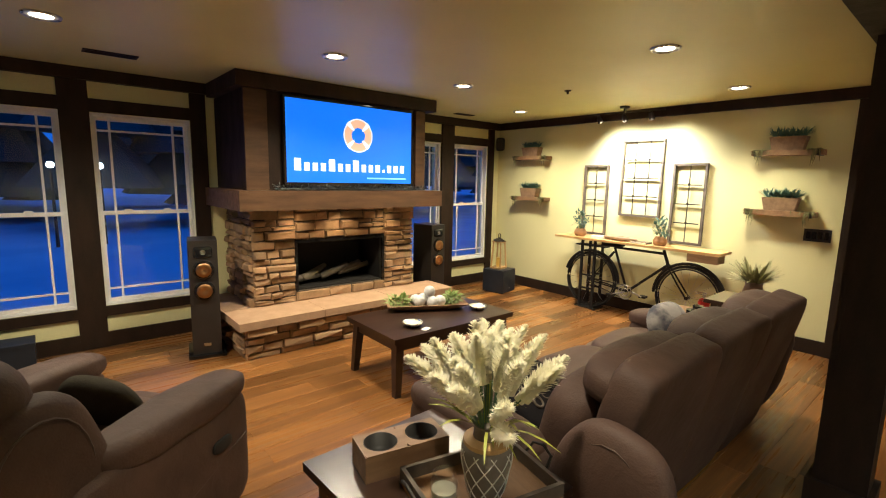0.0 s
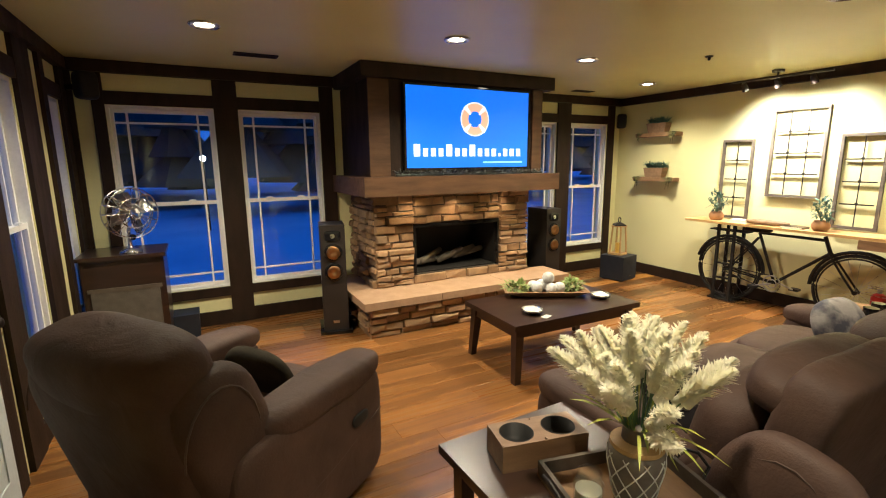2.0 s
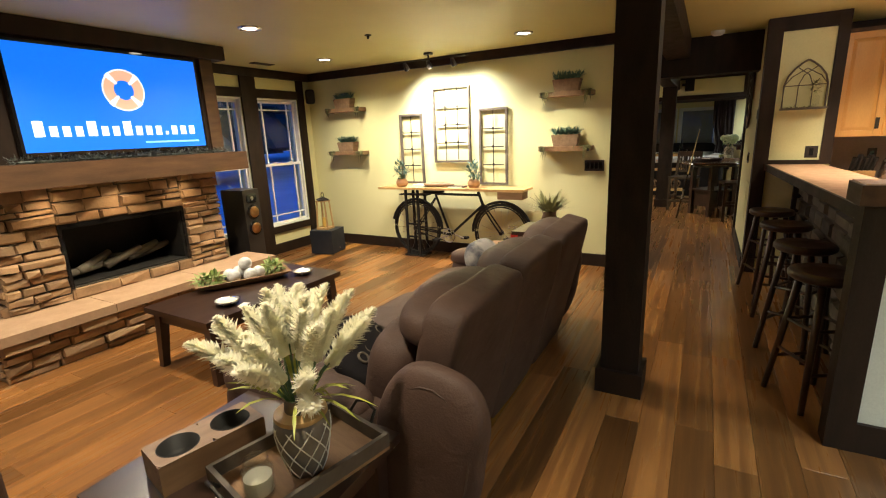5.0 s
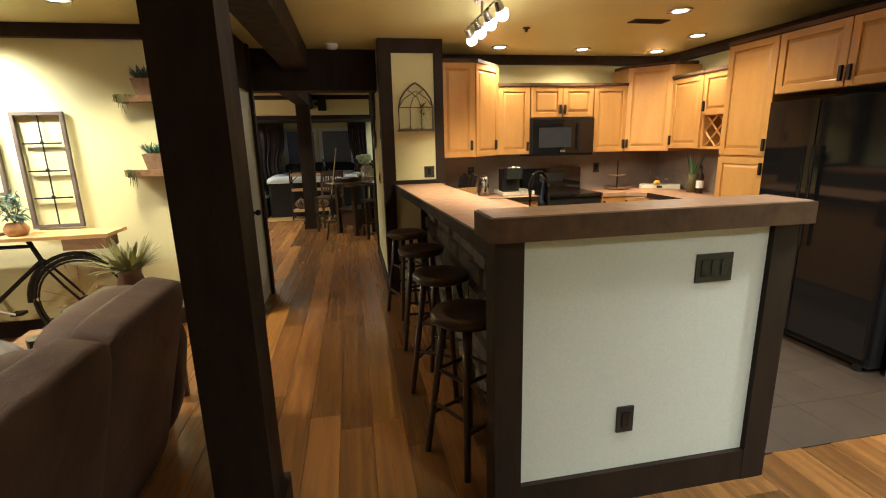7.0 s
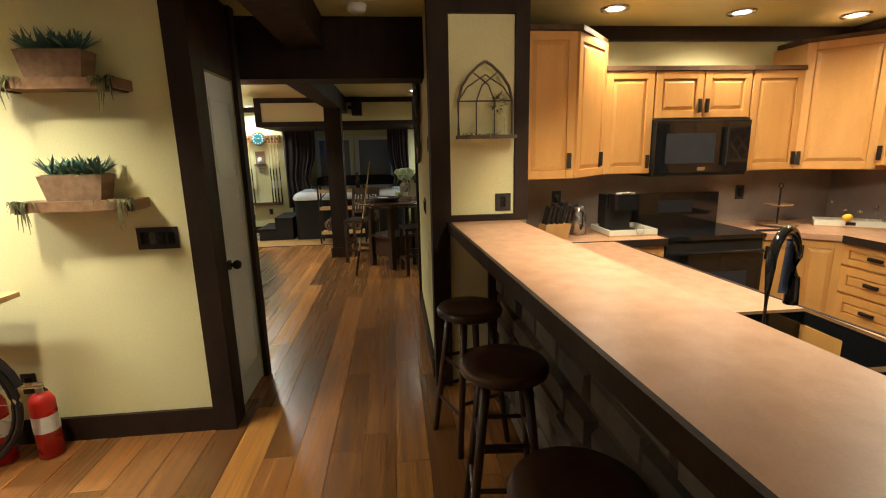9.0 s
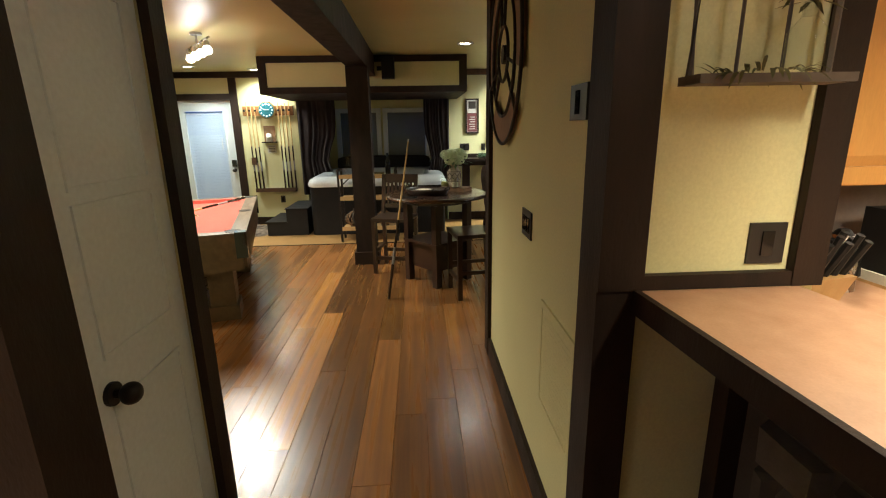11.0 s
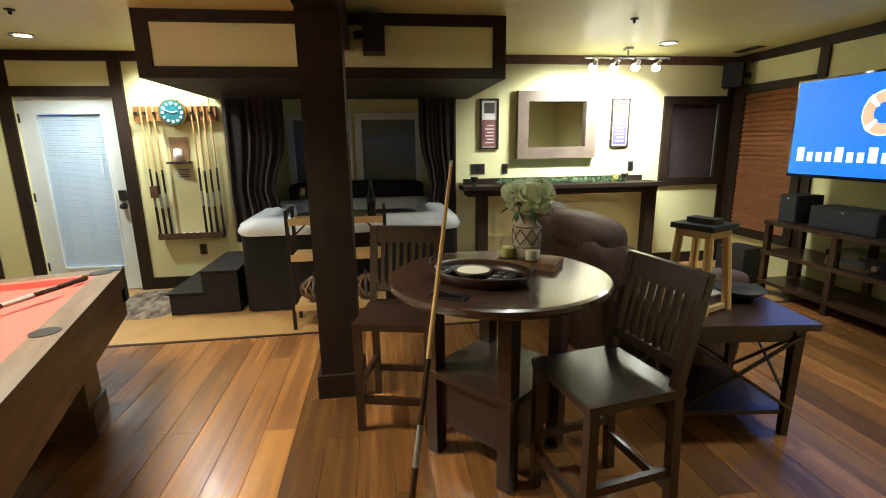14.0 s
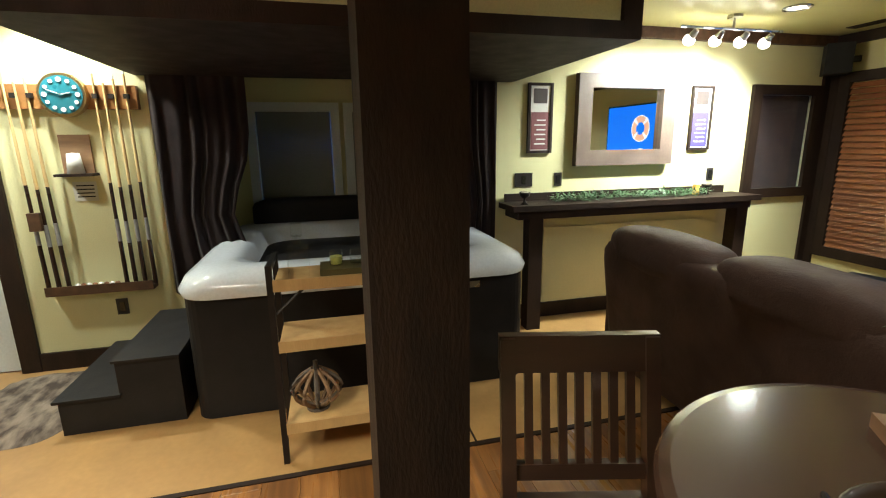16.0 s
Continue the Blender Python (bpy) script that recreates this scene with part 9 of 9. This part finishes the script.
part("body", B((-0.075, -0.04, 0, 0.075, 0.04, 0.025)), M_BLACKM, b, bevel=0.008)
ob = thing("fruit_bowl", "shallow dark glass bowl on the low table", "bowl", LM @ pose(0.10, -0.20, LH))
part("bowl", L([(0, 0), (0.05, 0), (0.10, 0.03), (0.135, 0.06), (0.13, 0.062), (0.09, 0.035), (0, 0.012)], 32), M_STAIR, ob, smooth=True)
ob = thing("magazine", "white-edged magazine lying on the low table", "magazine", LM @ pose(0.20, 0.02, LH, 0, 0, 20))
part("cover", B((-0.10, -0.14, 0, 0.10, 0.14, 0.012)), M_PAPER, ob, bevel=0.002)
for _i, (_x, _y) in enumerate(((0.02, 0.15), (0.10, 0.19), (-0.06, 0.24))):
    g = thing("drinking_glass", "short clear tumbler on the low table", "glass", LM @ pose(_x, _y, LH), "tumblers on the low table")
    part("glass", L([(0, 0), (0.026, 0), (0.030, 0.09), (0.027, 0.09), (0.024, 0.008), (0, 0.008)], 20), M_JAR, g, smooth=True)
ob = thing("paper_roll", "white paper roll standing on the low table", "paper roll", LM @ pose(0.13, 0.29, LH))
part("roll", C((0, 0, 0), (0, 0, 0.11), 0.05, seg=22), M_PAPER, ob)
ob = thing("desk_shelf", "low dark desk along the games room's north wall", "desk", pose(9.9, 4.62, 0))
part("top", B((-0.6, -0.22, 0.62, 0.6, 0.22, 0.66)), M_DARKWOOD, ob, bevel=0.005)
for _s in (-1, 1):
    part("side", B((_s * 0.55 - 0.02, -0.20, 0, _s * 0.55 + 0.02, 0.20, 0.62)), M_DARKWOOD, ob)
part("drawer", B((-0.52, -0.19, 0.46, 0.52, 0.20, 0.62)), M_DARKWOOD, ob)


# ---- floor pieces ----
def planks():
    fl = tagged(new("floor_boards"), kind="structure")
    ft = tagged(new("floor_tiles"), kind="structure")
    rng = random.Random(11)
    w, th = 0.175, 0.016
    cache = {}
    rest = bmesh.new()
    count = 0

    def mesh_for(n):
        if n not in cache:
            bm = B((0, 0.0006, -th, n - 0.0008, w - 0.0006, 0))
            bmesh.ops.bevel(bm, geom=[e for e in bm.edges if e.verts[0].co.z > -0.001 and e.verts[1].co.z > -0.001], offset=0.0012, segments=1, affect='EDGES')
            me = bpy.data.meshes.new("board")
            bm.to_mesh(me)
            bm.free()
            me.materials.append(M_PLANK)
            cache[n] = me
        return cache[n]

    y = YS
    while y < YN:
        x = XW - rng.uniform(0, 1.0)
        while x < 10.87:
            n = rng.choice((0.9, 1.2, 1.5, 1.8))
            a, b = max(x, XW), min(x + n, 10.87)
            x += n
            if y < -1.56 and b > 2.64:
                if a >= 2.64 and b <= XK + 0.1:
                    continue
                if a < 2.64:
                    b = 2.64
                else:
                    a = max(a, 6.5)
            if b - a < 0.03:
                continue
            ln_ = round(b - a, 2)
            near = -0.7 < y < 4.4 and a > -0.9 and (y < 2.2 or a < 5.3 or a > 6.2)
            if near and count < 300:
                ob = new("board", mesh_for(ln_))
                ob.location = (a, y, 0)
                ob.parent = fl
                count += 1
            else:
                B((a, y + 0.0012, -th, a + ln_ - 0.001, y + w - 0.0012, 0), bm=rest)
        y += w
    p = part("far_boards", rest, M_PLANK_REST, fl)
    p["kind"] = "stuff"
    s = 0.33
    bmt = B((0, 0, -th, s - 0.002, s - 0.002, 0))
    me = bpy.data.meshes.new("tile")
    bmt.to_mesh(me)
    bmt.free()
    me.materials.append(M_TILE)
    x = 2.645
    while x < 5.8:
        y = -1.56 - s
        while y > YS - s:
            ob = new("tile", me)
            ob.location = (x, y, 0)
            ob.parent = ft
            y -= s
        x += s


M_PLANK_REST = M_PLANK.copy()
_nd, _ln = M_PLANK_REST.node_tree.nodes, M_PLANK_REST.node_tree.links
_geo = _nd.new("ShaderNodeNewGeometry")
for _l in list(_ln):
    if _l.from_node.type == "OBJECT_INFO":
        _to = _l.to_socket
        _ln.remove(_l)
        _ln.new(_geo.outputs["Random Per Island"], _to)
planks()
